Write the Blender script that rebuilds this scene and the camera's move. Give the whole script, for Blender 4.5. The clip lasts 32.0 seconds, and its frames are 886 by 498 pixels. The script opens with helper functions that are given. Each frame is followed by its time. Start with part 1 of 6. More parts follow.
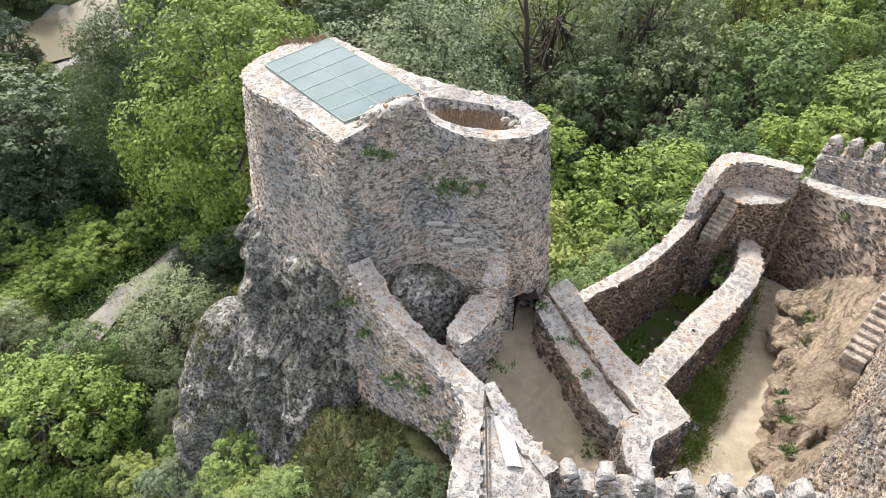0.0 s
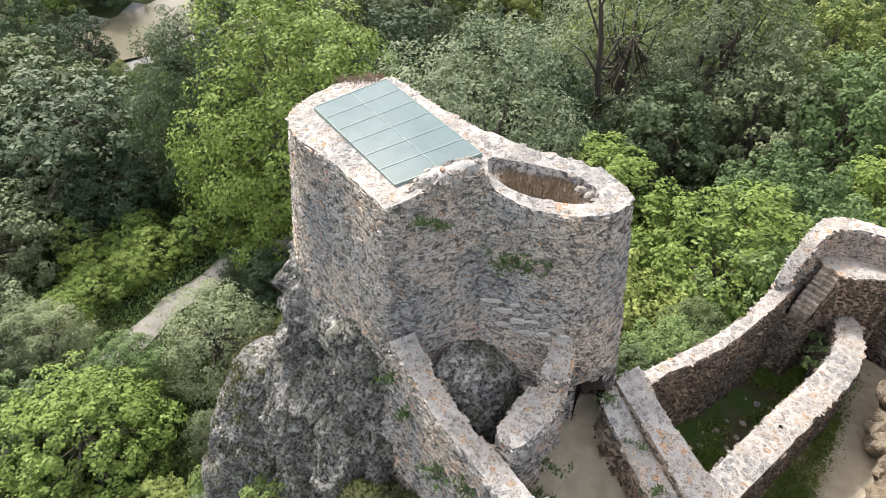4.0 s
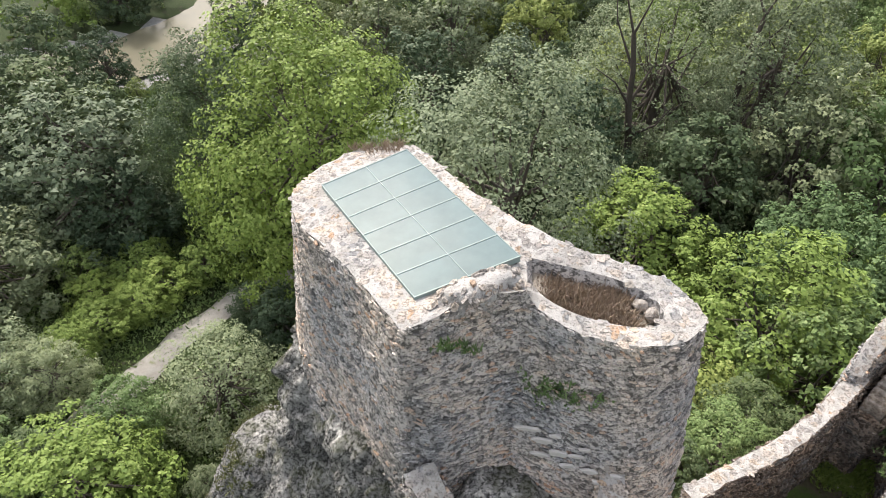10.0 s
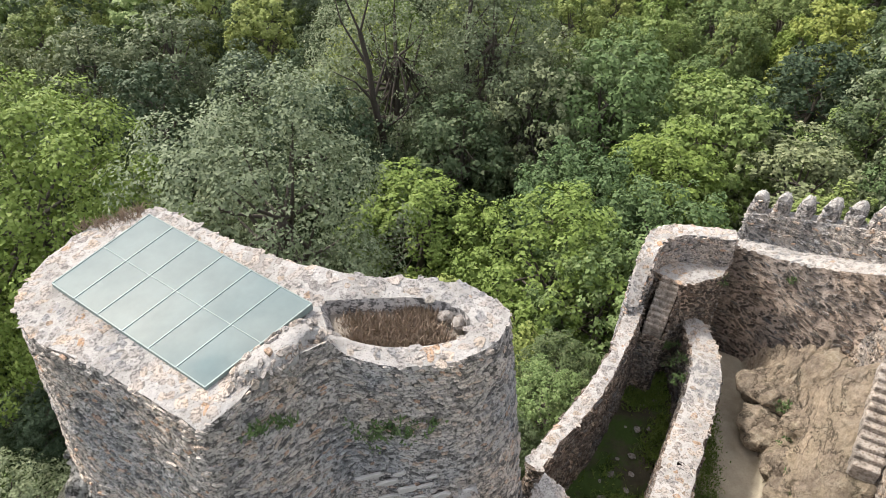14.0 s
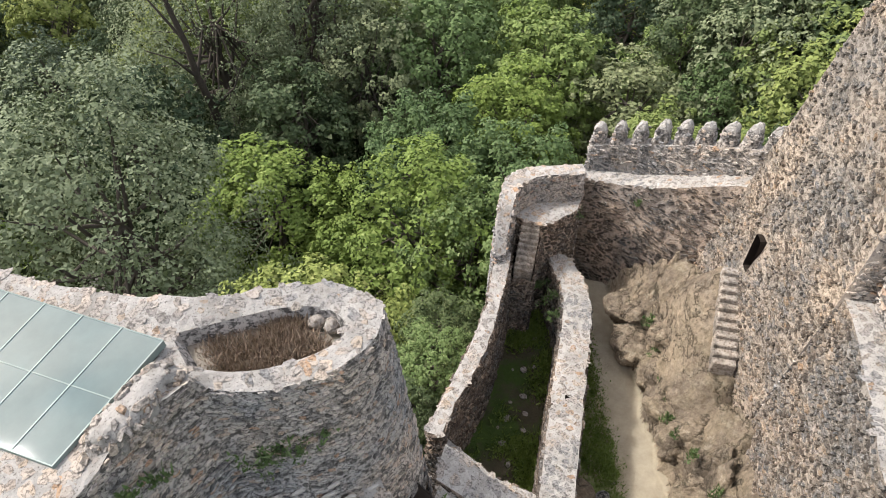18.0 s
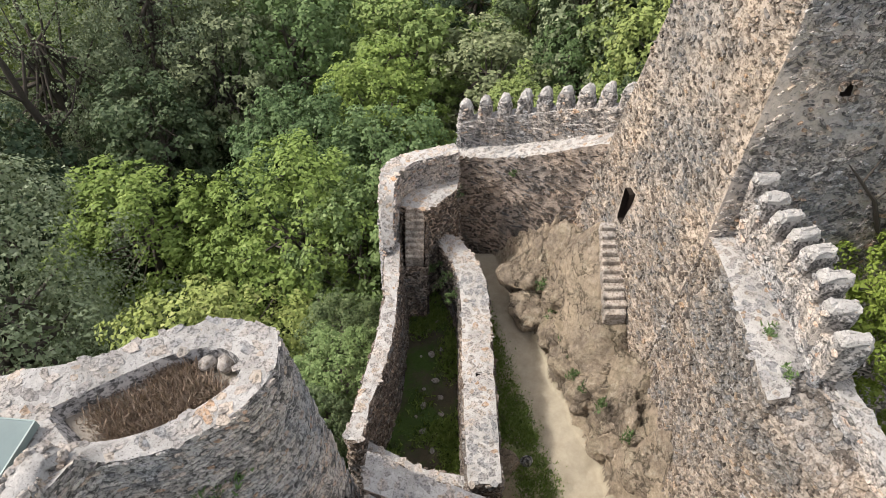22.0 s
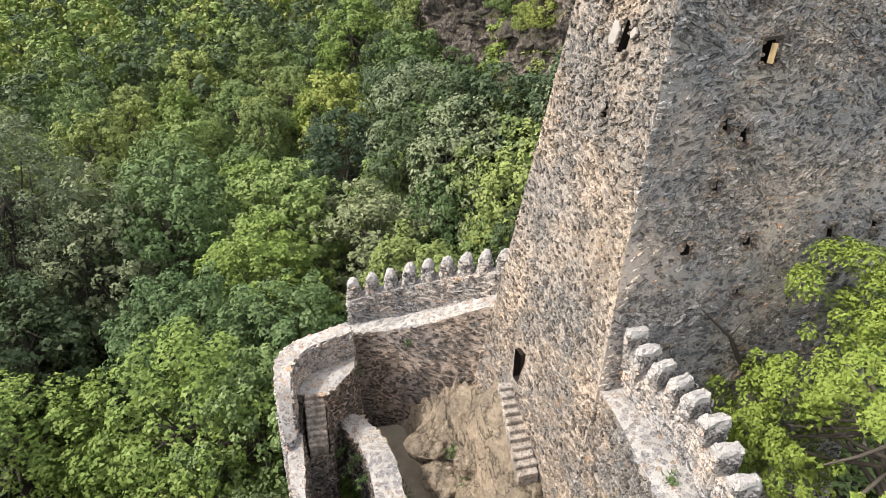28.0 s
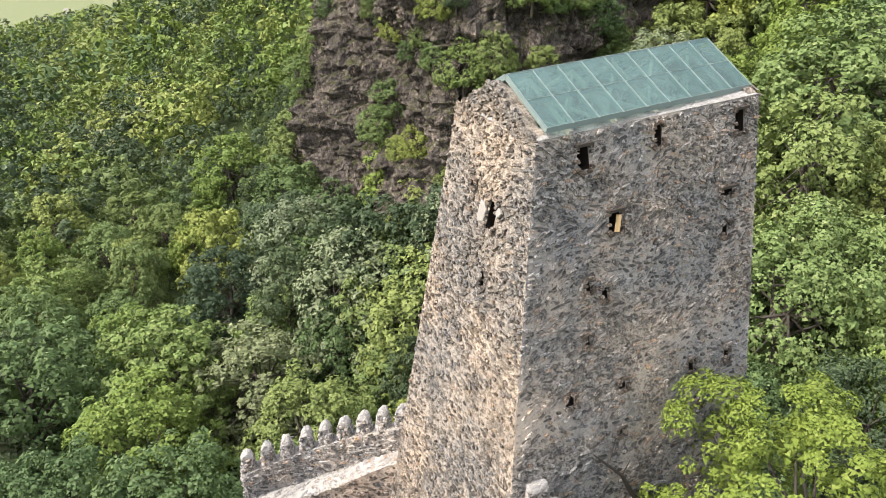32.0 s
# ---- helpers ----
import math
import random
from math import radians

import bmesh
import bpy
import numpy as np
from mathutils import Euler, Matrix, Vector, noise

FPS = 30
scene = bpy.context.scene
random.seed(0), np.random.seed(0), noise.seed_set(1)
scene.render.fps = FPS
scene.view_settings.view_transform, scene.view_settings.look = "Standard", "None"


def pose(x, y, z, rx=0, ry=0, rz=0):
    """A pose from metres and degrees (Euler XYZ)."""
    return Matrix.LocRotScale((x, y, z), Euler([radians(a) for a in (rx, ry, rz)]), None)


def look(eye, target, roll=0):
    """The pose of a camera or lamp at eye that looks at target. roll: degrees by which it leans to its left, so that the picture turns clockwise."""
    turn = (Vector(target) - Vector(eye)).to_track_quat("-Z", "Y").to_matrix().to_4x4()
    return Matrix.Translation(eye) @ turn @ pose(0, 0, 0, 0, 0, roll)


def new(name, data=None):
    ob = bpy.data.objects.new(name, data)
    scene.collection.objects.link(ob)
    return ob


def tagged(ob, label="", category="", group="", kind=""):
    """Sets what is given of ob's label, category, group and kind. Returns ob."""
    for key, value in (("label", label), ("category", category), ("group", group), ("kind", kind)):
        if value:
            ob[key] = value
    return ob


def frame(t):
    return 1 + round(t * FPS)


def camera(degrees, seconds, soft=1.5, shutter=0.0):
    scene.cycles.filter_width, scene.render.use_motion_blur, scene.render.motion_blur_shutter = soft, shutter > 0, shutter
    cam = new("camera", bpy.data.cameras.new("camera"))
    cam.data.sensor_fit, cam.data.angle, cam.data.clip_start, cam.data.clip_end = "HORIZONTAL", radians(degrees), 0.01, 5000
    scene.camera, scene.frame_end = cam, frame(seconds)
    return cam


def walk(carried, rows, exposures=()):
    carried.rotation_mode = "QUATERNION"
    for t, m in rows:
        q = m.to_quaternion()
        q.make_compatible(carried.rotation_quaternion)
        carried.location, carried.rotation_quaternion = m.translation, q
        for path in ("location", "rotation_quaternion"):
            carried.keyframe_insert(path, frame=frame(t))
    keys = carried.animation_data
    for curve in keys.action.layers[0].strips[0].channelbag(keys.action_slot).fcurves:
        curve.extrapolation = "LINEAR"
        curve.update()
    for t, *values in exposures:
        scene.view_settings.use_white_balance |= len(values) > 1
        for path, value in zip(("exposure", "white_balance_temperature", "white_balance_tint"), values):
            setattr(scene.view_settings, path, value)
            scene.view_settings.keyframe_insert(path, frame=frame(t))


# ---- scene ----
cam = camera(69.70, 32.0, 0.9)
# seconds, eye x, y, z, yaw, pitch, roll
PATH = [
    (0.0, -0.007, 0.669, 26.107, -0.67, -40.49, 0.40),
    (0.5, -0.019, 1.119, 26.119, -0.04, -40.44, 0.36),
    (1.0, -0.026, 1.571, 26.127, 0.83, -40.43, 0.36),
    (1.5, -0.040, 2.017, 26.128, 3.04, -40.37, 0.30),
    (2.0, -0.067, 2.450, 26.122, 4.16, -40.32, 0.19),
    (2.5, -0.099, 2.868, 26.117, 4.64, -40.28, 0.15),
    (4.5, -0.227, 4.490, 26.118, 5.80, -40.25, 0.04),
    (5.0, -0.268, 4.891, 26.109, 6.33, -40.24, -0.01),
    (5.5, -0.323, 5.289, 26.104, 9.17, -40.20, -0.11),
    (6.0, -0.380, 5.666, 26.104, 13.53, -40.15, -0.06),
    (6.5, -0.462, 6.025, 26.107, 13.78, -40.17, -0.10),
    (7.0, -0.562, 6.375, 26.117, 13.75, -39.56, -0.15),
    (7.5, -0.660, 6.711, 26.128, 13.42, -39.45, -0.20),
    (8.0, -0.741, 7.023, 26.133, 12.29, -39.47, -0.22),
    (8.5, -0.809, 7.313, 26.140, 11.64, -39.47, -0.25),
    (9.0, -0.853, 7.578, 26.153, 9.73, -39.47, -0.20),
    (9.5, -0.877, 7.814, 26.163, 8.55, -39.45, -0.15),
    (10.0, -0.889, 8.023, 26.164, 7.56, -39.46, -0.10),
    (10.5, -0.898, 8.215, 26.163, 5.30, -39.45, -0.11),
    (11.0, -0.898, 8.389, 26.156, 2.21, -39.46, -0.12),
    (11.5, -0.894, 8.560, 26.144, -4.25, -39.50, -0.09),
    (12.0, -0.876, 8.729, 26.130, -6.16, -39.47, -0.02),
    (12.5, -0.855, 8.889, 26.113, -9.71, -39.42, -0.08),
    (13.0, -0.831, 9.044, 26.103, -12.46, -39.39, -0.04),
    (13.5, -0.803, 9.189, 26.101, -14.93, -39.32, -0.10),
    (14.0, -0.770, 9.338, 26.102, -16.97, -39.33, -0.09),
    (14.5, -0.727, 9.491, 26.107, -18.48, -39.34, -0.06),
    (15.0, -0.676, 9.639, 26.116, -20.56, -39.35, -0.00),
    (15.5, -0.618, 9.773, 26.132, -24.60, -38.04, 0.09),
    (17.5, -0.297, 10.176, 26.201, -30.83, -42.28, 0.15),
    (18.0, -0.237, 10.247, 26.220, -32.87, -43.58, 0.14),
    (18.5, -0.186, 10.296, 26.235, -35.44, -44.55, 0.10),
    (19.0, -0.137, 10.339, 26.243, -38.72, -44.56, 0.09),
    (19.5, -0.084, 10.389, 26.247, -41.98, -45.33, 0.06),
    (20.0, -0.030, 10.451, 26.260, -44.55, -45.35, 0.01),
    (20.5, 0.019, 10.513, 26.276, -45.40, -45.36, -0.03),
    (21.0, 0.066, 10.558, 26.310, -45.49, -45.36, 0.01),
    (21.5, 0.106, 10.587, 26.359, -45.53, -45.34, -0.01),
    (22.0, 0.144, 10.598, 26.406, -46.64, -45.34, 0.01),
    (22.5, 0.181, 10.610, 26.440, -48.12, -45.33, 0.00),
    (23.0, 0.205, 10.619, 26.468, -48.90, -44.71, 0.00),
    (23.5, 0.215, 10.626, 26.494, -49.71, -43.15, 0.09),
    (24.0, 0.228, 10.639, 26.518, -50.15, -43.17, 0.08),
    (24.5, 0.261, 10.671, 26.558, -50.58, -41.25, 0.00),
    (25.0, 0.312, 10.719, 26.627, -51.02, -38.16, -0.06),
    (25.5, 0.351, 10.762, 26.750, -51.60, -37.18, 0.01),
    (27.5, 0.467, 10.920, 27.627, -57.04, -36.15, -0.07),
    (28.0, 0.492, 10.950, 27.900, -59.03, -32.75, 0.03),
    (28.5, 0.529, 10.975, 28.204, -61.02, -29.29, -0.03),
    (29.0, 0.572, 10.993, 28.519, -62.97, -28.20, -0.09),
    (29.5, 0.610, 11.004, 28.836, -64.95, -26.75, -0.08),
    (30.0, 0.637, 11.015, 29.148, -66.97, -25.26, -0.15),
    (30.5, 0.661, 11.022, 29.452, -68.80, -25.24, -0.13),
    (31.0, 0.695, 11.034, 29.716, -69.91, -25.02, 0.02),
    (31.5, 0.750, 11.058, 29.908, -70.13, -25.09, -0.16),
    (32.0, 0.814, 11.085, 30.067, -70.18, -23.09, -0.15),
]
walk(cam, [(t, pose(x, y, z, 90 + pitch, 0, yaw) @ pose(0, 0, 0, 0, 0, roll)) for t, x, y, z, yaw, pitch, roll in PATH],
     ((0.0, 1.03), (6.0, 1.03), (10.0, 0.94), (14.0, 0.77), (19.0, 0.6), (25.0, 0.66), (28.0, 0.81), (32.0, 0.88)))

# ---- light ----
SUN_AZ, SUN_EL = radians(36.87), radians(50)      # the sun stands towards (-0.6, 0.8)
sun = new("sun", bpy.data.lights.new("sun", "SUN"))
sun.data.energy, sun.data.angle, sun.data.color = 2.4, radians(5), (1.0, 0.955, 0.89)
sun.matrix_world = look((0, 0, 0), (0.6 * math.cos(SUN_EL), -0.8 * math.cos(SUN_EL), -math.sin(SUN_EL)))
sky_world = bpy.data.worlds.new("sky")
sky_world.use_nodes = True
scene.world = sky_world
_nt = sky_world.node_tree
_sky = _nt.nodes.new("ShaderNodeTexSky")
_sky.sky_type, _sky.sun_disc, _sky.sun_elevation, _sky.sun_rotation = "NISHITA", False, SUN_EL, -SUN_AZ
_sky.dust_density, _sky.air_density, _sky.ozone_density = 6.0, 1.0, 0.3
_dir = _nt.nodes.new("ShaderNodeTexCoord")
_cloud = _nt.nodes.new("ShaderNodeTexNoise")
_cloud.inputs["Scale"].default_value, _cloud.inputs["Detail"].default_value, _cloud.inputs["Roughness"].default_value = 2.6, 7.0, 0.58
_nt.links.new(_dir.outputs["Generated"], _cloud.inputs["Vector"])
_edge = _nt.nodes.new("ShaderNodeValToRGB")
_edge.color_ramp.elements[0].position, _edge.color_ramp.elements[1].position = 0.4, 0.62
_nt.links.new(_cloud.outputs["Fac"], _edge.inputs[0])
_over = _nt.nodes.new("ShaderNodeMix")
_over.data_type = "RGBA"
_over.inputs[7].default_value = (6.6, 6.6, 6.7, 1)      # bright, even cloud over the whole sky
_nt.links.new(_edge.outputs[0], _over.inputs[0])
_nt.links.new(_sky.outputs[0], _over.inputs[6])
_nt.links.new(_over.outputs[2], _nt.nodes["Background"].inputs[0])
_nt.nodes["Background"].inputs[1].default_value = 0.145


# ---- materials ----
class Mat:
    """A small builder for node materials."""

    def __init__(self, name):
        self.m = bpy.data.materials.new(name)
        self.m.use_nodes = True
        self.t = self.m.node_tree
        self.b = self.t.nodes["Principled BSDF"]
        self.co = self.t.nodes.new("ShaderNodeTexCoord").outputs["Object"]

    def put(self, where, value):
        if hasattr(value, "links"):
            self.t.links.new(value, where)
        else:
            where.default_value = value

    def noise(self, scale, detail=5.0, rough=0.6, co=None):
        n = self.t.nodes.new("ShaderNodeTexNoise")
        n.inputs["Scale"].default_value, n.inputs["Detail"].default_value, n.inputs["Roughness"].default_value = scale, detail, rough
        self.put(n.inputs["Vector"], co or self.co)
        return n.outputs["Fac"]

    def cells(self, scale, out="Distance", feature="F1", co=None):
        n = self.t.nodes.new("ShaderNodeTexVoronoi")
        n.feature = feature
        n.inputs["Scale"].default_value = scale
        self.put(n.inputs["Vector"], co or self.co)
        return n.outputs[out]

    def stretch(self, x, y, z):
        n = self.t.nodes.new("ShaderNodeMapping")
        n.inputs["Scale"].default_value = (x, y, z)
        self.put(n.inputs["Vector"], self.co)
        return n.outputs[0]

    def ramp(self, fac, *stops):
        n = self.t.nodes.new("ShaderNodeValToRGB")
        while len(n.color_ramp.elements) < len(stops):
            n.color_ramp.elements.new(0.5)
        for e, (p, c) in zip(n.color_ramp.elements, stops):
            e.position, e.color = p, ((c, c, c, 1) if isinstance(c, float) else (*c, 1))
        self.put(n.inputs[0], fac)
        return n.outputs[0]

    def mix(self, fac, a, b, mode="MIX"):
        n = self.t.nodes.new("ShaderNodeMix")
        n.data_type, n.blend_type = "RGBA", mode
        self.put(n.inputs[0], fac)
        for s, v in ((n.inputs[6], a), (n.inputs[7], b)):
            self.put(s, (*v, 1) if isinstance(v, tuple) else v)
        return n.outputs[2]

    def calc(self, op, a, b=0.0):
        n = self.t.nodes.new("ShaderNodeMath")
        n.operation = op
        self.put(n.inputs[0], a)
        self.put(n.inputs[1], b)
        return n.outputs[0]

    def island(self):
        return self.t.nodes.new("ShaderNodeNewGeometry").outputs["Random Per Island"]

    def own(self):
        return self.t.nodes.new("ShaderNodeObjectInfo").outputs["Random"]

    def up(self):
        n = self.t.nodes.new("ShaderNodeSeparateXYZ")
        self.put(n.inputs[0], self.t.nodes.new("ShaderNodeNewGeometry").outputs["Normal"])
        return n.outputs[2]

    def done(self, colour, rough=0.9, bump=None, strength=0.4, depth=0.03, metal=0.0):
        self.put(self.b.inputs["Base Color"], (*colour, 1) if isinstance(colour, tuple) else colour)
        self.put(self.b.inputs["Roughness"], rough)
        self.b.inputs["Metallic"].default_value = metal
        self.b.inputs["Specular IOR Level"].default_value = 0.25
        if bump is not None:
            n = self.t.nodes.new("ShaderNodeBump")
            n.inputs["Strength"].default_value, n.inputs["Distance"].default_value = strength, depth
            self.put(n.inputs["Height"], bump)
            self.put(self.b.inputs["Normal"], n.outputs[0])
        return self.m


def stone_mat(name, tones, pick, lime):
    """Rubble stones: one tone for each stone, with crisp grain, lichen, lime smears and broad weathering."""
    k = Mat(name)
    base = k.ramp(k.own() if pick == "own" else k.island(), *tones)
    wco = k.t.nodes.new("ShaderNodeNewGeometry").outputs["Position"]
    c = k.mix(k.ramp(k.noise(15.0, 4.0, 0.7, wco), (0.42, 0.0), (0.53, 1.0)), k.mix(0.62, base, (0.02, 0.019, 0.017)), base)
    c = k.mix(k.calc("MULTIPLY", k.ramp(k.noise(9.0, 5.0, 0.7, wco), (0.56, 0.0), (0.61, 1.0)), 0.6), c, (0.50, 0.485, 0.455))
    smear = k.calc("MULTIPLY", k.ramp(k.noise(2.4, 6.0, 0.72, wco), (0.56, 0.0), (0.6, 1.0)), k.ramp(k.noise(0.35, 4.0, 0.6, wco), (0.45, 0.1), (0.6, 1.0)))
    c = k.mix(k.calc("MULTIPLY", smear, lime), c, (0.52, 0.475, 0.44))
    c = k.mix(k.ramp(k.noise(0.3, 5.0, 0.65, wco), (0.40, 0.0), (0.62, 1.0)), k.mix(1.0, c, (0.74, 0.76, 0.80), "MULTIPLY"), k.mix(1.0, c, (1.2, 1.08, 0.98), "MULTIPLY"))
    return k.done(c, 0.93, k.noise(18.0, 5.0, 0.7, wco), 0.9, 0.04)


def mortar_mat(name, pale, dark, stain, pointed=0.0):
    k = Mat(name)
    c = k.mix(k.ramp(k.noise(6.5, 6.0, 0.75), (0.43, 0.0), (0.53, 1.0)), dark, pale)
    chips = k.ramp(k.cells(7.0, co=k.stretch(1, 1, 1.9)), (0.24, 1.0), (0.31, 0.0))
    c = k.mix(k.calc("MULTIPLY", chips, 0.75), c, k.mix(k.noise(3.0, 2.0), stain, tuple(0.5 * v for v in stain)))
    streak = k.noise(0.8, 7.0, 0.65, k.stretch(1.6, 1.6, 0.35))
    c = k.mix(k.calc("MULTIPLY", k.ramp(streak, (0.5, 0.0), (0.64, 1.0)), 0.55), c, (0.08, 0.08, 0.075))
    if pointed:
        spread = k.calc("MULTIPLY", k.ramp(k.noise(0.28, 6.0, 0.6, k.stretch(1, 1, 1.8)), (0.44, 0.0), (0.54, 1.0)), k.ramp(k.noise(9.0, 4.0, 0.7), (0.36, 0.35), (0.5, 1.0)))
        c = k.mix(k.calc("MULTIPLY", spread, pointed), c, pale)
    c = k.mix(k.ramp(k.noise(0.3, 5.0, 0.65), (0.40, 0.0), (0.62, 1.0)), k.mix(1.0, c, (0.78, 0.79, 0.82), "MULTIPLY"), k.mix(1.0, c, (1.15, 1.06, 0.98), "MULTIPLY"))
    return k.done(c, 0.95, k.noise(13.0, 7.0, 0.75), 1.0, 0.07)


def cap_mat(name):
    """Weathered pale lime mortar on wall tops."""
    k = Mat(name)
    c = k.ramp(k.noise(7.5, 6.0, 0.75), (0.32, (0.25, 0.236, 0.224)), (0.41, (0.42, 0.402, 0.386)), (0.6, (0.52, 0.502, 0.485)))
    c = k.mix(k.calc("MULTIPLY", k.ramp(k.noise(0.9, 8.0, 0.7), (0.48, 0.0), (0.62, 1.0)), 0.65), c, (0.25, 0.235, 0.215))
    c = k.mix(k.ramp(k.noise(24.0, 3.0, 0.6), (0.60, 0.0), (0.64, 0.75)), c, (0.10, 0.09, 0.08))
    c = k.mix(k.ramp(k.noise(4.0, 3.0, 0.6), (0.68, 0.0), (0.71, 0.6)), c, (0.36, 0.27, 0.19))
    return k.done(c, 0.95, k.noise(11.0, 7.0, 0.75), 1.0, 0.07)


GREY = ((0.0, (0.152, 0.151, 0.151)), (0.22, (0.342, 0.337, 0.332)), (0.5, (0.600, 0.586, 0.566)), (0.75, (0.600, 0.580, 0.554)), (0.9, (0.581, 0.507, 0.440)), (1.0, (0.556, 0.385, 0.282)))
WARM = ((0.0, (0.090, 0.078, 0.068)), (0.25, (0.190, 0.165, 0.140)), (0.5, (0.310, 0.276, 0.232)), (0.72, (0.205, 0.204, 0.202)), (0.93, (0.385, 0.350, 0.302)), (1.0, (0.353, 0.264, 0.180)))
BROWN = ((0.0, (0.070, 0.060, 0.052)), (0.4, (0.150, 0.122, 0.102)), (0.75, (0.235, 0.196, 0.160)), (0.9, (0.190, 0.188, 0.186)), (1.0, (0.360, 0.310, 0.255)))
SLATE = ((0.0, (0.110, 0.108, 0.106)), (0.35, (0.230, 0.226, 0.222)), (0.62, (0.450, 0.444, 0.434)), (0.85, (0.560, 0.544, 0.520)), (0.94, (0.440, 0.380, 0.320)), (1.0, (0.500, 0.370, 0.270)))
COPING = ((0.0, (0.31, 0.302, 0.294)), (0.3, (0.39, 0.377, 0.362)), (0.7, (0.47, 0.45, 0.425)), (0.93, (0.44, 0.39, 0.33)), (1.0, (0.42, 0.29, 0.19)))
STONES = {n: (stone_mat("stone_" + n, t, "island", s), stone_mat("single_stone_" + n, t, "own", s)) for n, t, s in (("grey", GREY, 0.9), ("slate", SLATE, 0.5), ("warm", WARM, 0.5), ("brown", BROWN, 0.35), ("coping", COPING, 0.4))}
MORTAR = {"grey": mortar_mat("mortar_grey", (0.62, 0.60, 0.585), (0.130, 0.128, 0.126), (0.105, 0.098, 0.092)),
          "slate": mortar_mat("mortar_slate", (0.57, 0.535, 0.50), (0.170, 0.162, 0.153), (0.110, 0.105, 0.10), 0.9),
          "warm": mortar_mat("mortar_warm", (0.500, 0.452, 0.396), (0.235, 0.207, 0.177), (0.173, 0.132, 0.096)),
          "brown": mortar_mat("mortar_brown", (0.605, 0.517, 0.446), (0.410, 0.341, 0.282), (0.130, 0.101, 0.081))}
CAP = cap_mat("lime_cap")


def rock_mat(name, pale, mid, dark, moss=0.0, scale=1.0, warp=1.0, patch=None):
    """Broken rock: crisp speckle, broad tone patches, pale lichen and thin dark cracks."""
    k = Mat(name)
    co = k.stretch(1, 1, warp)
    c = k.mix(k.ramp(k.noise(6.5 * scale, 6.0, 0.75, co), (0.42, 0.0), (0.54, 1.0)), dark, mid)
    c = k.mix(k.calc("MULTIPLY", k.ramp(k.noise(3.2 * scale, 8.0, 0.75, co), (0.53, 0.0), (0.6, 1.0)), k.ramp(k.noise(0.45 * scale, 4.0, 0.6), (0.4, 0.25), (0.6, 1.0))), c, pale)
    c = k.mix(k.ramp(k.noise(0.5 * scale, 5.0, 0.65), (0.38, 0.0), (0.6, 1.0)), k.mix(1.0, c, (0.62, 0.62, 0.63), "MULTIPLY"), k.mix(1.0, c, (1.2, 1.18, 1.14), "MULTIPLY"))
    if patch:
        c = k.mix(k.calc("MULTIPLY", k.ramp(k.noise(0.33 * scale, 6.0, 0.62), (0.47, 0.0), (0.56, 1.0)), 0.75), c, k.mix(1.0, c, patch, "MULTIPLY"))
    wave = k.t.nodes.new("ShaderNodeVectorMath")
    wave.operation = "MULTIPLY_ADD"
    k.put(wave.inputs[0], k.noise(1.2 * scale, 5.0, 0.65))
    wave.inputs[1].default_value = (1.1, 1.1, 1.1)
    k.put(wave.inputs[2], co)
    edge = k.calc("ABSOLUTE", k.calc("SUBTRACT", k.noise(0.55 * scale, 7.0, 0.58, wave.outputs[0]), 0.5))
    c = k.mix(k.ramp(edge, (0.003, 0.85), (0.011, 0.0)), c, tuple(0.35 * v for v in dark))
    if moss:
        grow = k.calc("MULTIPLY", k.ramp(k.noise(0.8, 8.0, 0.7), (0.48, 0.0), (0.58, 1.0)), k.ramp(k.up(), (0.25, 0.0), (0.6, 1.0)))
        c = k.mix(k.calc("MULTIPLY", grow, moss), c, (0.075, 0.085, 0.03))
    high = k.calc("ADD", k.noise(2.4 * scale, 9.0, 0.72, co), k.calc("MULTIPLY", k.ramp(edge, (0.0, 0.0), (0.02, 1.0)), 0.2))
    return k.done(c, 0.95, high, 1.0, 0.4 / scale)


ROCK_GREY = rock_mat("conglomerate", (0.68, 0.675, 0.66), (0.37, 0.367, 0.36), (0.055, 0.055, 0.053), 0.5, 1.2)
ROCK_TAN = rock_mat("sandstone", (0.600, 0.520, 0.415), (0.475, 0.392, 0.300), (0.350, 0.284, 0.215), 0.2, 0.8, 1.0, (0.74, 0.74, 0.75))
ROCK_CLIFF = rock_mat("cliff_rock", (0.40, 0.33, 0.275), (0.19, 0.165, 0.15), (0.07, 0.062, 0.058), 0.9, 0.4, 0.7)


def soil_mat(name, soil, pale, green, amount):
    k = Mat(name)
    c = k.mix(k.ramp(k.noise(1.6, 9.0, 0.7), (0.3, 0.0), (0.7, 1.0)), soil, pale)
    grass = k.ramp(k.noise(0.45, 9.0, 0.72), (0.62 - amount * 0.3, 0.0), (0.72 - amount * 0.3, 1.0))
    c = k.mix(grass, c, k.mix(k.noise(9.0, 6.0), green, tuple(2.0 * v for v in green)))
    return k.done(c, 0.97, k.noise(8.0, 9.0, 0.75), 0.8, 0.08)


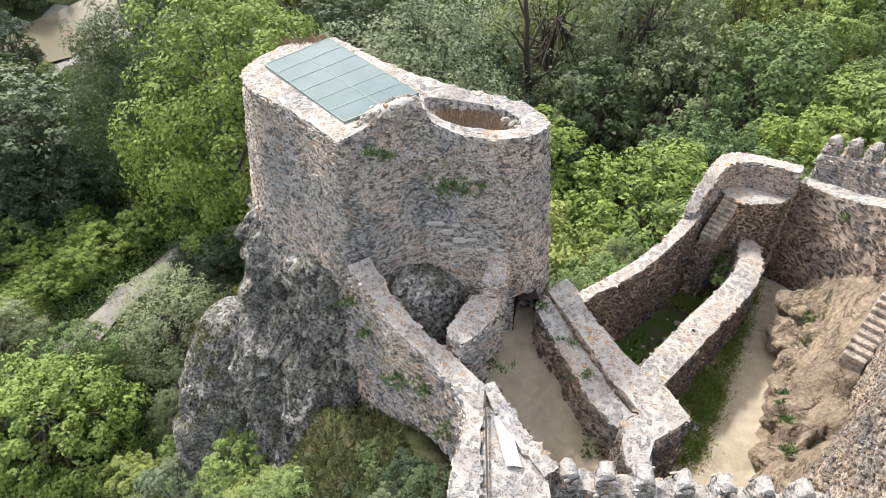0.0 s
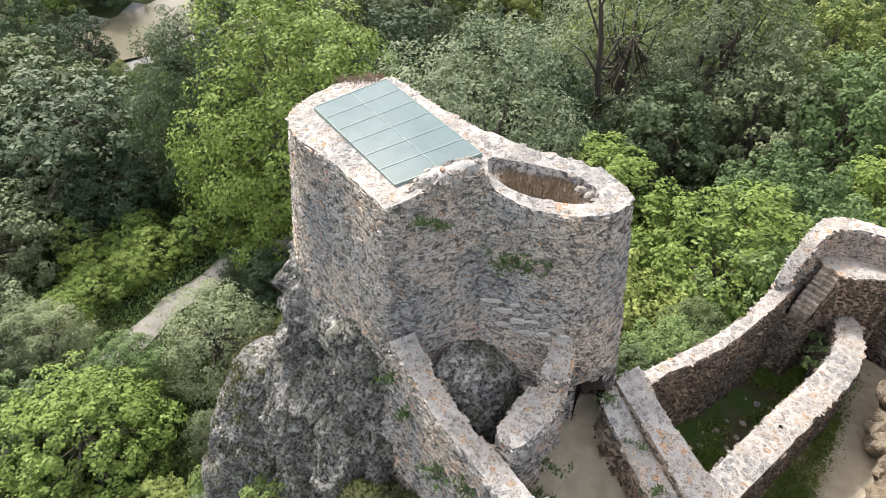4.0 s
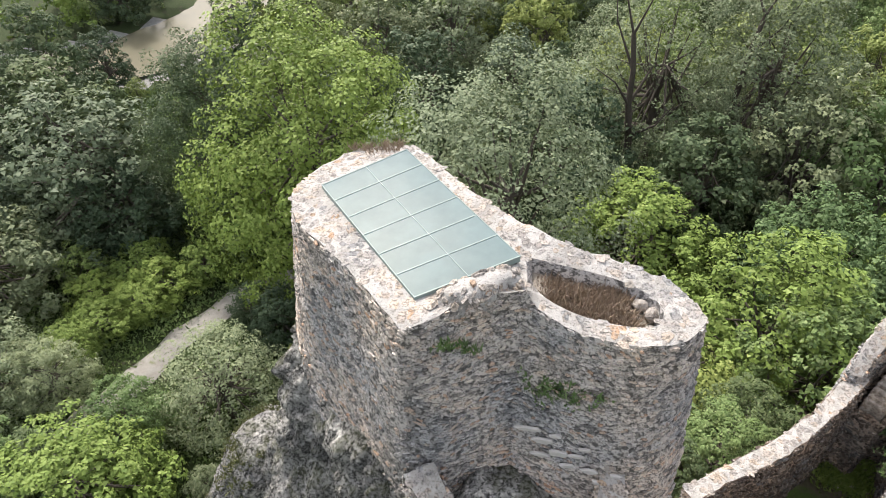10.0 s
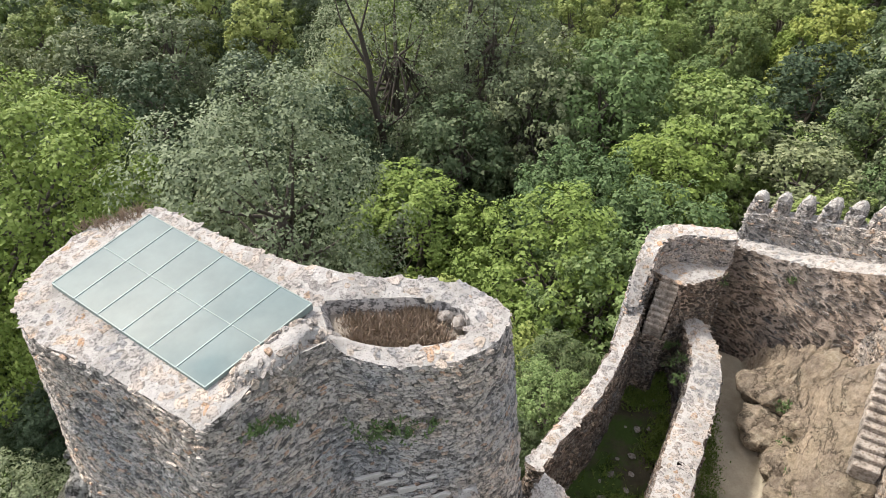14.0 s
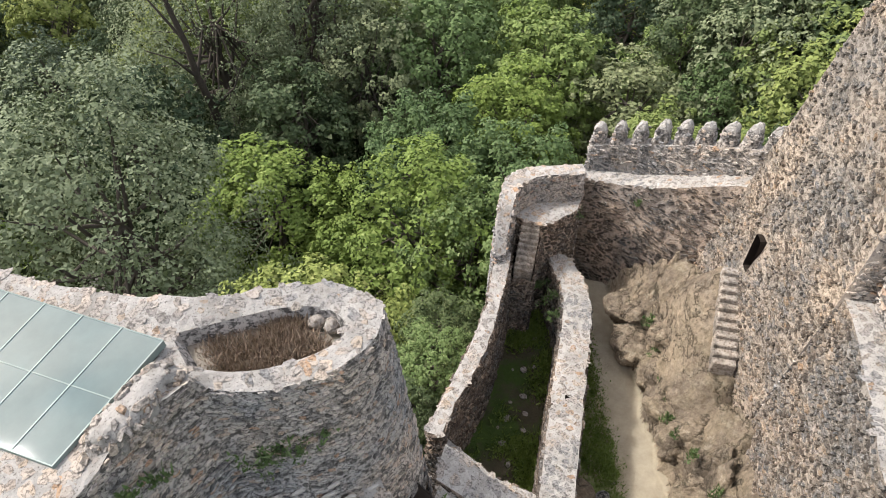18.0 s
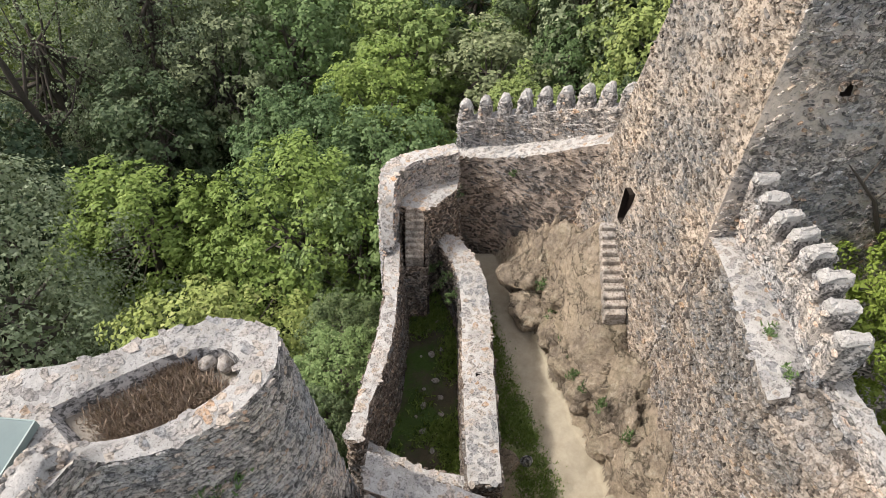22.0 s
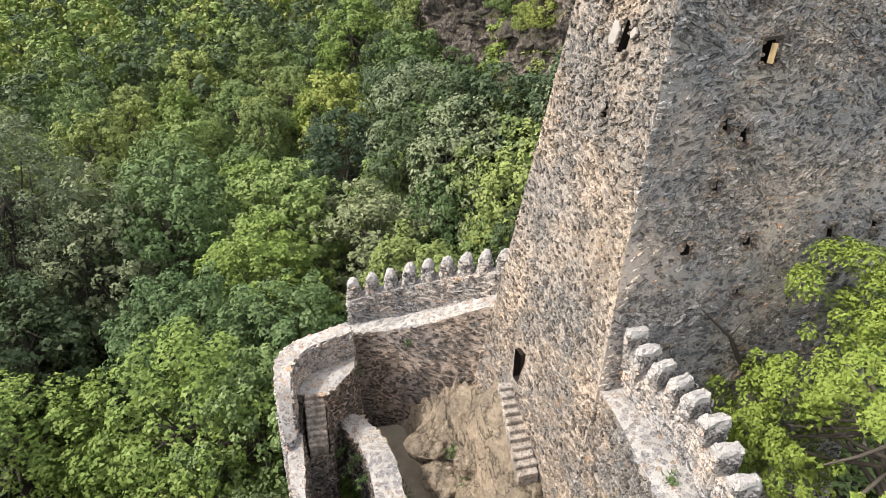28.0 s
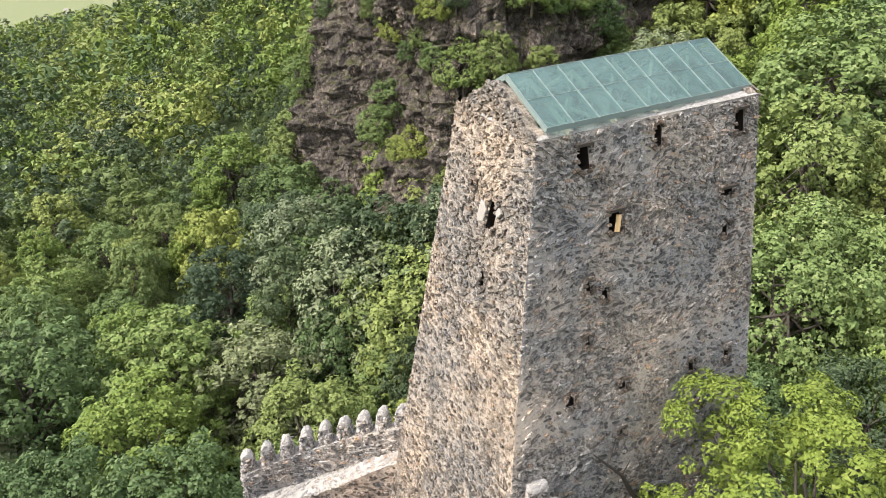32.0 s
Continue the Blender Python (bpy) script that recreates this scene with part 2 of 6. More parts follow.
SOIL = soil_mat("valley_soil", (0.035, 0.03, 0.02), (0.07, 0.06, 0.04), (0.018, 0.028, 0.008), 0.9)
TURF = soil_mat("slope_turf", (0.055, 0.05, 0.03), (0.11, 0.10, 0.06), (0.04, 0.05, 0.018), 0.7)
COURT = soil_mat("court_soil", (0.27, 0.215, 0.14), (0.44, 0.38, 0.27), (0.115, 0.15, 0.045), 0.45)
PATHWAY = soil_mat("trodden_path", (0.34, 0.295, 0.22), (0.48, 0.425, 0.33), (0.12, 0.13, 0.05), 0.0)
# far darker than the yard's soil: the enclosure's shade is in this colour
CISTERN = soil_mat("shaded_soil", (0.055, 0.048, 0.032), (0.11, 0.095, 0.06), (0.04, 0.065, 0.015), 0.55)
FIELD = soil_mat("meadow", (0.20, 0.205, 0.12), (0.28, 0.27, 0.17), (0.10, 0.13, 0.05), 0.6)
ROADM = soil_mat("gravel_road", (0.23, 0.215, 0.195), (0.33, 0.315, 0.29), (0.10, 0.12, 0.05), 0.0)
GRAVEL = soil_mat("river_gravel", (0.158, 0.155, 0.151), (0.259, 0.256, 0.245), (0.086, 0.086, 0.043), 0.0)


def leaf_mat(name, a, b, c, vary=1.0):
    k = Mat(name)
    hue = k.ramp(k.island(), (0.0, a), (0.2, b), (0.85, b), (1.0, c))
    tree = k.ramp(k.own(), (0.0, (0.62, 0.7, 0.72)), (0.3, (0.85, 0.9, 0.86)), (0.6, (1.05, 1.05, 0.95)), (0.8, (1.15, 1.12, 0.95)), (1.0, (1.25, 1.2, 0.9)))
    col = k.mix(vary, hue, tree, "MULTIPLY")
    k.done(col, 0.6)
    k.b.inputs["Specular IOR Level"].default_value = 0.18
    thin = k.t.nodes.new("ShaderNodeBsdfTranslucent")
    k.put(thin.inputs[0], k.mix(0.4, col, (0.20, 0.23, 0.05)))
    mixer = k.t.nodes.new("ShaderNodeMixShader")
    mixer.inputs[0].default_value = 0.1
    k.t.links.new(k.b.outputs[0], mixer.inputs[1])
    k.t.links.new(thin.outputs[0], mixer.inputs[2])
    k.t.links.new(mixer.outputs[0], k.t.nodes["Material Output"].inputs[0])
    return k.m


LEAF = {"walnut": leaf_mat("leaf_walnut", (0.126, 0.172, 0.054), (0.227, 0.274, 0.092), (0.332, 0.359, 0.156)),
        # poplar and dark are lowered in tone: part of the wood's shade is in them
        "poplar": leaf_mat("leaf_poplar", (0.090, 0.116, 0.068), (0.165, 0.196, 0.120), (0.290, 0.315, 0.220)),
        "dark": leaf_mat("leaf_dark", (0.042, 0.067, 0.036), (0.078, 0.110, 0.058), (0.165, 0.195, 0.122)),
        "oak": leaf_mat("leaf_oak", (0.086, 0.141, 0.052), (0.159, 0.223, 0.087), (0.261, 0.313, 0.156)),
        "silver": leaf_mat("leaf_silver", (0.140, 0.178, 0.098), (0.225, 0.265, 0.155), (0.330, 0.362, 0.240), 0.4),
        "lime": leaf_mat("leaf_lime", (0.100, 0.158, 0.034), (0.175, 0.243, 0.058), (0.280, 0.345, 0.110), 0.35),
        "olive": leaf_mat("leaf_olive", (0.060, 0.070, 0.030), (0.110, 0.120, 0.052), (0.230, 0.210, 0.115), 0.0),
        "dry": leaf_mat("leaf_dry", (0.150, 0.108, 0.085), (0.260, 0.195, 0.150), (0.420, 0.340, 0.260), 0.0),
        "bright": leaf_mat("leaf_bright", (0.115, 0.170, 0.030), (0.180, 0.240, 0.045), (0.270, 0.325, 0.080), 0.0)}
_k = Mat("bark")
BARK = _k.done(_k.mix(_k.noise(6.0, 8.0, 0.7, _k.stretch(1, 1, 0.25)), (0.05, 0.042, 0.035), (0.15, 0.13, 0.11)), 0.95, _k.noise(9.0, 8.0, 0.7, _k.stretch(1, 1, 0.2)), 0.8, 0.05)
_k = Mat("dark_bark")
DARK_BARK = _k.done(_k.mix(_k.noise(6.0, 8.0), (0.035, 0.030, 0.026), (0.10, 0.085, 0.072)), 0.95)
# near-black colour that stands in for the shade inside openings and hollows
_k = Mat("hollow_shade")
HOLLOW_SHADE = _k.done(_k.mix(_k.noise(3.0), (0.012, 0.009, 0.008), (0.035, 0.026, 0.02)), 0.95)
_k = Mat("steel_frame")
STEEL = _k.done(_k.mix(_k.noise(4.0), (0.19, 0.25, 0.245), (0.26, 0.32, 0.31)), 0.45, metal=0.1)
_k = Mat("pale_timber")
PALE_TIMBER = _k.done(_k.mix(_k.noise(5.0, 6.0, 0.6, _k.stretch(1, 1, 0.3)), (0.46, 0.42, 0.36), (0.62, 0.58, 0.52)), 0.7)
_k = Mat("timber")
TIMBER = _k.done(_k.mix(_k.noise(5.0, 6.0, 0.6, _k.stretch(1, 8, 8)), (0.26, 0.18, 0.09), (0.44, 0.33, 0.19)), 0.8)


def glass_mat(name, tint, see):
    """Frosted, dusty safety glass: partly clear, partly a pale film, glossy on top."""
    k = Mat(name)
    dust = k.ramp(k.noise(0.9, 8.0, 0.65), (0.35, 0.0), (0.7, 1.0))
    film = k.mix(dust, tint, tuple(min(1.0, v * 1.25) for v in tint))
    k.done(film, 0.05)
    k.b.inputs["Specular IOR Level"].default_value = 0.3
    if not see:
        return k.m
    clear = k.t.nodes.new("ShaderNodeBsdfTransparent")
    clear.inputs[0].default_value = (0.72, 0.86, 0.84, 1)
    mixer = k.t.nodes.new("ShaderNodeMixShader")
    k.put(mixer.inputs[0], k.calc("MULTIPLY", k.ramp(k.noise(0.6, 6.0), (0.2, 0.8), (0.8, 1.0)), 1.0 - see))
    k.t.links.new(clear.outputs[0], mixer.inputs[1])
    k.t.links.new(k.b.outputs[0], mixer.inputs[2])
    k.t.links.new(mixer.outputs[0], k.t.nodes["Material Output"].inputs[0])
    return k.m


GLASS = glass_mat("frosted_glass", (0.112, 0.156, 0.164), 0.0)
GLASS_ROOF = glass_mat("roof_glass", (0.19, 0.27, 0.275), 0.6)
_k = Mat("river_water")
WATER = _k.done(_k.mix(_k.noise(0.05, 5.0), (0.120, 0.112, 0.075), (0.165, 0.150, 0.105)), 0.25, _k.noise(0.8, 6.0), 0.2, 0.1)


# ---- mesh helpers ----
def mesh(name, verts, faces, mat, smooth=False):
    me = bpy.data.meshes.new(name)
    me.from_pydata([tuple(v) for v in verts], [], faces)
    for m in (mat if isinstance(mat, (list, tuple)) else [mat]):
        me.materials.append(m)
    if smooth:
        me.shade_smooth()
    me.update()
    return me


def part(name, data, material, parent, label=""):
    """Links a bmesh, or (verts, faces), as one mesh object under a thing or a part."""
    if isinstance(data, tuple):
        me = mesh(name, data[0], data[1], material)
    elif isinstance(data, bpy.types.Mesh):
        me = data
    else:
        me = bpy.data.meshes.new(name)
        data.to_mesh(me)
        data.free()
        me.materials.append(material)
    ob = new(name, me)
    ob.parent = parent
    if label:
        tagged(ob, label)
    return ob


def thing(name, label, category, at=(0, 0, 0), group="", kind=""):
    ob = new(name)
    ob.location = at
    return tagged(ob, label, category, group, kind)


def fbm(x, y, z, octaves=4):
    return noise.fractal(Vector((x, y, z)), 0.9, 2.1, octaves)


def resample(pts, step, closed):
    """Points along a polyline of (x, y, z...) at even steps, corners kept."""
    out, n = [], len(pts)
    for i in range(n if closed else n - 1):
        a, b = np.array(pts[i], float), np.array(pts[(i + 1) % n], float)
        k = max(1, int(round(np.hypot(*(b - a)[:2]) / step)))
        out += [a + (b - a) * j / k for j in range(k)]
    if not closed:
        out.append(np.array(pts[-1], float))
    return np.array(out)


def round_off(pts, rounds=1):
    """Cuts the corners of a closed loop."""
    for _ in range(rounds):
        q = []
        for i in range(len(pts)):
            a, b = np.array(pts[i], float), np.array(pts[(i + 1) % len(pts)], float)
            q += [a * 0.75 + b * 0.25, a * 0.25 + b * 0.75]
        pts = q
    return pts


def soften(pts, sharp=(), rounds=2):
    """Rounds a closed loop through its corners, but for the sharp ones."""
    pts = [(np.array(p, float), i in sharp) for i, p in enumerate(pts)]
    for _ in range(rounds):
        q, n = [], len(pts)
        for i, (p, s) in enumerate(pts):
            a, b = pts[i - 1][0], pts[(i + 1) % n][0]
            if s:
                q.append((p, True))
            else:
                q += [(p + (a - p) * 0.25, False), (p + (b - p) * 0.25, False)]
        pts = q
    return [tuple(p) for p, _ in pts]


def inside(p, loop):
    x, y, c = p[0], p[1], False
    for i in range(len(loop)):
        x1, y1, x2, y2 = loop[i - 1][0], loop[i - 1][1], loop[i][0], loop[i][1]
        if (y1 > y) != (y2 > y) and x < (x2 - x1) * (y - y1) / (y2 - y1) + x1:
            c = not c
    return c


def outward(loop):
    """Unit normals that point out of a closed loop of points."""
    p = np.array(loop)[:, :2]
    t = np.roll(p, -1, 0) - np.roll(p, 1, 0)
    t /= np.maximum(np.linalg.norm(t, axis=1), 1e-6)[:, None]
    area = np.sum(p[:, 0] * np.roll(p[:, 1], -1) - p[:, 1] * np.roll(p[:, 0], -1))
    return np.stack([t[:, 1], -t[:, 0]], 1) * (1 if area > 0 else -1)


def cap(loop, holes, step, lift, seed):
    """A rough top over a closed loop (x, y, z), with holes left open: verts and faces."""
    from mathutils.geometry import delaunay_2d_cdt
    rng = random.Random(seed)
    pts, edges = [], []
    for ring in (loop, *holes):
        s = len(pts)
        pts += [tuple(p) for p in ring]
        edges += [(s + i, s + (i + 1) % len(ring)) for i in range(len(ring))]
    rim = np.array(pts)
    lo, hi = rim[:, :2].min(0), rim[:, :2].max(0)
    y = lo[1]
    while y < hi[1]:
        x = lo[0]
        while x < hi[0]:
            p = (x + rng.uniform(-0.3, 0.3) * step, y + rng.uniform(-0.3, 0.3) * step)
            if inside(p, loop) and not any(inside(p, h) for h in holes):
                d = np.hypot(rim[:, 0] - p[0], rim[:, 1] - p[1])
                if d.min() > step * 0.45:
                    w = 1 / (d + 0.05) ** 3
                    pts.append((*p, float((w * rim[:, 2]).sum() / w.sum()) + lift * (0.6 + 0.9 * fbm(p[0] * 1.4, p[1] * 1.4, seed))))
            x += step
        y += step
    v2, _, faces, origin, _, _ = delaunay_2d_cdt([Vector(p[:2]) for p in pts], edges, [], 1, 1e-5)
    verts = []
    for v, o in zip(v2, origin):
        verts.append((v.x, v.y, pts[o[0]][2] if o else 0.0))
    good = []
    for f in faces:
        c = (sum(verts[i][0] for i in f) / 3, sum(verts[i][1] for i in f) / 3)
        if inside(c, loop) and not any(inside(c, h) for h in holes):
            good.append(tuple(f))
    return verts, good


# ---- ground ----
def seg_dist(x, y, x1, y1, x2, y2):
    k = max(0.0, min(1.0, ((x - x1) * (x2 - x1) + (y - y1) * (y2 - y1)) / ((x2 - x1) ** 2 + (y2 - y1) ** 2)))
    return math.hypot(x - x1 - k * (x2 - x1), y - y1 - k * (y2 - y1))


RIVER = ((-150.0, 62.0), (-95.0, 84.0), (-66.0, 104.0), (-58.0, 128.0), (-70.0, 200.0), (-60.0, 420.0))


def river_dist(x, y):
    return min(seg_dist(x, y, *a, *b) for a, b in zip(RIVER, RIVER[1:]))


def ground_z(x, y):
    """The valley floor, the castle's hill and the slope that climbs beyond the great tower."""
    d = min(seg_dist(x, y, -2, 19, 14, 21), seg_dist(x, y, 14, 21, 21, 14), seg_dist(x, y, -2, 19, 0, 0))
    z = -16.0 + 16.5 * math.exp(-(d / 11.5) ** 2)
    e = (x - 26) * 0.82 - (y - 12) * 0.57
    far = math.hypot(x, y)
    if e > 0:
        z += min(46.0, 0.62 * e * (1 - math.exp(-e / 14.0))) * max(0.0, 1 - max(0.0, far - 260) / 500)
    z += 1.1 * fbm(x * 0.05, y * 0.05, 3.0) * min(1.0, d / 12)
    r = river_dist(x, y)
    if r < 16:
        z -= 1.8 * (1 - (r / 16) ** 2)
    return z


def axis(lo, hi, a, b, fine):
    """Grid lines: fine between a and b, growing outside."""
    v, s, out = a, fine, []
    while v < b:
        out.append(v)
        v += fine
    x = v
    while x < hi:
        out.append(x)
        s *= 1.13
        x += s
    out.append(hi)
    s, x = fine, a
    while x > lo:
        s *= 1.13
        x -= s
        out.insert(0, max(x, lo))
    return out


def build_ground():
    gx, gy = axis(-2500, 2500, -50, 95, 1.5), axis(-1200, 3500, -20, 110, 1.5)
    verts = [(x, y, ground_z(x, y)) for y in gy for x in gx]
    n = len(gx)
    faces = [(j * n + i, j * n + i + 1, j * n + n + i + 1, j * n + n + i) for j in range(len(gy) - 1) for i in range(n - 1)]
    me = mesh("ground", verts, faces, [SOIL, FIELD, GRAVEL], True)
    for p in me.polygons:
        c = p.center
        r = river_dist(c.x, c.y)
        if r < 11 + 4 * fbm(c.x * 0.08, c.y * 0.08, 1.0):
            p.material_index = 2
        elif math.hypot(c.x, c.y) > 230 + 40 * fbm(c.x * 0.01, c.y * 0.01, 2.0) and c.z < 0:
            p.material_index = 1
    tagged(new("ground", me), "valley floor of dark leafy soil rising to a wooded slope", "ground", kind="structure")


build_ground()


def ribbon(name, line, width, lift, mat, label, category, waver=0.25):
    pts = resample([(*p, 0) for p in line], 1.0, False)
    verts, faces = [], []
    for i, p in enumerate(pts):
        a, b = pts[max(0, i - 1)], pts[min(len(pts) - 1, i + 1)]
        t = (b - a)[:2] / np.linalg.norm((b - a)[:2])
        for k in range(5):
            o = (k / 4 - 0.5) * width * (1 + waver * fbm(p[0] * 0.3, p[1] * 0.3, k))
            x, y = p[0] - t[1] * o, p[1] + t[0] * o
            verts.append((x, y, max(ground_z(x, y) + lift, ground_z(p[0], p[1]) + lift) - (0.25 if k in (0, 4) else 0)))
    for i in range(len(pts) - 1):
        faces += [(i * 5 + k, i * 5 + k + 1, i * 5 + k + 6, i * 5 + k + 5) for k in range(4)]
    return tagged(new(name, mesh(name, verts, faces, mat, True)), label, category, kind="structure")


ribbon("road", ((-46, 8), (-40, 18), (-37, 24), (-33.4, 31), (-31.4, 37), (-29.2, 43.8), (-26, 48.6), (-22, 52.4), (-14, 57), (-4, 60), (8, 62.5), (16, 67), (24, 76)), 2.6, 0.3, ROADM, "pale gravel road through the bushes", "road")
MEADOW = ((470, 610, 860, 1010), (700, 640, 780, 500))
ribbon("farm_track", ((370, 450), (500, 595), (849, 978)), 7.0, 1.2, ROADM, "pale dirt track across the far meadow", "track")
_w = [(x, y, 0.0) for x, y in RIVER]
_pts = resample(_w, 4.0, False)
_v, _f = [], []
for _i, _p in enumerate(_pts):
    _a, _b = _pts[max(0, _i - 1)], _pts[min(len(_pts) - 1, _i + 1)]
    _t = (_b - _a)[:2] / np.linalg.norm((_b - _a)[:2])
    for _o in (-9.0, 9.0):
        _v.append((_p[0] - _t[1] * _o, _p[1] + _t[0] * _o, -17.05))
for _i in range(len(_pts) - 1):
    _f.append((2 * _i, 2 * _i + 1, 2 * _i + 3, 2 * _i + 2))
tagged(new("water", mesh("water", _v, _f, WATER)), "muddy green river between gravel banks", "river", kind="structure")


# ---- masonry ----
def stone_shape(rng, n=6):
    """One rubble stone: an angular, boxy outline with a flat, slightly tilted face. Unit size, y is out of the wall."""
    a0, v = rng.uniform(-0.3, 0.3), []
    a = [a0 + 2 * math.pi * (i + rng.uniform(-0.28, 0.28)) / n for i in range(n)]
    r = [rng.uniform(0.68, 1.18) for _ in range(n)]
    tx, tz = rng.uniform(-0.45, 0.45), rng.uniform(-0.5, 0.3)
    for k, (s, d) in enumerate(((1.0, -0.35), (0.98, 0.62), (0.85, 1.0))):
        for i in range(n):
            c, q = (math.copysign(abs(t) ** 0.75, t) for t in (math.cos(a[i]), math.sin(a[i])))
            x, z = 0.5 * s * r[i] * c, 0.5 * s * r[i] * q
            v.append((x, d + ((tx * x + tz * z) * (0.8 if k == 1 else 1.0) if k else 0), z))
    f = [(k * n + i, k * n + (i + 1) % n, k * n + n + (i + 1) % n, k * n + n + i) for k in range(2) for i in range(n)]
    return np.array(v), f + [tuple(2 * n + i for i in range(n))]


def plain_stone(rng, n=6):
    """The same, simpler, for the joined rest."""
    v, f = stone_shape(rng, n)
    v = np.concatenate([v[:n], v[2 * n:] * np.array((1.08, 1.0, 1.08))])
    return v, [(i, (i + 1) % n, n + (i + 1) % n, n + i) for i in range(n)] + [tuple(n + i for i in range(n))]


_rng = random.Random(5)
PLAIN = [plain_stone(_rng) for _ in range(24)]
SHAPES = [stone_shape(_rng) for _ in range(14)]
SHAPE_MESH = {k: [mesh("stone", s[0], s[1], STONES[k][1]) for s in SHAPES] for k in STONES}


class Stones:
    """Collects the stones of one masonry thing; the highest courses become parts, the rest one part of many stones."""

    def __init__(self, parent, kind, singles=260):
        self.parent, self.kind, self.singles, self.list = parent, kind, singles, []

    def add(self, at, tangent, normal, w, h, deep, turn, rng):
        self.list.append((at, tangent, normal, w, h, deep, turn, rng.randrange(len(SHAPES))))

    def frame_of(self, s):
        at, t, n, w, h, deep, turn, _ = s
        t, n = Vector(t).normalized(), Vector(n).normalized()
        u = n.cross(t)
        if u.z < 0:
            u = -u
        t = u.cross(n) * -1
        c, q = math.cos(turn), math.sin(turn)
        t, u = t * c + u * q, u * c - t * q
        return t * w, n * deep, u * h

    def build(self):
        self.list.sort(key=lambda s: -s[0][2])
        for s in self.list[:self.singles]:
            x, y, z = self.frame_of(s)
            ob = new("stone", SHAPE_MESH[self.kind][s[7]])
            ob.parent = self.parent
            ob.matrix_basis = Matrix(((x[0], y[0], z[0], s[0][0]), (x[1], y[1], z[1], s[0][1]), (x[2], y[2], z[2], s[0][2]), (0, 0, 0, 1)))
        verts, faces, base = [], [], 0
        for s in self.list[self.singles:]:
            x, y, z = self.frame_of(s)
            v, f = PLAIN[(s[7] + len(verts)) % 24]
            verts.append(v @ np.array((x, y, z)) + np.array(s[0]))
            faces += [tuple(base + i for i in q) for q in f]
            base += len(v)
        if verts:
            ob = new("rubble_fill", mesh("rubble_fill", np.concatenate(verts), faces, STONES[self.kind][0]))
            ob.parent = self.parent
            tagged(ob, kind="stuff")


def coping(root, tv, tf, seed, singles, kind="coping", cover=0.75, deep=0.008):
    """Flat stones bedded in the mortar of a wall top."""
    rng = random.Random(seed)
    st = Stones(root, kind, singles)
    for f in tf:
        a, b, c = (np.array(tv[i]) for i in f[:3])
        n = np.cross(b - a, c - a)
        area = np.linalg.norm(n) / 2
        if area < 1e-4:
            continue
        n = n / (2 * area) * (1 if n[2] > 0 else -1)
        k = area * cover / 0.045
        for _ in range(int(k) + (rng.random() < k % 1)):
            u, v = rng.random(), rng.random()
            u, v = (1 - u, 1 - v) if u + v > 1 else (u, v)
            ang = rng.uniform(0, 6.3)
            st.add(tuple(a + (b - a) * u + (c - a) * v), (math.cos(ang), math.sin(ang), 0), tuple(n), 0.34 * rng.uniform(0.45, 1.25), 0.23 * rng.uniform(0.6, 1.3), deep * rng.uniform(0.4, 1.5), 0.0, rng)
    st.build()


# openings of the towers and walls: place, width, height
OPENINGS = [((19.75, 13.45, 25.1), 0.42, 0.75, "l"), ((21.9, 11.45, 25.45), 0.3, 0.7, ""), ((24.55, 8.93, 25.6), 0.4, 0.8, "l"), ((20.33, 12.38, 23.0), 0.42, 0.7, "lt"), ((23.95, 8.98, 23.25), 0.55, 0.3, "l"),
            ((23.8, 8.83, 21.9), 0.22, 0.5, ""), ((19.8, 12.4, 20.72), 0.2, 0.45, ""), ((19.35, 12.9, 21.1), 0.16, 0.4, ""), ((19.12, 12.71, 19.27), 0.14, 0.42, ""), ((22.22, 9.25, 17.1), 0.14, 0.7, ""),
            ((23.5, 8.03, 17.2), 0.16, 0.6, ""), ((19.93, 11.49, 17.33), 0.26, 0.34, ""), ((18.35, 13.01, 17.34), 0.3, 0.36, ""), ((22.37, 8.78, 15.6), 0.16, 0.3, ""), ((19.65, 11.37, 15.6), 0.2, 0.3, "")]
FREE = OPENINGS + [((19.13, 16.03, 23.16), 0.5, 0.95, ""), ((18.84, 16.16, 21.04), 0.18, 0.55, ""), ((19.87, 16.83, 23.92), 0.14, 0.2, ""), ((18.2, 17.95, 10.35), 0.75, 1.75, ""), ((3.25, 17.0, 9.0), 1.1, 1.9, "")]
# boxes (x0, x1, y0, y1, z0, z1) that stay free of stones
SKIP = [(p[0] - 0.37 * w - 0.05, p[0] + 0.37 * w + 0.05, p[1] - 0.4 * w - 0.25, p[1] + 0.4 * w + 0.25, p[2] - h / 2 - 0.02, p[2] + h / 2 + 0.02) for p, w, h, _ in FREE]


def lie(x, y, z):
    """How the stones of a wall lean: they lie in drifting, half herring-bone courses."""
    return 0.5 * fbm(x * 0.45, y * 0.45, z * 0.6 + 3.0, 2) + (0.14 if math.floor(z * 2.2 + fbm(x * 0.4, y * 0.4, 1.0, 2)) % 2 else -0.14)


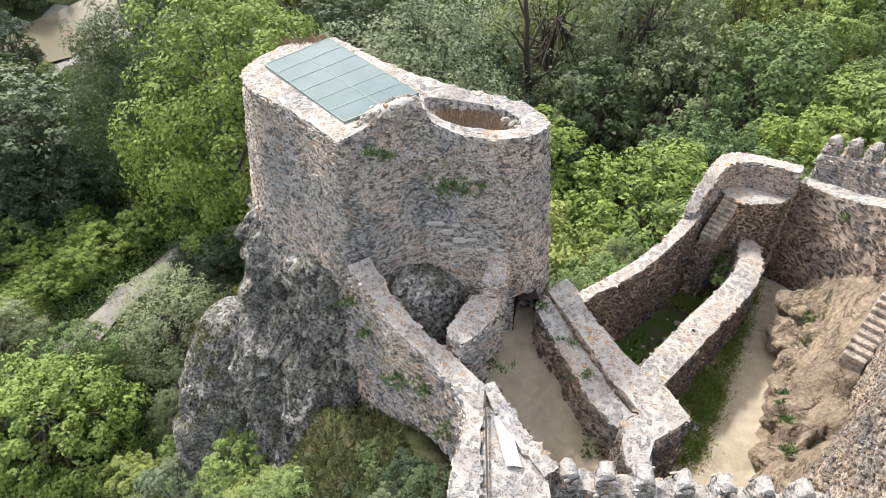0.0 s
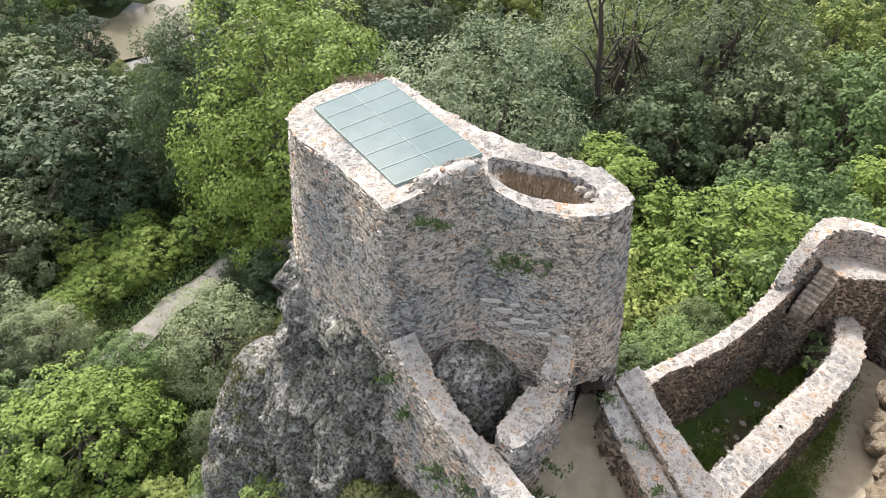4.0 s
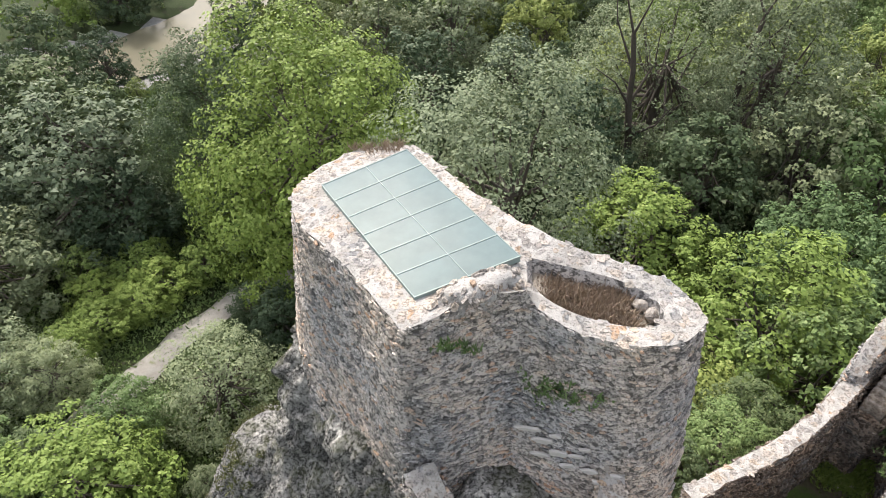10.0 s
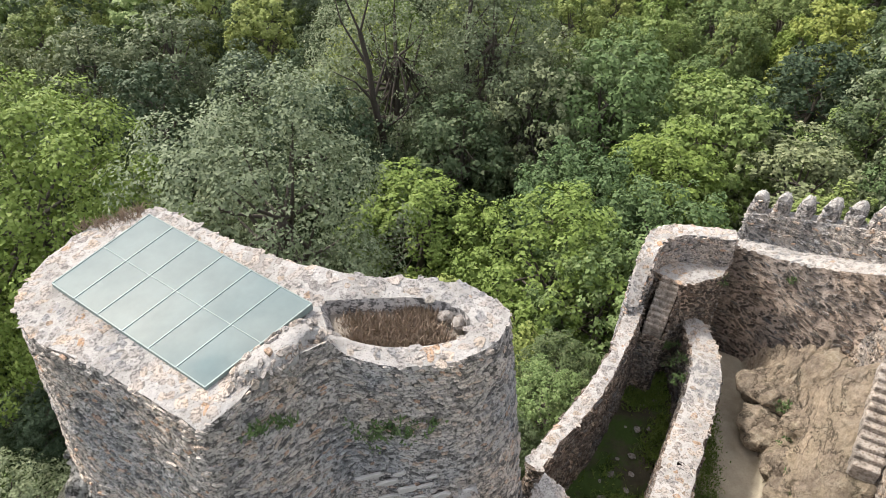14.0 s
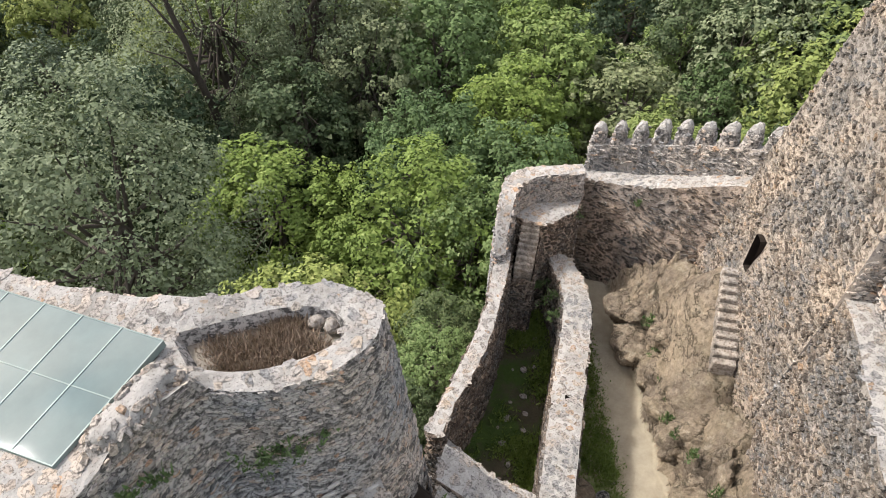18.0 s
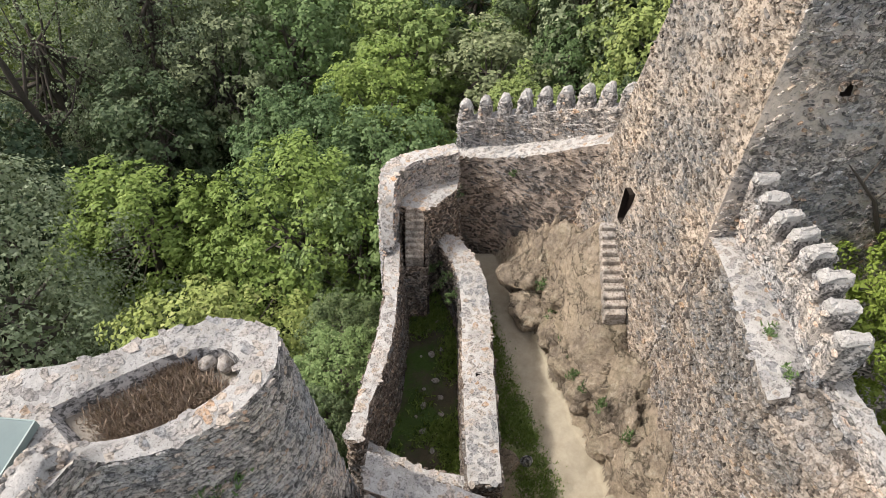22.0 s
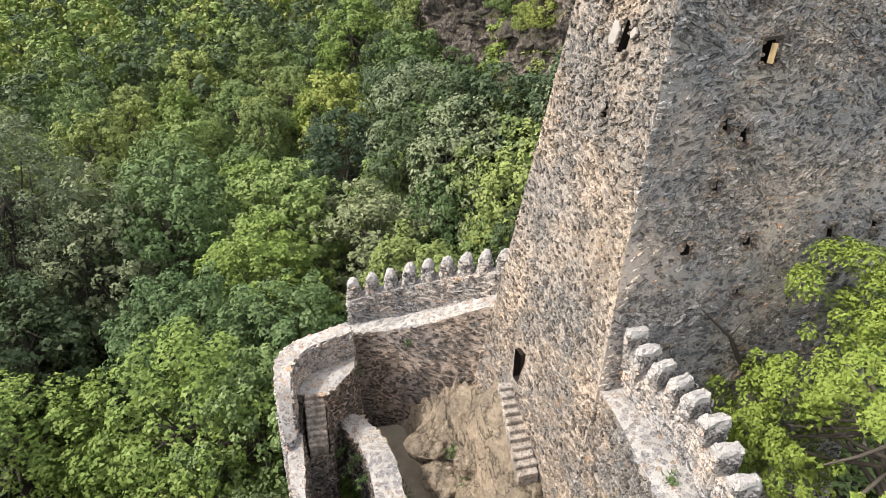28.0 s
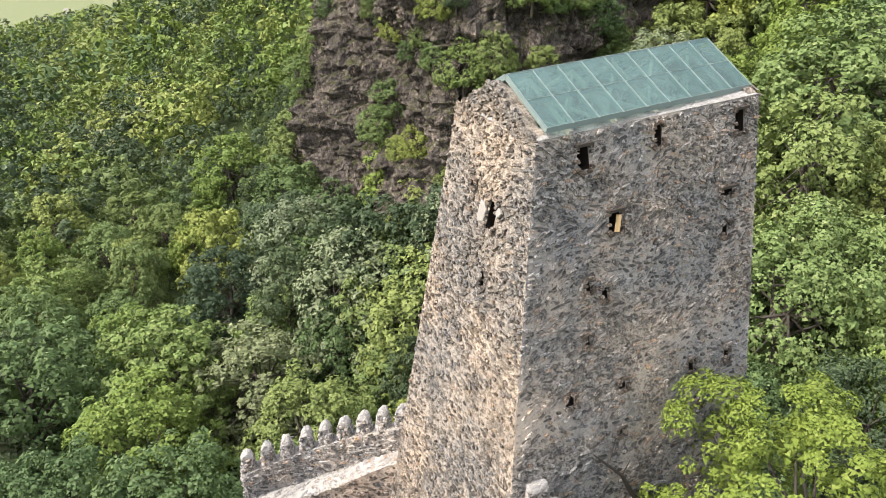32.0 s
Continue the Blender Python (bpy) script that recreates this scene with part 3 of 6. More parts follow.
def masonry(name, label, category, loop, bottom, kind="grey", batter=0.0, holes=(), size=(0.24, 0.1), fill=0.92, deep=0.07, singles=200,
            seed=1, structure=True, top=True, rough=0.05, cap_step=0.5, cap_lift=0.06, face=None, capmat=None, sharp=None, loose=("coping", 0.85, 0.006)):
    """A solid piece of rubble masonry on a closed plan loop of (x, y, top z). bottom: a height or a function of x, y."""
    rng = random.Random(seed)
    root = thing(name, label, category, kind="structure" if structure else "")
    ring = resample(soften(loop, sharp, 1) if sharp is not None else loop, 0.4, True)
    for p in ring:
        p[2] += (0.5 * rough + 0.03) * fbm(p[0] * 2.6, p[1] * 2.6, seed)
        p[0] += 0.07 * fbm(p[0] * 2.3, p[1] * 2.3, seed + 20)
        p[1] += 0.07 * fbm(p[0] * 2.3, p[1] * 2.3, seed + 40)
    out = outward(ring)
    low = np.array([bottom(p[0], p[1]) if callable(bottom) else bottom for p in ring])
    rows = max(2, int(round(float((ring[:, 2] - low).max()) / 0.45)))
    n, verts, faces = len(ring), [], []
    for j in range(rows + 1):
        z = ring[:, 2] + (low - ring[:, 2]) * j / rows
        for i in range(n):
            o = batter * (ring[i, 2] - z[i]) + (rough * fbm(ring[i, 0] * 1.3, ring[i, 1] * 1.3, z[i] * 1.3 + seed) if j else 0)
            verts.append((ring[i, 0] + out[i, 0] * o, ring[i, 1] + out[i, 1] * o, z[i]))
    for j in range(rows):
        faces += [(j * n + i, (j + 1) * n + i, (j + 1) * n + (i + 1) % n, j * n + (i + 1) % n) for i in range(n)]
    area = sum(ring[i, 0] * ring[(i + 1) % n, 1] - ring[(i + 1) % n, 0] * ring[i, 1] for i in range(n))
    if area < 0:
        faces = [f[::-1] for f in faces]
    part("wall_core", mesh("wall_core", verts, faces, MORTAR[kind], True), None, root)
    if top:
        tv, tf = cap([tuple(v) for v in verts[:n]], list(holes), cap_step, cap_lift, seed)
        part("wall_top", mesh("wall_top", tv, tf, capmat or CAP, True), None, root, "pale lime-mortared wall top")
        coping(root, tv, tf, seed, singles // 3, *loose)
    st = Stones(root, kind, singles)
    course, level = size[1] * 1.12, float(ring[:, 2].max())
    span = np.linalg.norm(np.roll(ring, -1, 0)[:, :2] - ring[:, :2], axis=1)
    total, starts = span.sum(), np.concatenate([[0], np.cumsum(span)])
    z = level - size[1] * 0.55
    while z > low.min():
        s = rng.uniform(0, 0.3)
        while s < total:
            w = size[0] * rng.choice((0.5, 0.7, 0.85, 1.0, 1.3, 1.8)) * rng.uniform(0.85, 1.15)
            i = min(n - 1, int(np.searchsorted(starts, s, "right")) - 1)
            k = (s - starts[i]) / max(span[i], 1e-6)
            p, q = ring[i], ring[(i + 1) % n]
            ztop, zlow = p[2] + (q[2] - p[2]) * k, low[i]
            zz = z + rng.uniform(-0.3, 0.3) * size[1]
            if zlow < zz < ztop - size[1] * 0.3 and rng.random() < fill:
                o = batter * (ztop - zz) + rough * fbm(p[0] * 1.3, p[1] * 1.3, zz * 1.3 + seed) * 0.7
                nx, ny = out[i] * (1 - k) + out[(i + 1) % n] * k
                x, y = p[0] + (q[0] - p[0]) * k + nx * o, p[1] + (q[1] - p[1]) * k + ny * o
                if (face is None or face(x, y, zz)) and not any(b[0] < x < b[1] and b[2] < y < b[3] and b[4] < zz < b[5] for b in SKIP):
                    st.add((x, y, zz), (q[0] - p[0], q[1] - p[1], 0), (nx, ny, batter), w, size[1] * rng.uniform(0.65, 1.25), deep * rng.uniform(0.45, 1.4), lie(x, y, zz) + rng.gauss(0, 0.22), rng)
            s += w * rng.uniform(0.95, 1.25)
        z -= course
    st.build()
    return root


def band(line, width, widths=None):
    """A closed loop round a line of (x, y, z): a wall of that width."""
    pts, left, right = np.array(line, float), [], []
    for i, p in enumerate(pts):
        t = (pts[min(len(pts) - 1, i + 1)] - pts[max(0, i - 1)])[:2]
        t /= np.linalg.norm(t)
        w = (widths[i] if widths else width) / 2
        left.append((p[0] - t[1] * w, p[1] + t[0] * w, p[2]))
        right.append((p[0] + t[1] * w, p[1] - t[0] * w, p[2]))
    return right + left[::-1]


# ---- the round tower on its crag ----
RIM = [(-3.0, 17.2, 16.2), (-4.0, 18.3, 16.25), (-5.1, 19.45, 16.25), (-6.35, 20.5, 16.2), (-6.9, 21.7, 16.2), (-6.8, 22.8, 16.2), (-6.3, 23.7, 16.25),
       (-5.4, 24.42, 16.3), (-4.3, 24.6, 16.35), (-3.45, 24.15, 16.4), (-2.75, 23.0, 16.5), (-1.8, 21.9, 16.55), (-0.9, 21.05, 16.6), (0.0, 20.42, 16.6),
       (0.9, 20.02, 16.5), (2.1, 19.75, 16.4), (3.0, 19.33, 16.3), (3.45, 18.75, 16.2), (3.5, 18.2, 16.15), (3.1, 17.75, 16.15), (2.4, 17.46, 16.15),
       (1.4, 17.46, 16.15), (0.5, 17.72, 16.2), (-0.1, 18.0, 16.3), (-0.45, 18.2, 16.75), (-1.2, 17.95, 16.8), (-2.1, 17.55, 16.5)]
PIT = [(-0.45, 19.75, 16.4), (0.65, 19.55, 16.35), (1.66, 19.35, 16.3), (2.45, 19.0, 16.2), (2.68, 18.45, 16.15), (2.5, 18.08, 16.15), (1.93, 17.95, 16.15), (0.9, 18.12, 16.15), (0.1, 18.45, 16.25), (-0.4, 18.75, 16.5)]
RIM = soften(RIM, (0, 24), 2)
PIT = soften(PIT, (0, 9), 2)
WELL = [(-5.9, 21.95, 16.3), (-4.1, 23.55, 16.35), (-0.75, 19.55, 16.5), (-2.6, 18.25, 16.35)]
_pit = resample(PIT, 0.35, True)
_well = resample(WELL, 0.35, True)
round_tower = masonry("round_tower", "grey rubble round tower with a pale rim, broken at the front", "tower", RIM, 7.0, "grey", 0.11, deep=0.04,
                      holes=[[tuple(p) for p in _pit], [tuple(p) for p in _well]], seed=3, size=(0.215, 0.088), fill=0.95, singles=300, structure=False, rough=0.06, cap_step=0.3, cap_lift=0.03)


def shaft(name, ring, depth, mat, floor_mat, parent, slope=0.0):
    """The sides and floor of a hollow below a wall top."""
    n, v, f = len(ring), [], []
    c = np.mean(ring, 0)
    for j in range(4):
        for p in ring:
            k = 1 - slope * j / 3
            v.append((c[0] + (p[0] - c[0]) * k + 0.03 * fbm(p[0] * 3, p[1] * 3, j), c[1] + (p[1] - c[1]) * k, p[2] - depth * j / 3))
    for j in range(3):
        f += [(j * n + i, j * n + (i + 1) % n, (j + 1) * n + (i + 1) % n, (j + 1) * n + i) for i in range(n)]
    part(name, mesh(name, v, f, mat, True), None, parent)
    part("pit_floor", mesh("pit_floor", *cap(v[3 * n:], [], 0.35, 0.05, 7), floor_mat, True), None, parent)


shaft("pit_lining", _pit, 0.38, MORTAR["grey"], soil_mat("pit_soil", (0.24, 0.205, 0.17), (0.40, 0.36, 0.31), (0.08, 0.085, 0.03), 0.1), round_tower, 0.1)
shaft("well_lining", _well, 1.4, MORTAR["grey"], HOLLOW_SHADE, round_tower)


def bar(a, b, w, h, mat, name, parent):
    """A straight bar from a to b, w wide and h high."""
    a, b = Vector(a), Vector(b)
    t = (b - a).normalized()
    s = t.cross(Vector((0, 0, 1))).normalized() * (w / 2)
    u = s.cross(t).normalized() * (h / 2)
    v = [p + i * s + j * u for p in (a, b) for i, j in ((-1, -1), (1, -1), (1, 1), (-1, 1))]
    f = [(0, 3, 2, 1), (4, 5, 6, 7)] + [(i, (i + 1) % 4, 4 + (i + 1) % 4, 4 + i) for i in range(4)]
    return part(name, ([tuple(p) for p in v], f), mat, parent)


def slab(corners, thick, mat, name, parent, label=""):
    """A flat pane on four corners."""
    c = [Vector(p) for p in corners]
    n = (c[1] - c[0]).cross(c[3] - c[0]).normalized() * thick
    if n.z < 0:
        n = -n
    v = [tuple(p) for p in c] + [tuple(p + n) for p in c]
    f = [(3, 2, 1, 0), (4, 5, 6, 7)] + [(i, (i + 1) % 4, 4 + (i + 1) % 4, 4 + i) for i in range(4)]
    if (c[1] - c[0]).cross(c[3] - c[0]).z < 0:
        f = [q[::-1] for q in f]
    ob = part(name, (v, f), mat, parent, label)
    return ob


def lerp(a, b, k):
    return tuple(p + (q - p) * k for p, q in zip(a, b))


def panes(name, label, category, corners, rows, cols, mat, frame_w, thick=0.02):
    """A glazed cover: a grid of panes on steel bars. corners run round the cover."""
    root = thing(name, label, category)
    A, B, C, D = corners

    def at(u, v):
        return lerp(lerp(A, B, u), lerp(D, C, u), v)
    for i in range(cols):
        for j in range(rows):
            g = 0.006
            q = [at((i + g * 2) / cols, (j + g) / rows), at((i + 1 - g * 2) / cols, (j + g) / rows), at((i + 1 - g * 2) / cols, (j + 1 - g) / rows), at((i + g * 2) / cols, (j + 1 - g) / rows)]
            slab([(p[0], p[1], p[2] + 0.05) for p in q], thick, mat, "pane", root)
    for i in range(cols + 1):
        bar(at(i / cols, 0), at(i / cols, 1), frame_w, 0.17, STEEL, "glazing_bar", root)
    for j in range(rows + 1):
        bar(at(0, j / rows), at(1, j / rows), frame_w * 0.8, 0.16, STEEL, "rail", root)
    return root


panes("glass_cover", "frosted glass cover of twelve panes over the tower hollow", "glass roof",
      ((-6.1, 22.05, 16.36), (-2.85, 18.0, 16.36), (-0.6, 19.4, 16.62), (-4.05, 23.85, 16.58)), 2, 6, GLASS, 0.028)


# ---- crags ----
def crag(name, label, levels, mat, seed, amp=0.5, freq=0.35, step=0.7, close=True, m=72):
    """A rock lofted through closed plan loops (one list of x, y for each level z), then roughened."""
    rings = []
    for z, loop in levels:
        p = resample([(*q, 0) for q in round_off(loop, 2)], 0.3, True)
        d = np.concatenate([[0], np.cumsum(np.linalg.norm(np.roll(p, -1, 0)[:, :2] - p[:, :2], axis=1))])
        s = np.linspace(0, d[-1], m, endpoint=False)
        rings.append((z, np.stack([np.interp(s, d, np.append(p[:, k], p[0, k])) for k in (0, 1)], 1)))
    verts, rows = [], []
    for (za, a), (zb, b) in zip(rings, rings[1:]):
        k = max(2, int(abs(za - zb) / step))
        rows += [(za + (zb - za) * i / k, a + (b - a) * i / k) for i in range(k)]
    rows.append(rings[-1])
    for j, (z, r) in enumerate(rows):
        o = outward(r)
        for i in range(m):
            x, y = r[i]
            h = amp * (fbm(x * freq, y * freq, z * freq + seed, 6) + 0.6 * abs(fbm(x * freq * 0.4, y * freq * 0.4, z * freq * 0.25 + seed, 3)))
            h += 0.3 * amp * (0.5 - 2.0 * abs(fbm(x * 0.55, y * 0.55, z * 0.4 + seed, 4))) + 0.2 * fbm(x * 1.7, y * 1.7, z * 1.7, 5) - 0.5 * min(amp, 1.0) * max(0.0, 0.12 - abs(fbm(x * 0.9, y * 0.9, z * 0.45 + 5, 4))) / 0.12
            h *= min(1.0, j / 3.0)
            verts.append((x + o[i, 0] * h, y + o[i, 1] * h, z + 0.4 * amp * fbm(x, y, z * 0.5 + 9) * min(1, j / 2.0)))
    faces = [(j * m + i, (j + 1) * m + i, (j + 1) * m + (i + 1) % m, j * m + (i + 1) % m) for j in range(len(rows) - 1) for i in range(m)]
    if close:
        faces.append(tuple(range(m)))
    a = rings[0][1]
    if np.sum(a[:, 0] * np.roll(a[:, 1], -1) - np.roll(a[:, 0], -1) * a[:, 1]) < 0:
        faces = [f[::-1] for f in faces]
    return tagged(new(name, mesh(name, verts, faces, mat, True)), label, "rock", kind="structure")


_r = [p[:2] for p in RIM if p[2] < 16.7][::2]


def crag_ring(k, left=0.0, front=0.0):
    """A level of the crag: pushed out by k to the west, but tucked under the masonry before the recess and the arch."""
    ring = []
    for (x, y), n in zip(_r, outward(_r)):
        m = max(0.0, min(1.0, (-1.6 - x) / 1.6)) if y < 19.5 else 1.0
        ring.append((x + n[0] * (k * m + 0.15 * (1 - m)) - max(0, -n[0]) * left * m, y + n[1] * (k * m + 0.15 * (1 - m)) - max(0, -n[1]) * front * m))
    return ring


crag("crag", "dark grey conglomerate crag under the round tower", [(11.2, crag_ring(0.3)), (10.3, crag_ring(0.75)), (9.0, crag_ring(1.0, 0.15)), (7.5, crag_ring(1.15, 0.4)), (5.5, crag_ring(1.35, 0.9)), (4.3, crag_ring(1.5, 1.2, 0.2)), (1.2, crag_ring(1.7, 1.5, 0.6)),
      (-4.0, crag_ring(2.2, 2.0, 1.0)), (-9.0, crag_ring(3.3, 2.6, 2.0)), (-17.0, crag_ring(5.0, 3.5, 4.0))], ROCK_GREY, 4.0, 0.75, 0.3, 0.14, m=460)
crag_shoulder = crag("crag_shoulder", "rock shoulder with dry grass beside the crag", [(3.3, [(-9.5, 22.2), (-10.9, 21.6), (-11.5, 22.6), (-10.8, 23.8), (-9.4, 23.6)]), (2.3, [(-8.6, 20.8), (-11.3, 20.6), (-12.4, 22.4), (-11.4, 24.6), (-8.6, 24.4)]),
      (-1.2, [(-8, 19.4), (-12.6, 19.6), (-13.7, 22), (-12.6, 25.6), (-8, 25.6)]), (-4.5, [(-8, 18.4), (-13.0, 18.4), (-14.3, 21.5), (-13.4, 26.4), (-8, 26.6)]), (-17.0, [(-7, 16), (-15, 16), (-17, 22), (-15, 30), (-6, 30)])], ROCK_GREY, 8.0, 0.5, 0.35, 0.22, m=220)
crag_foot = crag("crag_foot", "mossy rock slope under the curved wall", [(6.6, [(-0.6, 13.6), (0.6, 12.6), (0.7, 11.2), (0.2, 11.2), (-0.6, 12.4), (-1.2, 13.6)]), (5.2, [(-3.2, 15.9), (-1.2, 14.3), (0.6, 12.6), (0.6, 9.0), (-0.6, 9.2), (-1.8, 12.0), (-3.4, 14.3)]),
      (3.4, [(-5.0, 17.0), (-2.6, 16.0), (0.4, 13.0), (0.4, 6.5), (-1.6, 7.0), (-3.0, 11.0), (-5.2, 14.6)]), (-1.0, [(-6.5, 17.5), (-2.6, 16.0), (0.6, 13.0), (1.0, 4.0), (-3.0, 4.5), (-5.0, 10.0), (-7.4, 14.4)]),
      (-17.0, [(-9.0, 19.0), (-2.6, 16.0), (0.6, 13.0), (2.0, -2.0), (-7.0, -2.0), (-10.0, 8.0), (-11.0, 14.0)])], TURF, 12.0, 0.45, 0.4, 0.25, m=200)


broken_rim = crag("broken_rim", "broken pale masonry heaped on the tower rim", [(16.95, [(-1.5, 17.95), (-0.75, 18.3), (-0.8, 18.7), (-1.35, 18.5)]), (16.8, [(-2.1, 17.65), (-0.55, 18.22), (-0.55, 18.95), (-1.7, 18.55)]),
      (16.3, [(-2.7, 17.4), (-0.5, 18.15), (-0.45, 19.2), (-2.3, 18.35)])], CAP, 6.0, 0.2, 1.6, 0.08, m=110)
_st, _gr = Stones(broken_rim, "coping", 60), random.Random(71)
for _p in broken_rim.data.polygons:
    if len(_p.vertices) == 4 and _gr.random() < 0.16:
        _a = _gr.uniform(0, 6.3)
        _st.add(tuple(_p.center), (math.cos(_a), math.sin(_a), 0.2), tuple(_p.normal), _gr.uniform(0.12, 0.34), _gr.uniform(0.1, 0.22), _gr.uniform(0.03, 0.09), _gr.uniform(-0.4, 0.4), _gr)
_st.build()


# ---- walls round the yard ----
masonry("wall_west", "curved grey rubble parapet wall with a pale top", "wall",
        [(-2.95, 16.35, 12.0), (-2.1, 15.55, 11.2), (-1.37, 14.6, 10.8), (-0.3, 13.6, 10.5), (0.4, 12.75, 10.4), (0.85, 11.9, 10.4), (0.78, 11.1, 10.4), (0.42, 9.9, 10.4), (0.3, 8.0, 10.4),
         (1.0, 8.0, 10.4), (1.12, 9.9, 10.4), (1.3, 11.5, 10.4), (1.45, 12.5, 10.4), (1.2, 12.95, 10.4), (0.45, 13.85, 10.5), (-0.55, 14.6, 10.8), (-1.65, 16.0, 11.2), (-2.3, 16.75, 12.0)],
        lambda x, y: 2.5, "grey", 0.02, sharp=(0, 17), seed=11, rough=0.07)
masonry("wall_walk", "pale mortared wall walk between two parapets", "wall walk",
        [(1.02, 8.0, 10.25), (1.14, 9.9, 10.25), (1.32, 11.5, 10.25), (1.5, 12.6, 10.25), (2.0, 11.6, 10.2), (2.45, 10.6, 10.15), (3.0, 9.9, 10.1), (3.0, 8.0, 10.1)], 0.0, "grey", seed=12, fill=0.5, singles=40)
masonry("wall_walk_parapet", "low broken parapet of pale stones beside the wall walk", "wall",
        band([(1.5, 12.75, 10.4), (2.0, 11.7, 10.35), (2.5, 10.75, 10.3), (3.1, 9.9, 10.25)], 0.45), 3.0, "brown", seed=13, singles=60)
masonry("stub_wall", "ruined stub wall of lime-washed rubble", "wall",
        [(1.85, 17.6, 12.0), (2.5, 17.4, 12.0), (2.38, 16.64, 12.0), (2.15, 15.55, 11.9), (1.42, 15.65, 11.95), (1.75, 16.6, 12.0)],
        4.0, "grey", seed=14, singles=80, rough=0.06, fill=0.8, cap_step=0.25)
masonry("stub_wall", "lower broken end of the lime-washed stub wall", "wall",
        [(2.12, 15.62, 11.25), (1.95, 15.0, 11.25), (1.05, 13.75, 11.2), (0.72, 13.7, 11.1), (0.3, 14.25, 11.2), (0.7, 14.95, 11.25), (1.15, 15.68, 11.3)],
        4.0, "grey", seed=29, singles=60, rough=0.08, fill=0.8, cap_step=0.25)
masonry("wall_middle_ruin", "broad mortared wall running from the round tower to a pier", "wall",
        [(4.0, 17.15, 10.0), (4.95, 15.25, 9.75), (5.7, 13.35, 9.6), (6.3, 12.3, 9.5), (5.62, 12.0, 9.4), (5.56, 11.1, 9.2), (5.75, 10.3, 9.0), (6.1, 10.5, 9.1), (6.5, 11.4, 9.4), (7.2, 11.75, 9.5), (7.75, 12.15, 9.5), (7.38, 13.1, 9.55),
         (6.9, 13.65, 9.6), (6.3, 14.5, 9.6), (5.5, 16.2, 9.7), (4.8, 17.9, 10.0)], 2.6, "brown", 0.03, seed=15, fill=0.7)
masonry("wall_ledge", "lower rubble ledge with green tufts beside the broad wall", "wall",
        [(3.45, 16.4, 9.9), (4.3, 14.75, 9.3), (4.95, 13.1, 9.1), (5.55, 12.05, 9.1), (6.2, 12.3, 9.2), (5.65, 13.3, 9.3), (4.9, 15.2, 9.4), (4.0, 17.05, 9.9)], 3.0, "brown", 0.03, seed=16, rough=0.1, cap_lift=0.1, fill=0.65)
masonry("cistern_wall_outer", "long rubble wall of the sunken enclosure with a pale top", "wall",
        [(5.6, 20.35, 6.35), (6.68, 21.1, 6.4), (8.04, 21.9, 6.5), (9.36, 22.75, 6.7), (10.9, 23.98, 6.95), (12.3, 25.5, 7.35), (12.9, 25.15, 7.35), (11.25, 23.55, 6.95), (9.65, 22.2, 6.7), (8.25, 21.3, 6.5), (7.0, 20.7, 6.4), (5.9, 19.9, 6.35)],
        lambda x, y: -3.0, "brown", 0.03, sharp=(0, 5, 6, 11), seed=17)
cistern_inner = masonry("cistern_wall_inner", "pale-topped rubble wall dividing the sunken enclosure from the yard", "wall",
        [(7.5, 16.4, 5.8), (10.0, 18.85, 5.85), (11.93, 20.7, 5.85), (13.9, 22.55, 5.85), (14.55, 23.6, 5.85), (14.95, 24.75, 5.85), (15.45, 25.4, 5.85), (16.0, 24.7, 5.85), (15.7, 23.6, 5.85), (15.25, 22.6, 5.85), (14.55, 21.55, 5.85), (12.8, 19.9, 5.85), (10.9, 18.1, 5.85), (8.3, 15.6, 5.8)],
        1.8, "brown", 0.01, sharp=(0, 13), seed=18)
masonry("cistern_wall_low", "low uneven wall closing the sunken enclosure", "wall",
        band([(6.1, 20.3, 5.3), (6.55, 19.0, 5.2), (6.85, 17.9, 5.15), (7.6, 16.6, 5.3)], 0.55), 1.5, "brown", seed=19, singles=60)


# ---- corner bastion, stair and landing ----
masonry("bastion_wall", "curved bastion parapet with a pale coping", "wall",
        [(11.95, 25.1, 7.6), (12.75, 26.1, 8.8), (13.6, 27.05, 9.4), (14.6, 27.55, 9.45), (15.65, 27.4, 9.4), (16.65, 26.85, 9.4), (17.6, 26.35, 9.4), (17.2, 25.75, 9.4), (16.4, 26.2, 9.4), (15.5, 26.65, 9.4), (14.7, 26.75, 9.4), (14.0, 26.5, 9.4), (13.25, 25.85, 8.8), (12.45, 25.0, 7.6)],
        lambda x, y: -4.0, "grey", 0.03, sharp=(0, 13, 6, 7), seed=21)
masonry("bastion_landing", "pale plastered landing inside the corner bastion", "landing",
        [(14.0, 26.3, 8.0), (14.7, 26.65, 8.0), (15.5, 26.55, 8.0), (16.4, 26.1, 8.0), (17.2, 25.7, 8.0), (16.5, 25.2, 8.05), (15.3, 25.1, 8.05), (14.5, 25.3, 8.05)], 1.5, "brown", seed=22, singles=80)


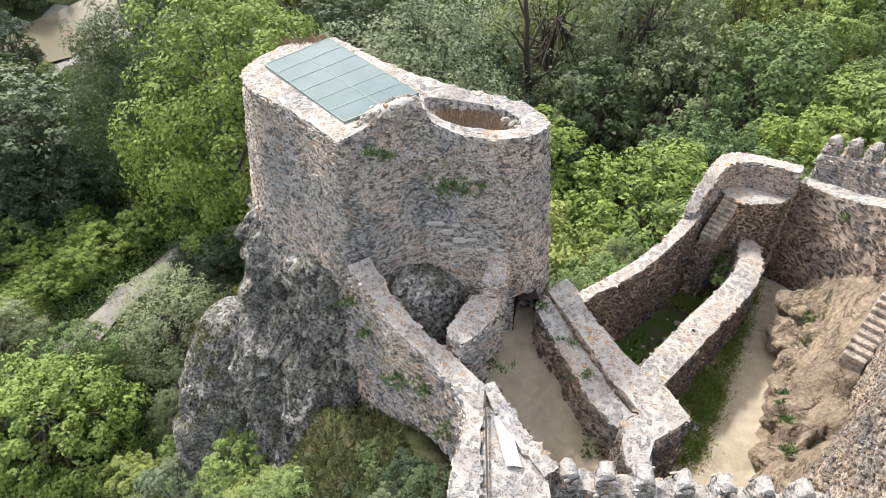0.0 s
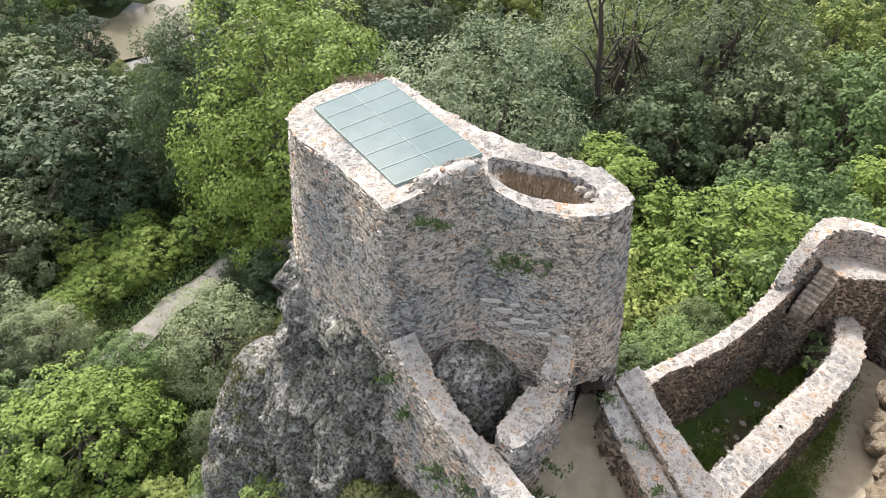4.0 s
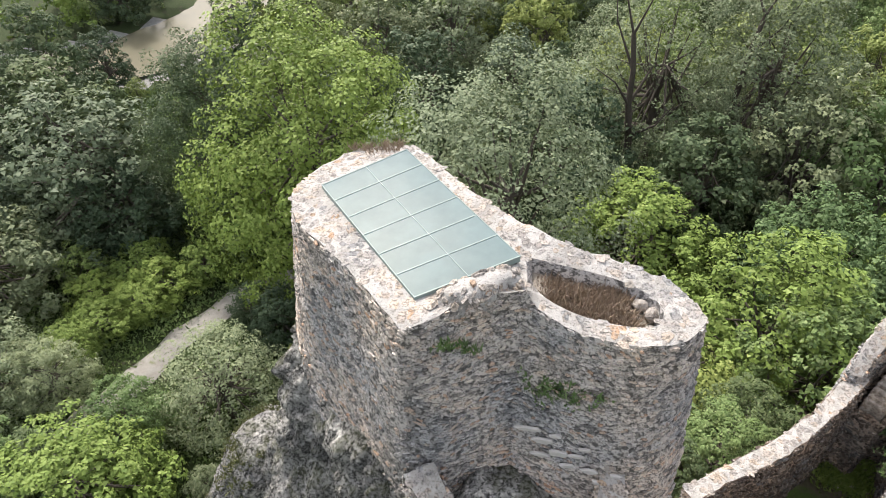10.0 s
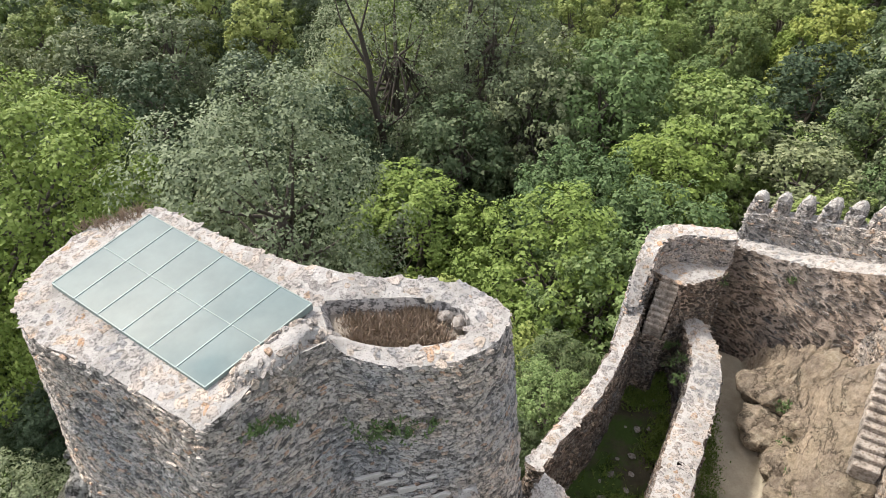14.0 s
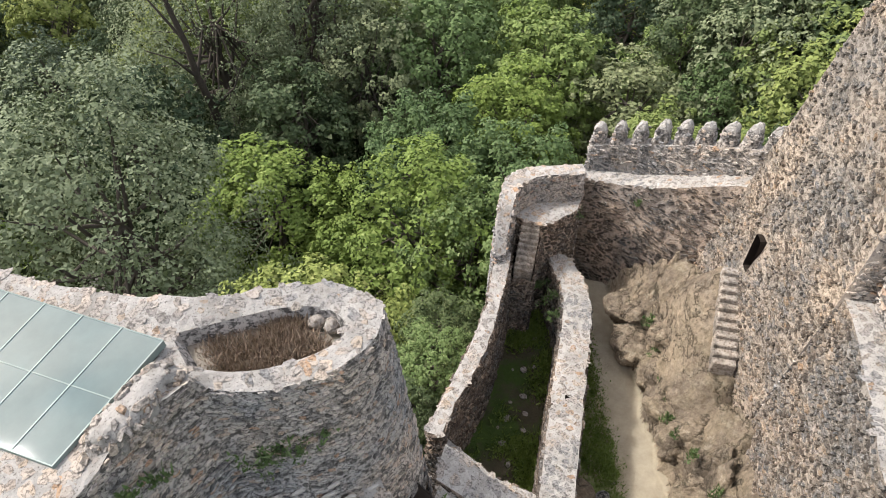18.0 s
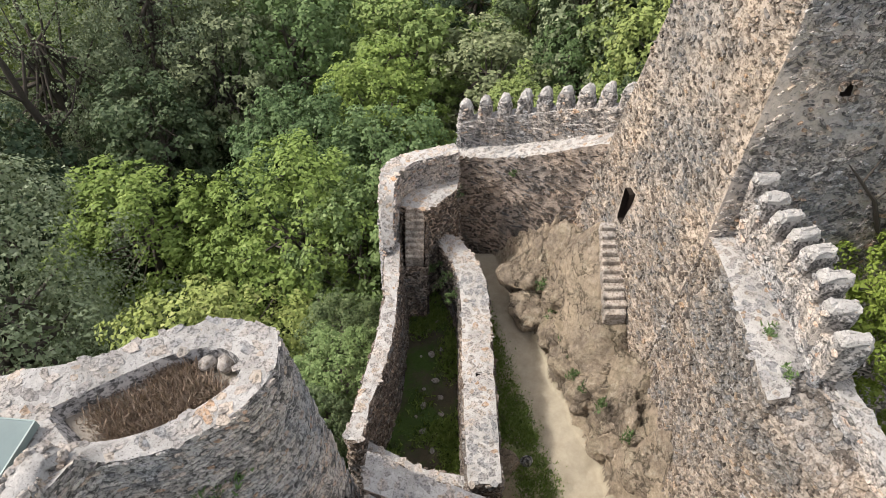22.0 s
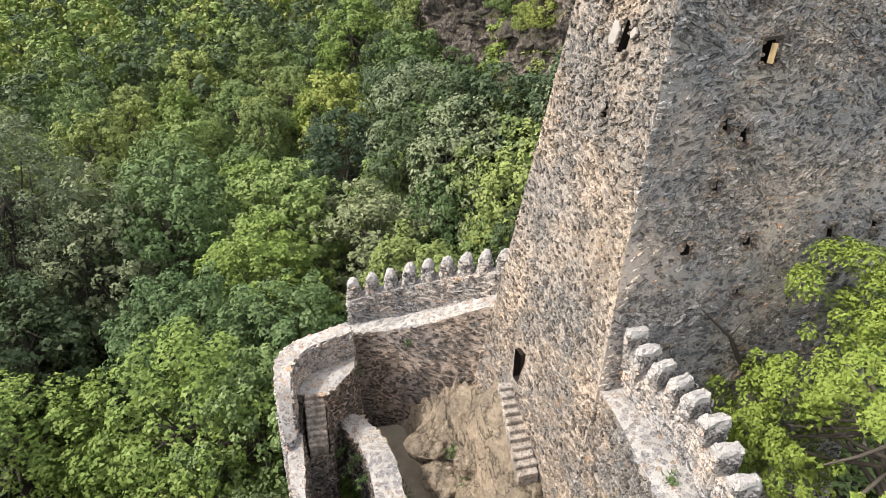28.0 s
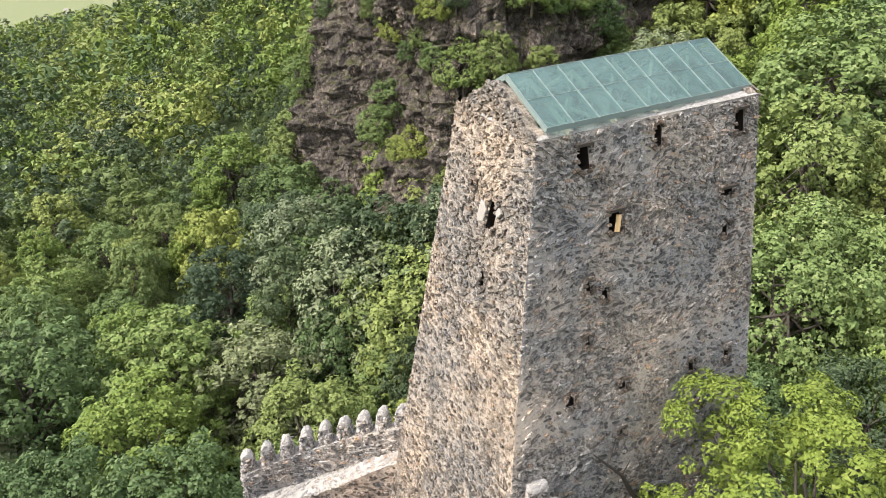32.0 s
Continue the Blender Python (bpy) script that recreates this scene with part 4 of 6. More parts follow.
def stair(name, label, a, b, n, width, mat, seed, drop=0.5):
    """A flight of worn stone steps from the upper end a to the lower end b (middle line)."""
    root = thing(name, label, "stairs")
    rng = random.Random(seed)
    a, b = np.array(a, float), np.array(b, float)
    t = (b - a)[:2]
    run = np.linalg.norm(t) / n
    t = t / np.linalg.norm(t)
    s = np.array((-t[1], t[0]))
    for i in range(n):
        top = a[2] + (b[2] - a[2]) * (i + 0.5) / n
        v = []
        for k, (u, w, z) in enumerate(((0, -1, 0), (1, -1, 0), (1, 1, 0), (0, 1, 0), (0, -1, -1), (1, -1, -1), (1, 1, -1), (0, 1, -1))):
            p = a[:2] + t * run * (i + u * 1.18 - 0.05) + s * w * width / 2 * rng.uniform(0.9, 1.1)
            v.append((p[0], p[1], top + (z * (drop + 0.4) if z else rng.uniform(-0.03, 0.03))))
        f = [(0, 1, 2, 3), (7, 6, 5, 4)] + [(q, 4 + q, 4 + (q + 1) % 4, (q + 1) % 4) for q in range(4)]
        bm = bmesh.new()
        vs = [bm.verts.new(p) for p in v]
        for q in f:
            bm.faces.new([vs[m] for m in q])
        bmesh.ops.recalc_face_normals(bm, faces=bm.faces)
        bmesh.ops.bevel(bm, geom=bm.edges[:], offset=0.035, segments=1, affect="EDGES")
        part("step", bm, mat, root)
    return root


STEP = mortar_mat("step_stone", (0.50, 0.47, 0.43), (0.30, 0.27, 0.24), (0.25, 0.2, 0.16))
masonry("bastion_stair_base", "rubble base under the bastion steps", "wall",
        [(14.75, 25.35, 7.75), (14.05, 26.2, 7.75), (13.35, 25.65, 6.85), (12.75, 25.1, 5.95), (13.5, 24.25, 5.95), (14.15, 24.85, 6.85)], 1.5, "brown", 0.0, seed=26, singles=40, rough=0.03, top=False)
stair("bastion_stair", "worn stone steps climbing to the bastion landing", (14.4, 25.75, 8.1), (13.3, 24.75, 6.3), 9, 0.8, STEP, 3, 0.25)


# ---- curtain wall with merlons ----
curtain_wall = masonry("curtain_wall", "tall brown rubble curtain wall with a pale sloping walk", "wall",
        [(17.6, 26.3, 8.5), (18.25, 26.6, 8.2), (18.85, 25.0, 8.55), (19.55, 22.75, 9.6), (20.1, 20.6, 10.9), (20.2, 19.6, 11.4), (21.4, 20.2, 11.4), (21.0, 22.9, 9.8), (20.3, 25.0, 8.7), (19.1, 27.1, 8.3), (18.4, 27.0, 8.3)],
        1.0, "brown", 0.02, seed=23, singles=300, fill=0.74, size=(0.3, 0.125), deep=0.05)


def merlon(rng, w, d, h, kind, blunt):
    """A rounded merlon: shaft and a domed top, uneven; about its foot, w along x."""
    v, f, n, off = [], [], 18, rng.uniform(0, 90)
    taper = (1.02, 1.0, 0.98, 0.93, 0.8, 0.6, 0.2) if blunt else (1.0, 0.95, 0.86, 0.74, 0.58, 0.38, 0.12)
    for z, k in zip((-0.5, 0.0, 0.2 * h, 0.4 * h, 0.6 * h, 0.76 * h, 0.88 * h, 0.96 * h, h), (1.06, 1.04, *taper)):
        for i in range(n):
            a = 2 * math.pi * i / n
            c, s = math.cos(a), math.sin(a)
            x = math.copysign(abs(c) ** 0.45, c) * w / 2 * k
            y = math.copysign(abs(s) ** 0.45, s) * d / 2 * (k * 0.4 + 0.6)
            g = 1 + 0.16 * fbm(x * 3 + off, y * 3, z * 3, 3)
            v.append((x * g + rng.uniform(-0.03, 0.03), y * g + rng.uniform(-0.03, 0.03), z * (1 + 0.06 * fbm(x * 4 + off, y * 4, 0, 3)) + rng.uniform(-0.025, 0.025)))
    for j in range(8):
        f += [(j * n + i, j * n + (i + 1) % n, (j + 1) * n + (i + 1) % n, (j + 1) * n + i) for i in range(n)]
    f.append(tuple(8 * n + i for i in range(n)))
    me = mesh("merlon", v, f, [MORTAR[kind], CAP], False)
    for p in me.polygons:
        if p.center.z > 0.72 * h:
            p.material_index = 1
    return me


def merlons(parent, rows, w, d, h, kind, seed, stones=True, blunt=False):
    """Merlons at (x, y, z foot), turned along the row; each a part, with stones of its own."""
    rng = random.Random(seed)
    for i, p in enumerate(rows):
        a, b = rows[max(0, i - 1)], rows[min(len(rows) - 1, i + 1)]
        ang = math.atan2(b[1] - a[1], b[0] - a[0])
        hh = h * rng.uniform(0.93, 1.06)
        ob = part("merlon", merlon(rng, w * rng.uniform(0.92, 1.05), d, hh, kind, blunt), None, parent)
        ob.matrix_basis = pose(*p, 0, 0, math.degrees(ang))
        if stones:
            for side in (-1, 1):
                for k in range(7):
                    s = new("stone", SHAPE_MESH[kind][rng.randrange(14)])
                    s.parent = ob
                    s.matrix_basis = (pose(rng.uniform(-0.36, 0.36) * w, side * d * 0.475, (k + 0.4) / 7 * 0.75 * hh, 0, 0, 0 if side > 0 else 180) @ pose(0, 0, 0, 0, rng.uniform(-25, 25), 0)
                                      @ Matrix.Diagonal((rng.uniform(0.16, 0.3), 0.05, rng.uniform(0.1, 0.17), 1)))


curtain_parapet = masonry("curtain_parapet", "rubble parapet carrying nine rounded merlons", "parapet",
                          band([(18.85, 27.25, 9.6), (19.65, 26.15, 9.95), (20.35, 24.9, 10.4), (20.85, 23.2, 11.1), (21.15, 21.6, 11.8), (21.2, 20.2, 12.4)], 0.6), lambda x, y: -2.0, "slate", 0.02, seed=24, singles=120, face=lambda x, y, z: z > 3)
_arc = resample([(19.05, 27.0, 9.65), (19.65, 26.15, 9.95), (20.35, 24.9, 10.4), (20.85, 23.2, 11.1), (21.15, 21.6, 11.8), (21.2, 20.3, 12.35)], 0.02, False)
merlons(curtain_parapet, [tuple(_arc[int(i * (len(_arc) - 1) / 8)]) for i in range(9)], 0.66, 0.55, 1.05, "grey", 25)


# ---- the great tower ----
TOP = [(18.6, 14.66, 25.75), (21.1, 17.9, 26.2), (27.75, 11.65, 26.8), (25.3, 8.38, 26.4)]
FOOT = [(15.75, 14.3, 12.0), (19.7, 19.9, 12.0), (27.6, 12.6, 12.0), (23.9, 6.6, 12.0)]


def bedded(z, s):
    """Share of stones that stand clear of the mortar at a height of the great tower: its lower half is half pointed over."""
    return 0.95 - 0.4 * max(0.0, 1 - abs(z - 16.6) / 3.0) - 0.22 * max(0.0, fbm(s * 0.3, z * 0.9, 2.0, 3))


def loft_masonry(name, label, category, top, foot, kinds, seed, size=(0.21, 0.1), deep=0.06, singles=300, floor=2.0, rough=0.07, root=None):
    """A battered tower between two plan loops; each face has its own kind of stone."""
    rng = random.Random(seed)
    root = root or thing(name, label, category)
    stones = {k: Stones(root, k, singles // len(set(kinds))) for k in set(kinds)}
    m = len(top)
    for q in range(m):
        a, b, c, d = (np.array(p) for p in (top[q], top[(q + 1) % m], foot[(q + 1) % m], foot[q]))
        # carry the batter on below the foot
        kb = [(p[2] - floor) / (p[2] - r[2]) for p, r in ((a, d), (b, c))]
        d, c = a + (d - a) * kb[0], b + (c - b) * kb[1]
        d[2] = c[2] = floor
        W, H = int(np.linalg.norm(b - a) / 0.4) + 1, int((a[2] - floor) / 0.45)
        nrm = np.cross(b - a, d - a)
        nrm /= np.linalg.norm(nrm)
        nrm = nrm if nrm @ (a - np.mean(top, 0)) > 0 else -nrm

        def at(u, v):
            return (a + (b - a) * u) * (1 - v) + (d + (c - d) * u) * v
        verts, faces = [], []
        for j in range(H + 1):
            for i in range(W + 1):
                p = at(i / W, j / H)
                edge = min(1.0, min(i, W - i) / 1.0)
                verts.append(p + nrm * rough * fbm(*(p * 1.1)) * edge)
        for j in range(H):
            faces += [(j * (W + 1) + i, j * (W + 1) + i + 1, (j + 1) * (W + 1) + i + 1, (j + 1) * (W + 1) + i) for i in range(W)]
        if np.cross(verts[1] - verts[0], verts[W + 1] - verts[0]) @ nrm < 0:
            faces = [f[::-1] for f in faces]
        part("wall_face", mesh("wall_face", verts, faces, MORTAR[kinds[q]], True), None, root)
        wide, tall = max(np.linalg.norm(b - a), np.linalg.norm(c - d)), a[2] - floor
        t = (b - a) / np.linalg.norm(b - a)
        z = 0.1 if q in (0, 3) else tall
        while z < tall:
            s = rng.uniform(0, 0.3)
            while s < wide:
                w = size[0] * rng.choice((0.5, 0.7, 0.85, 1.0, 1.3, 1.8)) * rng.uniform(0.85, 1.15)
                here = np.linalg.norm(at(1, z / tall) - at(0, z / tall))
                if 0.05 < s < here - 0.05 and rng.random() < bedded(a[2] - z, s + 9 * q) * (0.8 if kinds[q] == "warm" else 1.0):
                    p = at(s / here, min(1, (z + rng.uniform(-0.3, 0.3) * size[1]) / tall))
                    p = p + nrm * rough * fbm(*(p * 1.1)) * 0.8
                    if not any(o[0] < p[0] < o[1] and o[2] < p[1] < o[3] and o[4] < p[2] < o[5] for o in SKIP):
                        stones[kinds[q]].add(tuple(p), tuple(t), tuple(nrm), w, size[1] * rng.uniform(0.65, 1.3), deep * rng.uniform(0.45, 1.4), lie(*p) + rng.gauss(0, 0.25), rng)
                s += w * rng.uniform(0.95, 1.25)
            z += size[1] * 1.1
    for k in stones:
        stones[k].build()
    return root


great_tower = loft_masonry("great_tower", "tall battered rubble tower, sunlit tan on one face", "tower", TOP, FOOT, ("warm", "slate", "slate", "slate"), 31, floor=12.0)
LOW = [(15.05, 14.75, 2.0), (18.7, 21.3, 2.0), (27.5, 13.2, 2.0), (23.0, 5.4, 2.0)]
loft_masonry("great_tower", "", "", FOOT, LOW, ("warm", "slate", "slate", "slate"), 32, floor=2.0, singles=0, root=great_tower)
_hole = [(19.2, 14.95, 25.95), (21.1, 17.3, 26.3), (27.15, 11.6, 26.8), (25.2, 9.2, 26.5)]
_tv, _tf = cap([tuple(p) for p in resample(TOP, 0.4, True)], [[tuple(p) for p in resample(_hole, 0.4, True)]], 0.3, 0.04, 5)
part("wall_top", mesh("wall_top", _tv, _tf, CAP, True), None, great_tower, "pale mortared wall top under the glass roof")
for _a, _b, _c in (((18.62, 14.68, 25.7), (20.05, 16.35, 27.2), (21.1, 17.9, 26.15)), ((25.3, 8.4, 26.35), (26.6, 10.15, 27.75), (27.75, 11.65, 26.75))):
    _t = Vector((0.62, -0.58, 0.03)) * (0.55 if _a[0] < 20 else -0.55)
    _rows = [Vector(_a).lerp(Vector(_b), i / 8) for i in range(8)] + [Vector(_b).lerp(Vector(_c), i / 8) for i in range(9)]
    for _i, _p in enumerate(_rows):
        _p.z += 0.07 * math.sin(_i * 2.3)
    _v = [tuple(p) for p in _rows] + [tuple(p + _t) for p in _rows] + [(p.x, p.y, 25.6) for p in _rows]
    _f = [(i, i + 1, 18 + i, 17 + i) for i in range(16)] + [(34 + i, 35 + i, i + 1, i) for i in range(16)]
    part("gable_wall", mesh("gable_wall", _v, _f, [MORTAR["warm"]]), None, great_tower, "rubble gable under the glass")
    _gs, _gr = Stones(great_tower, "warm", 40), random.Random(6)
    for _ in range(320):
        _i, _u = _gr.randrange(16), _gr.random() ** 0.7
        _p = _rows[_i].lerp(_rows[_i + 1], _gr.random())
        _z = 25.65 + (_p.z - 25.65) * _u
        _gs.add((_p.x, _p.y, _z), (0.61, 0.79, 0.0), (-0.79 if _a[0] < 20 else 0.79, 0.61 if _a[0] < 20 else -0.61, 0.1), 0.24 * _gr.uniform(0.6, 1.4), 0.13 * _gr.uniform(0.7, 1.3), 0.08, _gr.gauss(0, 0.35), _gr)
    _gs.build()
EAVE = ((18.75, 14.4, 26.05), (25.5, 8.7, 26.6))
RIDGE = ((20.1, 16.0, 27.3), (26.5, 10.3, 28.0))
panes("glass_roof", "blue-green glass pitched roof on the great tower", "glass roof", (EAVE[0], EAVE[1], RIDGE[1], RIDGE[0]), 2, 9, GLASS_ROOF, 0.03)
panes("glass_roof", "blue-green glass pitched roof on the great tower, far slope", "glass roof", ((21.3, 17.6, 26.3), (27.4, 11.9, 26.8), RIDGE[1], RIDGE[0]), 2, 9, GLASS_ROOF, 0.05)
roof_frame = thing("roof_frame", "pale timber trusses standing under the glass roof", "roof frame")
for _i in range(5):
    _u = (_i + 0.5) / 5
    _a, _b, _c = lerp(EAVE[0], EAVE[1], _u), lerp(RIDGE[0], RIDGE[1], _u), lerp((21.3, 17.6, 26.3), (27.4, 11.9, 26.8), _u)
    for _p, _q in ((_a, _b), (_b, _c), (_a, _c), (lerp(_a, _c, 0.5), _b)):
        bar((_p[0], _p[1], _p[2] - 0.22), (_q[0], _q[1], _q[2] - 0.22) if abs(_p[0] - _q[0]) + abs(_p[1] - _q[1]) > 0.3 else (_q[0] + 0.01, _q[1], _q[2] - 0.22), 0.1, 0.14, PALE_TIMBER, "truss", roof_frame)
    if _i:
        _o = lerp(EAVE[0], EAVE[1], _u - 0.2)
        bar((_o[0] + 0.3, _o[1] + 0.3, _o[2] - 0.1), (_b[0], _b[1], _b[2] - 0.3), 0.08, 0.1, PALE_TIMBER, "brace", roof_frame)
_v = [tuple(p) for p in _hole] + [(p[0], p[1], 22.0) for p in _hole]
part("inner_wall", (_v, [(i, (i + 1) % 4, 4 + (i + 1) % 4, 4 + i) for i in range(4)] + [(4, 5, 6, 7)]), MORTAR["grey"], great_tower)


# ---- high wall from the great tower, with its walk and merlons ----
masonry("wall_high", "high tan rubble wall under a pale wall walk", "wall",
        [(16.1, 14.35, 12.75), (14.86, 13.15, 12.75), (13.4, 11.95, 12.75), (12.3, 11.1, 12.75), (11.6, 10.5, 12.75), (12.1, 10.2, 12.75), (12.95, 10.3, 12.75), (13.4, 10.1, 12.75), (14.9, 11.3, 12.75), (15.9, 12.4, 12.75), (16.9, 13.5, 12.75)],
        1.5, "warm", 0.09, seed=33, singles=300, fill=0.9, size=(0.2, 0.105), deep=0.08, face=lambda x, y, z: y - x > -4.2)
masonry("wall_high_end", "rough grey rubble end of the high wall", "wall",
        [(11.75, 10.55, 12.5), (12.9, 10.35, 12.6), (13.4, 9.9, 12.6), (12.7, 8.7, 12.4), (11.9, 7.2, 12.1), (10.7, 7.5, 11.6), (10.95, 8.8, 11.9)], 1.5, "warm", 0.12, seed=38, singles=120, fill=0.95, size=(0.2, 0.105), deep=0.08, rough=0.12, capmat=MORTAR["warm"], loose=("warm", 1.0, 0.05))
high_parapet = masonry("high_parapet", "white-topped parapet carrying rounded merlons", "parapet",
                       band([(17.1, 13.8, 14.1), (16.24, 13.08, 14.1), (15.39, 11.9, 14.1), (14.4, 10.8, 14.05), (13.66, 10.28, 14.0), (13.1, 9.75, 13.9)], 0.55), 8.0, "grey", seed=34, singles=120, size=(0.19, 0.09))
masonry("high_parapet", "low white-topped parapet running on from the merlons", "parapet",
        band([(13.45, 9.75, 13.0), (12.7, 8.9, 12.95), (12.0, 8.0, 12.9), (11.4, 6.9, 12.8)], 0.5), 8.0, "grey", seed=39, singles=60)
merlons(high_parapet, [(16.92, 13.66, 14.05), (16.24, 13.1, 14.05), (15.79, 12.53, 14.05), (15.39, 11.91, 14.05), (15.0, 11.39, 14.05), (14.4, 10.8, 14.0), (13.66, 10.31, 13.95), (12.95, 9.75, 13.85)], 0.48, 0.78, 0.95, "grey", 35, blunt=True)
near_wall = masonry("wall_near", "crenellated grey rubble wall at the yard's near end", "parapet",
                    band([(2.3, 9.85, 9.3), (3.74, 10.25, 9.25), (5.9, 10.0, 9.2), (8.0, 9.75, 9.1), (10.0, 9.55, 9.1), (11.6, 9.5, 9.1)], 0.6), 2.0, "grey", seed=36, singles=120)
merlons(near_wall, [(2.6 + 1.07 * i, (9.95, 10.2, 10.15, 10.0, 9.88, 9.75, 9.68, 9.6, 9.52)[i], 9.2) for i in range(9)], 0.62, 0.6, 0.85, "grey", 37)


# ---- the yard ----
def rock_side(x, y):
    """Distance past the line where the yard's path meets the bedrock."""
    return (x - 15.5) * 0.85 - (y - 19.2) * 0.52


# the deep crack that runs down the yard's bedrock
CRACK = ((16.9, 20.3), (16.44, 19.33), (15.43, 17.83), (14.27, 16.69), (13.68, 15.53), (13.21, 14.07), (12.6, 12.81), (11.9, 11.6))


def yard_z(x, y):
    """Height of the trodden yard: bedrock climbs in ledges to the foot of the high wall."""
    q = rock_side(x, y) + 0.3 * fbm(x * 0.6, y * 0.6, 7.0)
    z = 2.95 + 0.1 * fbm(x * 0.9, y * 0.9, 1.0)
    if q > 0:
        n = fbm(x * 0.5, y * 0.5, 5.0, 4)
        south = max(0.0, min(1.0, (18.4 - y) / 2.4))
        wall = max(0.0, -0.625 * (x - 14.3) + 0.78 * (y - 13.41))
        rise = south * 3.7 * (q / (q + wall + 0.01)) ** 0.7 + (1 - south) * (3.3 * (1 - math.exp(-q / 0.75)) + 0.3 * q)
        near, where = noise.voronoi(Vector((x * 0.42 + 0.35 * n, y * 0.42 - 0.2 * n, 4.0)))
        block = noise.cell(where[0] * 7.3)
        edge = min(1.0, (near[1] - near[0]) / 0.07)
        z += rise + min(1.0, q * 1.5) * (0.75 * (block - 0.2) * edge - 0.6 * (1 - edge) ** 2 + 0.45 * n + 0.16 * fbm(x * 1.6, y * 1.6, 3.0, 5) + 0.22 * (noise.voronoi(Vector((x * 1.1 + n, y * 1.1, 2.0)))[0][0] - 0.4) - 0.12 * max(0.0, 1 - abs(fbm(x * 0.9, y * 0.9, 6.0, 3)) / 0.05))
        crack = min(seg_dist(x, y, *a, *b) for a, b in zip(CRACK, CRACK[1:])) + 0.12 * fbm(x * 1.6, y * 1.6, 8.0)
        z += 0.3 * max(0.0, min(1.0, (q - 0.55) * 3.0)) - 0.75 * max(0.0, 1 - abs(crack) / 0.22)
    k = max(0.0, min(1.0, ((18.1 - x) * 2.15 + (18.45 - y) * 2.1) / 9.03))
    d = math.hypot(x - 18.1 + 2.15 * k, y - 18.45 + 2.1 * k)
    if d < 1.5:
        z = max(z, min(9.0 - 2.25 * k, z + 6.0) - 0.12 - max(0.0, d - 0.5) * 1.7 + 0.2 * fbm(x * 1.5, y * 1.5, 2.0))
    return z


def sheet(name, label, category, x0, x1, y0, y1, step, height, mat, keep):
    gx, gy = np.arange(x0, x1, step), np.arange(y0, y1, step)
    idx, verts, faces = {}, [], []
    for j, y in enumerate(gy):
        for i, x in enumerate(gx):
            if keep(x, y):
                idx[i, j] = len(verts)
                verts.append((x, y, height(x, y)))
    for (i, j) in idx:
        if (i + 1, j) in idx and (i, j + 1) in idx and (i + 1, j + 1) in idx:
            faces.append((idx[i, j], idx[i + 1, j], idx[i + 1, j + 1], idx[i, j + 1]))
    return tagged(new(name, mesh(name, verts, faces, mat, True)), label, category, kind="structure")


YARD = [(1.0, 11.5), (2.8, 9.8), (12.0, 9.0), (17.5, 14.0), (19.5, 19.0), (18.5, 24.5), (17.0, 26.0), (15.5, 25.5), (15.2, 22.8), (7.9, 15.8), (6.0, 12.0), (4.5, 17.4), (1.5, 17.0)]
yard = sheet("yard_floor", "trodden pale earth and bedrock yard with grass patches", "yard", 0.5, 20, 8.5, 26.5, 0.095, yard_z, [COURT, ROCK_TAN, PATHWAY], lambda x, y: inside((x, y), YARD))
for _p in yard.data.polygons:
    _q = rock_side(_p.center.x, _p.center.y) + 0.3 * fbm(_p.center.x * 0.6, _p.center.y * 0.6, 7.0)
    _p.material_index = 1 if _q > 0.05 else 2 if _q > -1.75 + 0.35 * fbm(_p.center.x, _p.center.y, 2.0) or _p.center.x < 6.0 else 0
sheet("cistern_floor", "earth floor of the sunken enclosure, its shade in the dark colour", "floor", 5.5, 16, 15.5, 26.5, 0.3, lambda x, y: 2.4 + 0.1 * fbm(x, y, 2.0), CISTERN,
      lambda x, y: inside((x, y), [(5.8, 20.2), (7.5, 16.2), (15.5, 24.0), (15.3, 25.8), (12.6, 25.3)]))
sheet("passage_floor", "pale trodden earth passage below the arch", "floor", 1.0, 6.6, 10.0, 18.2, 0.14, lambda x, y: 7.35 + 0.27 * (y - 12.5) + 0.22 * fbm(x * 1.1, y * 1.1, 4, 5) + 0.35 * max(0.0, abs(x - 3.9 + 0.12 * (y - 13)) - 0.9), [PATHWAY],
      lambda x, y: inside((x, y), [(1.3, 17.6), (1.3, 14.0), (1.5, 12.6), (2.9, 10.1), (5.6, 10.3), (5.9, 12.2), (4.2, 16.6), (3.7, 17.6)]))
sheet("recess_floor", "earth floor of the recess before the round tower", "floor", -3, 3, 11.5, 18.6, 0.25, lambda x, y: 8.2 - 0.45 * max(0, 17.5 - y) + 0.2 * fbm(x, y, 3), COURT,
      lambda x, y: inside((x, y), [(-2.5, 17.2), (-1.2, 15.0), (0.8, 12.9), (1.6, 13.0), (2.2, 16.0), (2.0, 17.7), (-0.5, 18.4)]))
crag("boulder", "big rough conglomerate boulder in the tower recess", [(11.1, [(-1.5, 16.7), (0.0, 16.5), (0.3, 17.3), (-1.0, 17.7)]), (10.8, [(-2.0, 16.2), (0.3, 15.9), (0.9, 17.2), (-0.9, 18.0)]), (9.9, [(-2.4, 15.9), (0.4, 15.1), (1.2, 16.9), (-0.8, 18.1)]),
      (8.8, [(-2.4, 15.7), (0.4, 14.5), (1.3, 16.8), (-0.8, 18.1)]), (6.0, [(-2.4, 15.6), (0.4, 14.2), (1.3, 16.8), (-0.8, 18.1)])], ROCK_GREY, 2.0, 0.3, 0.8, 0.1, m=180)
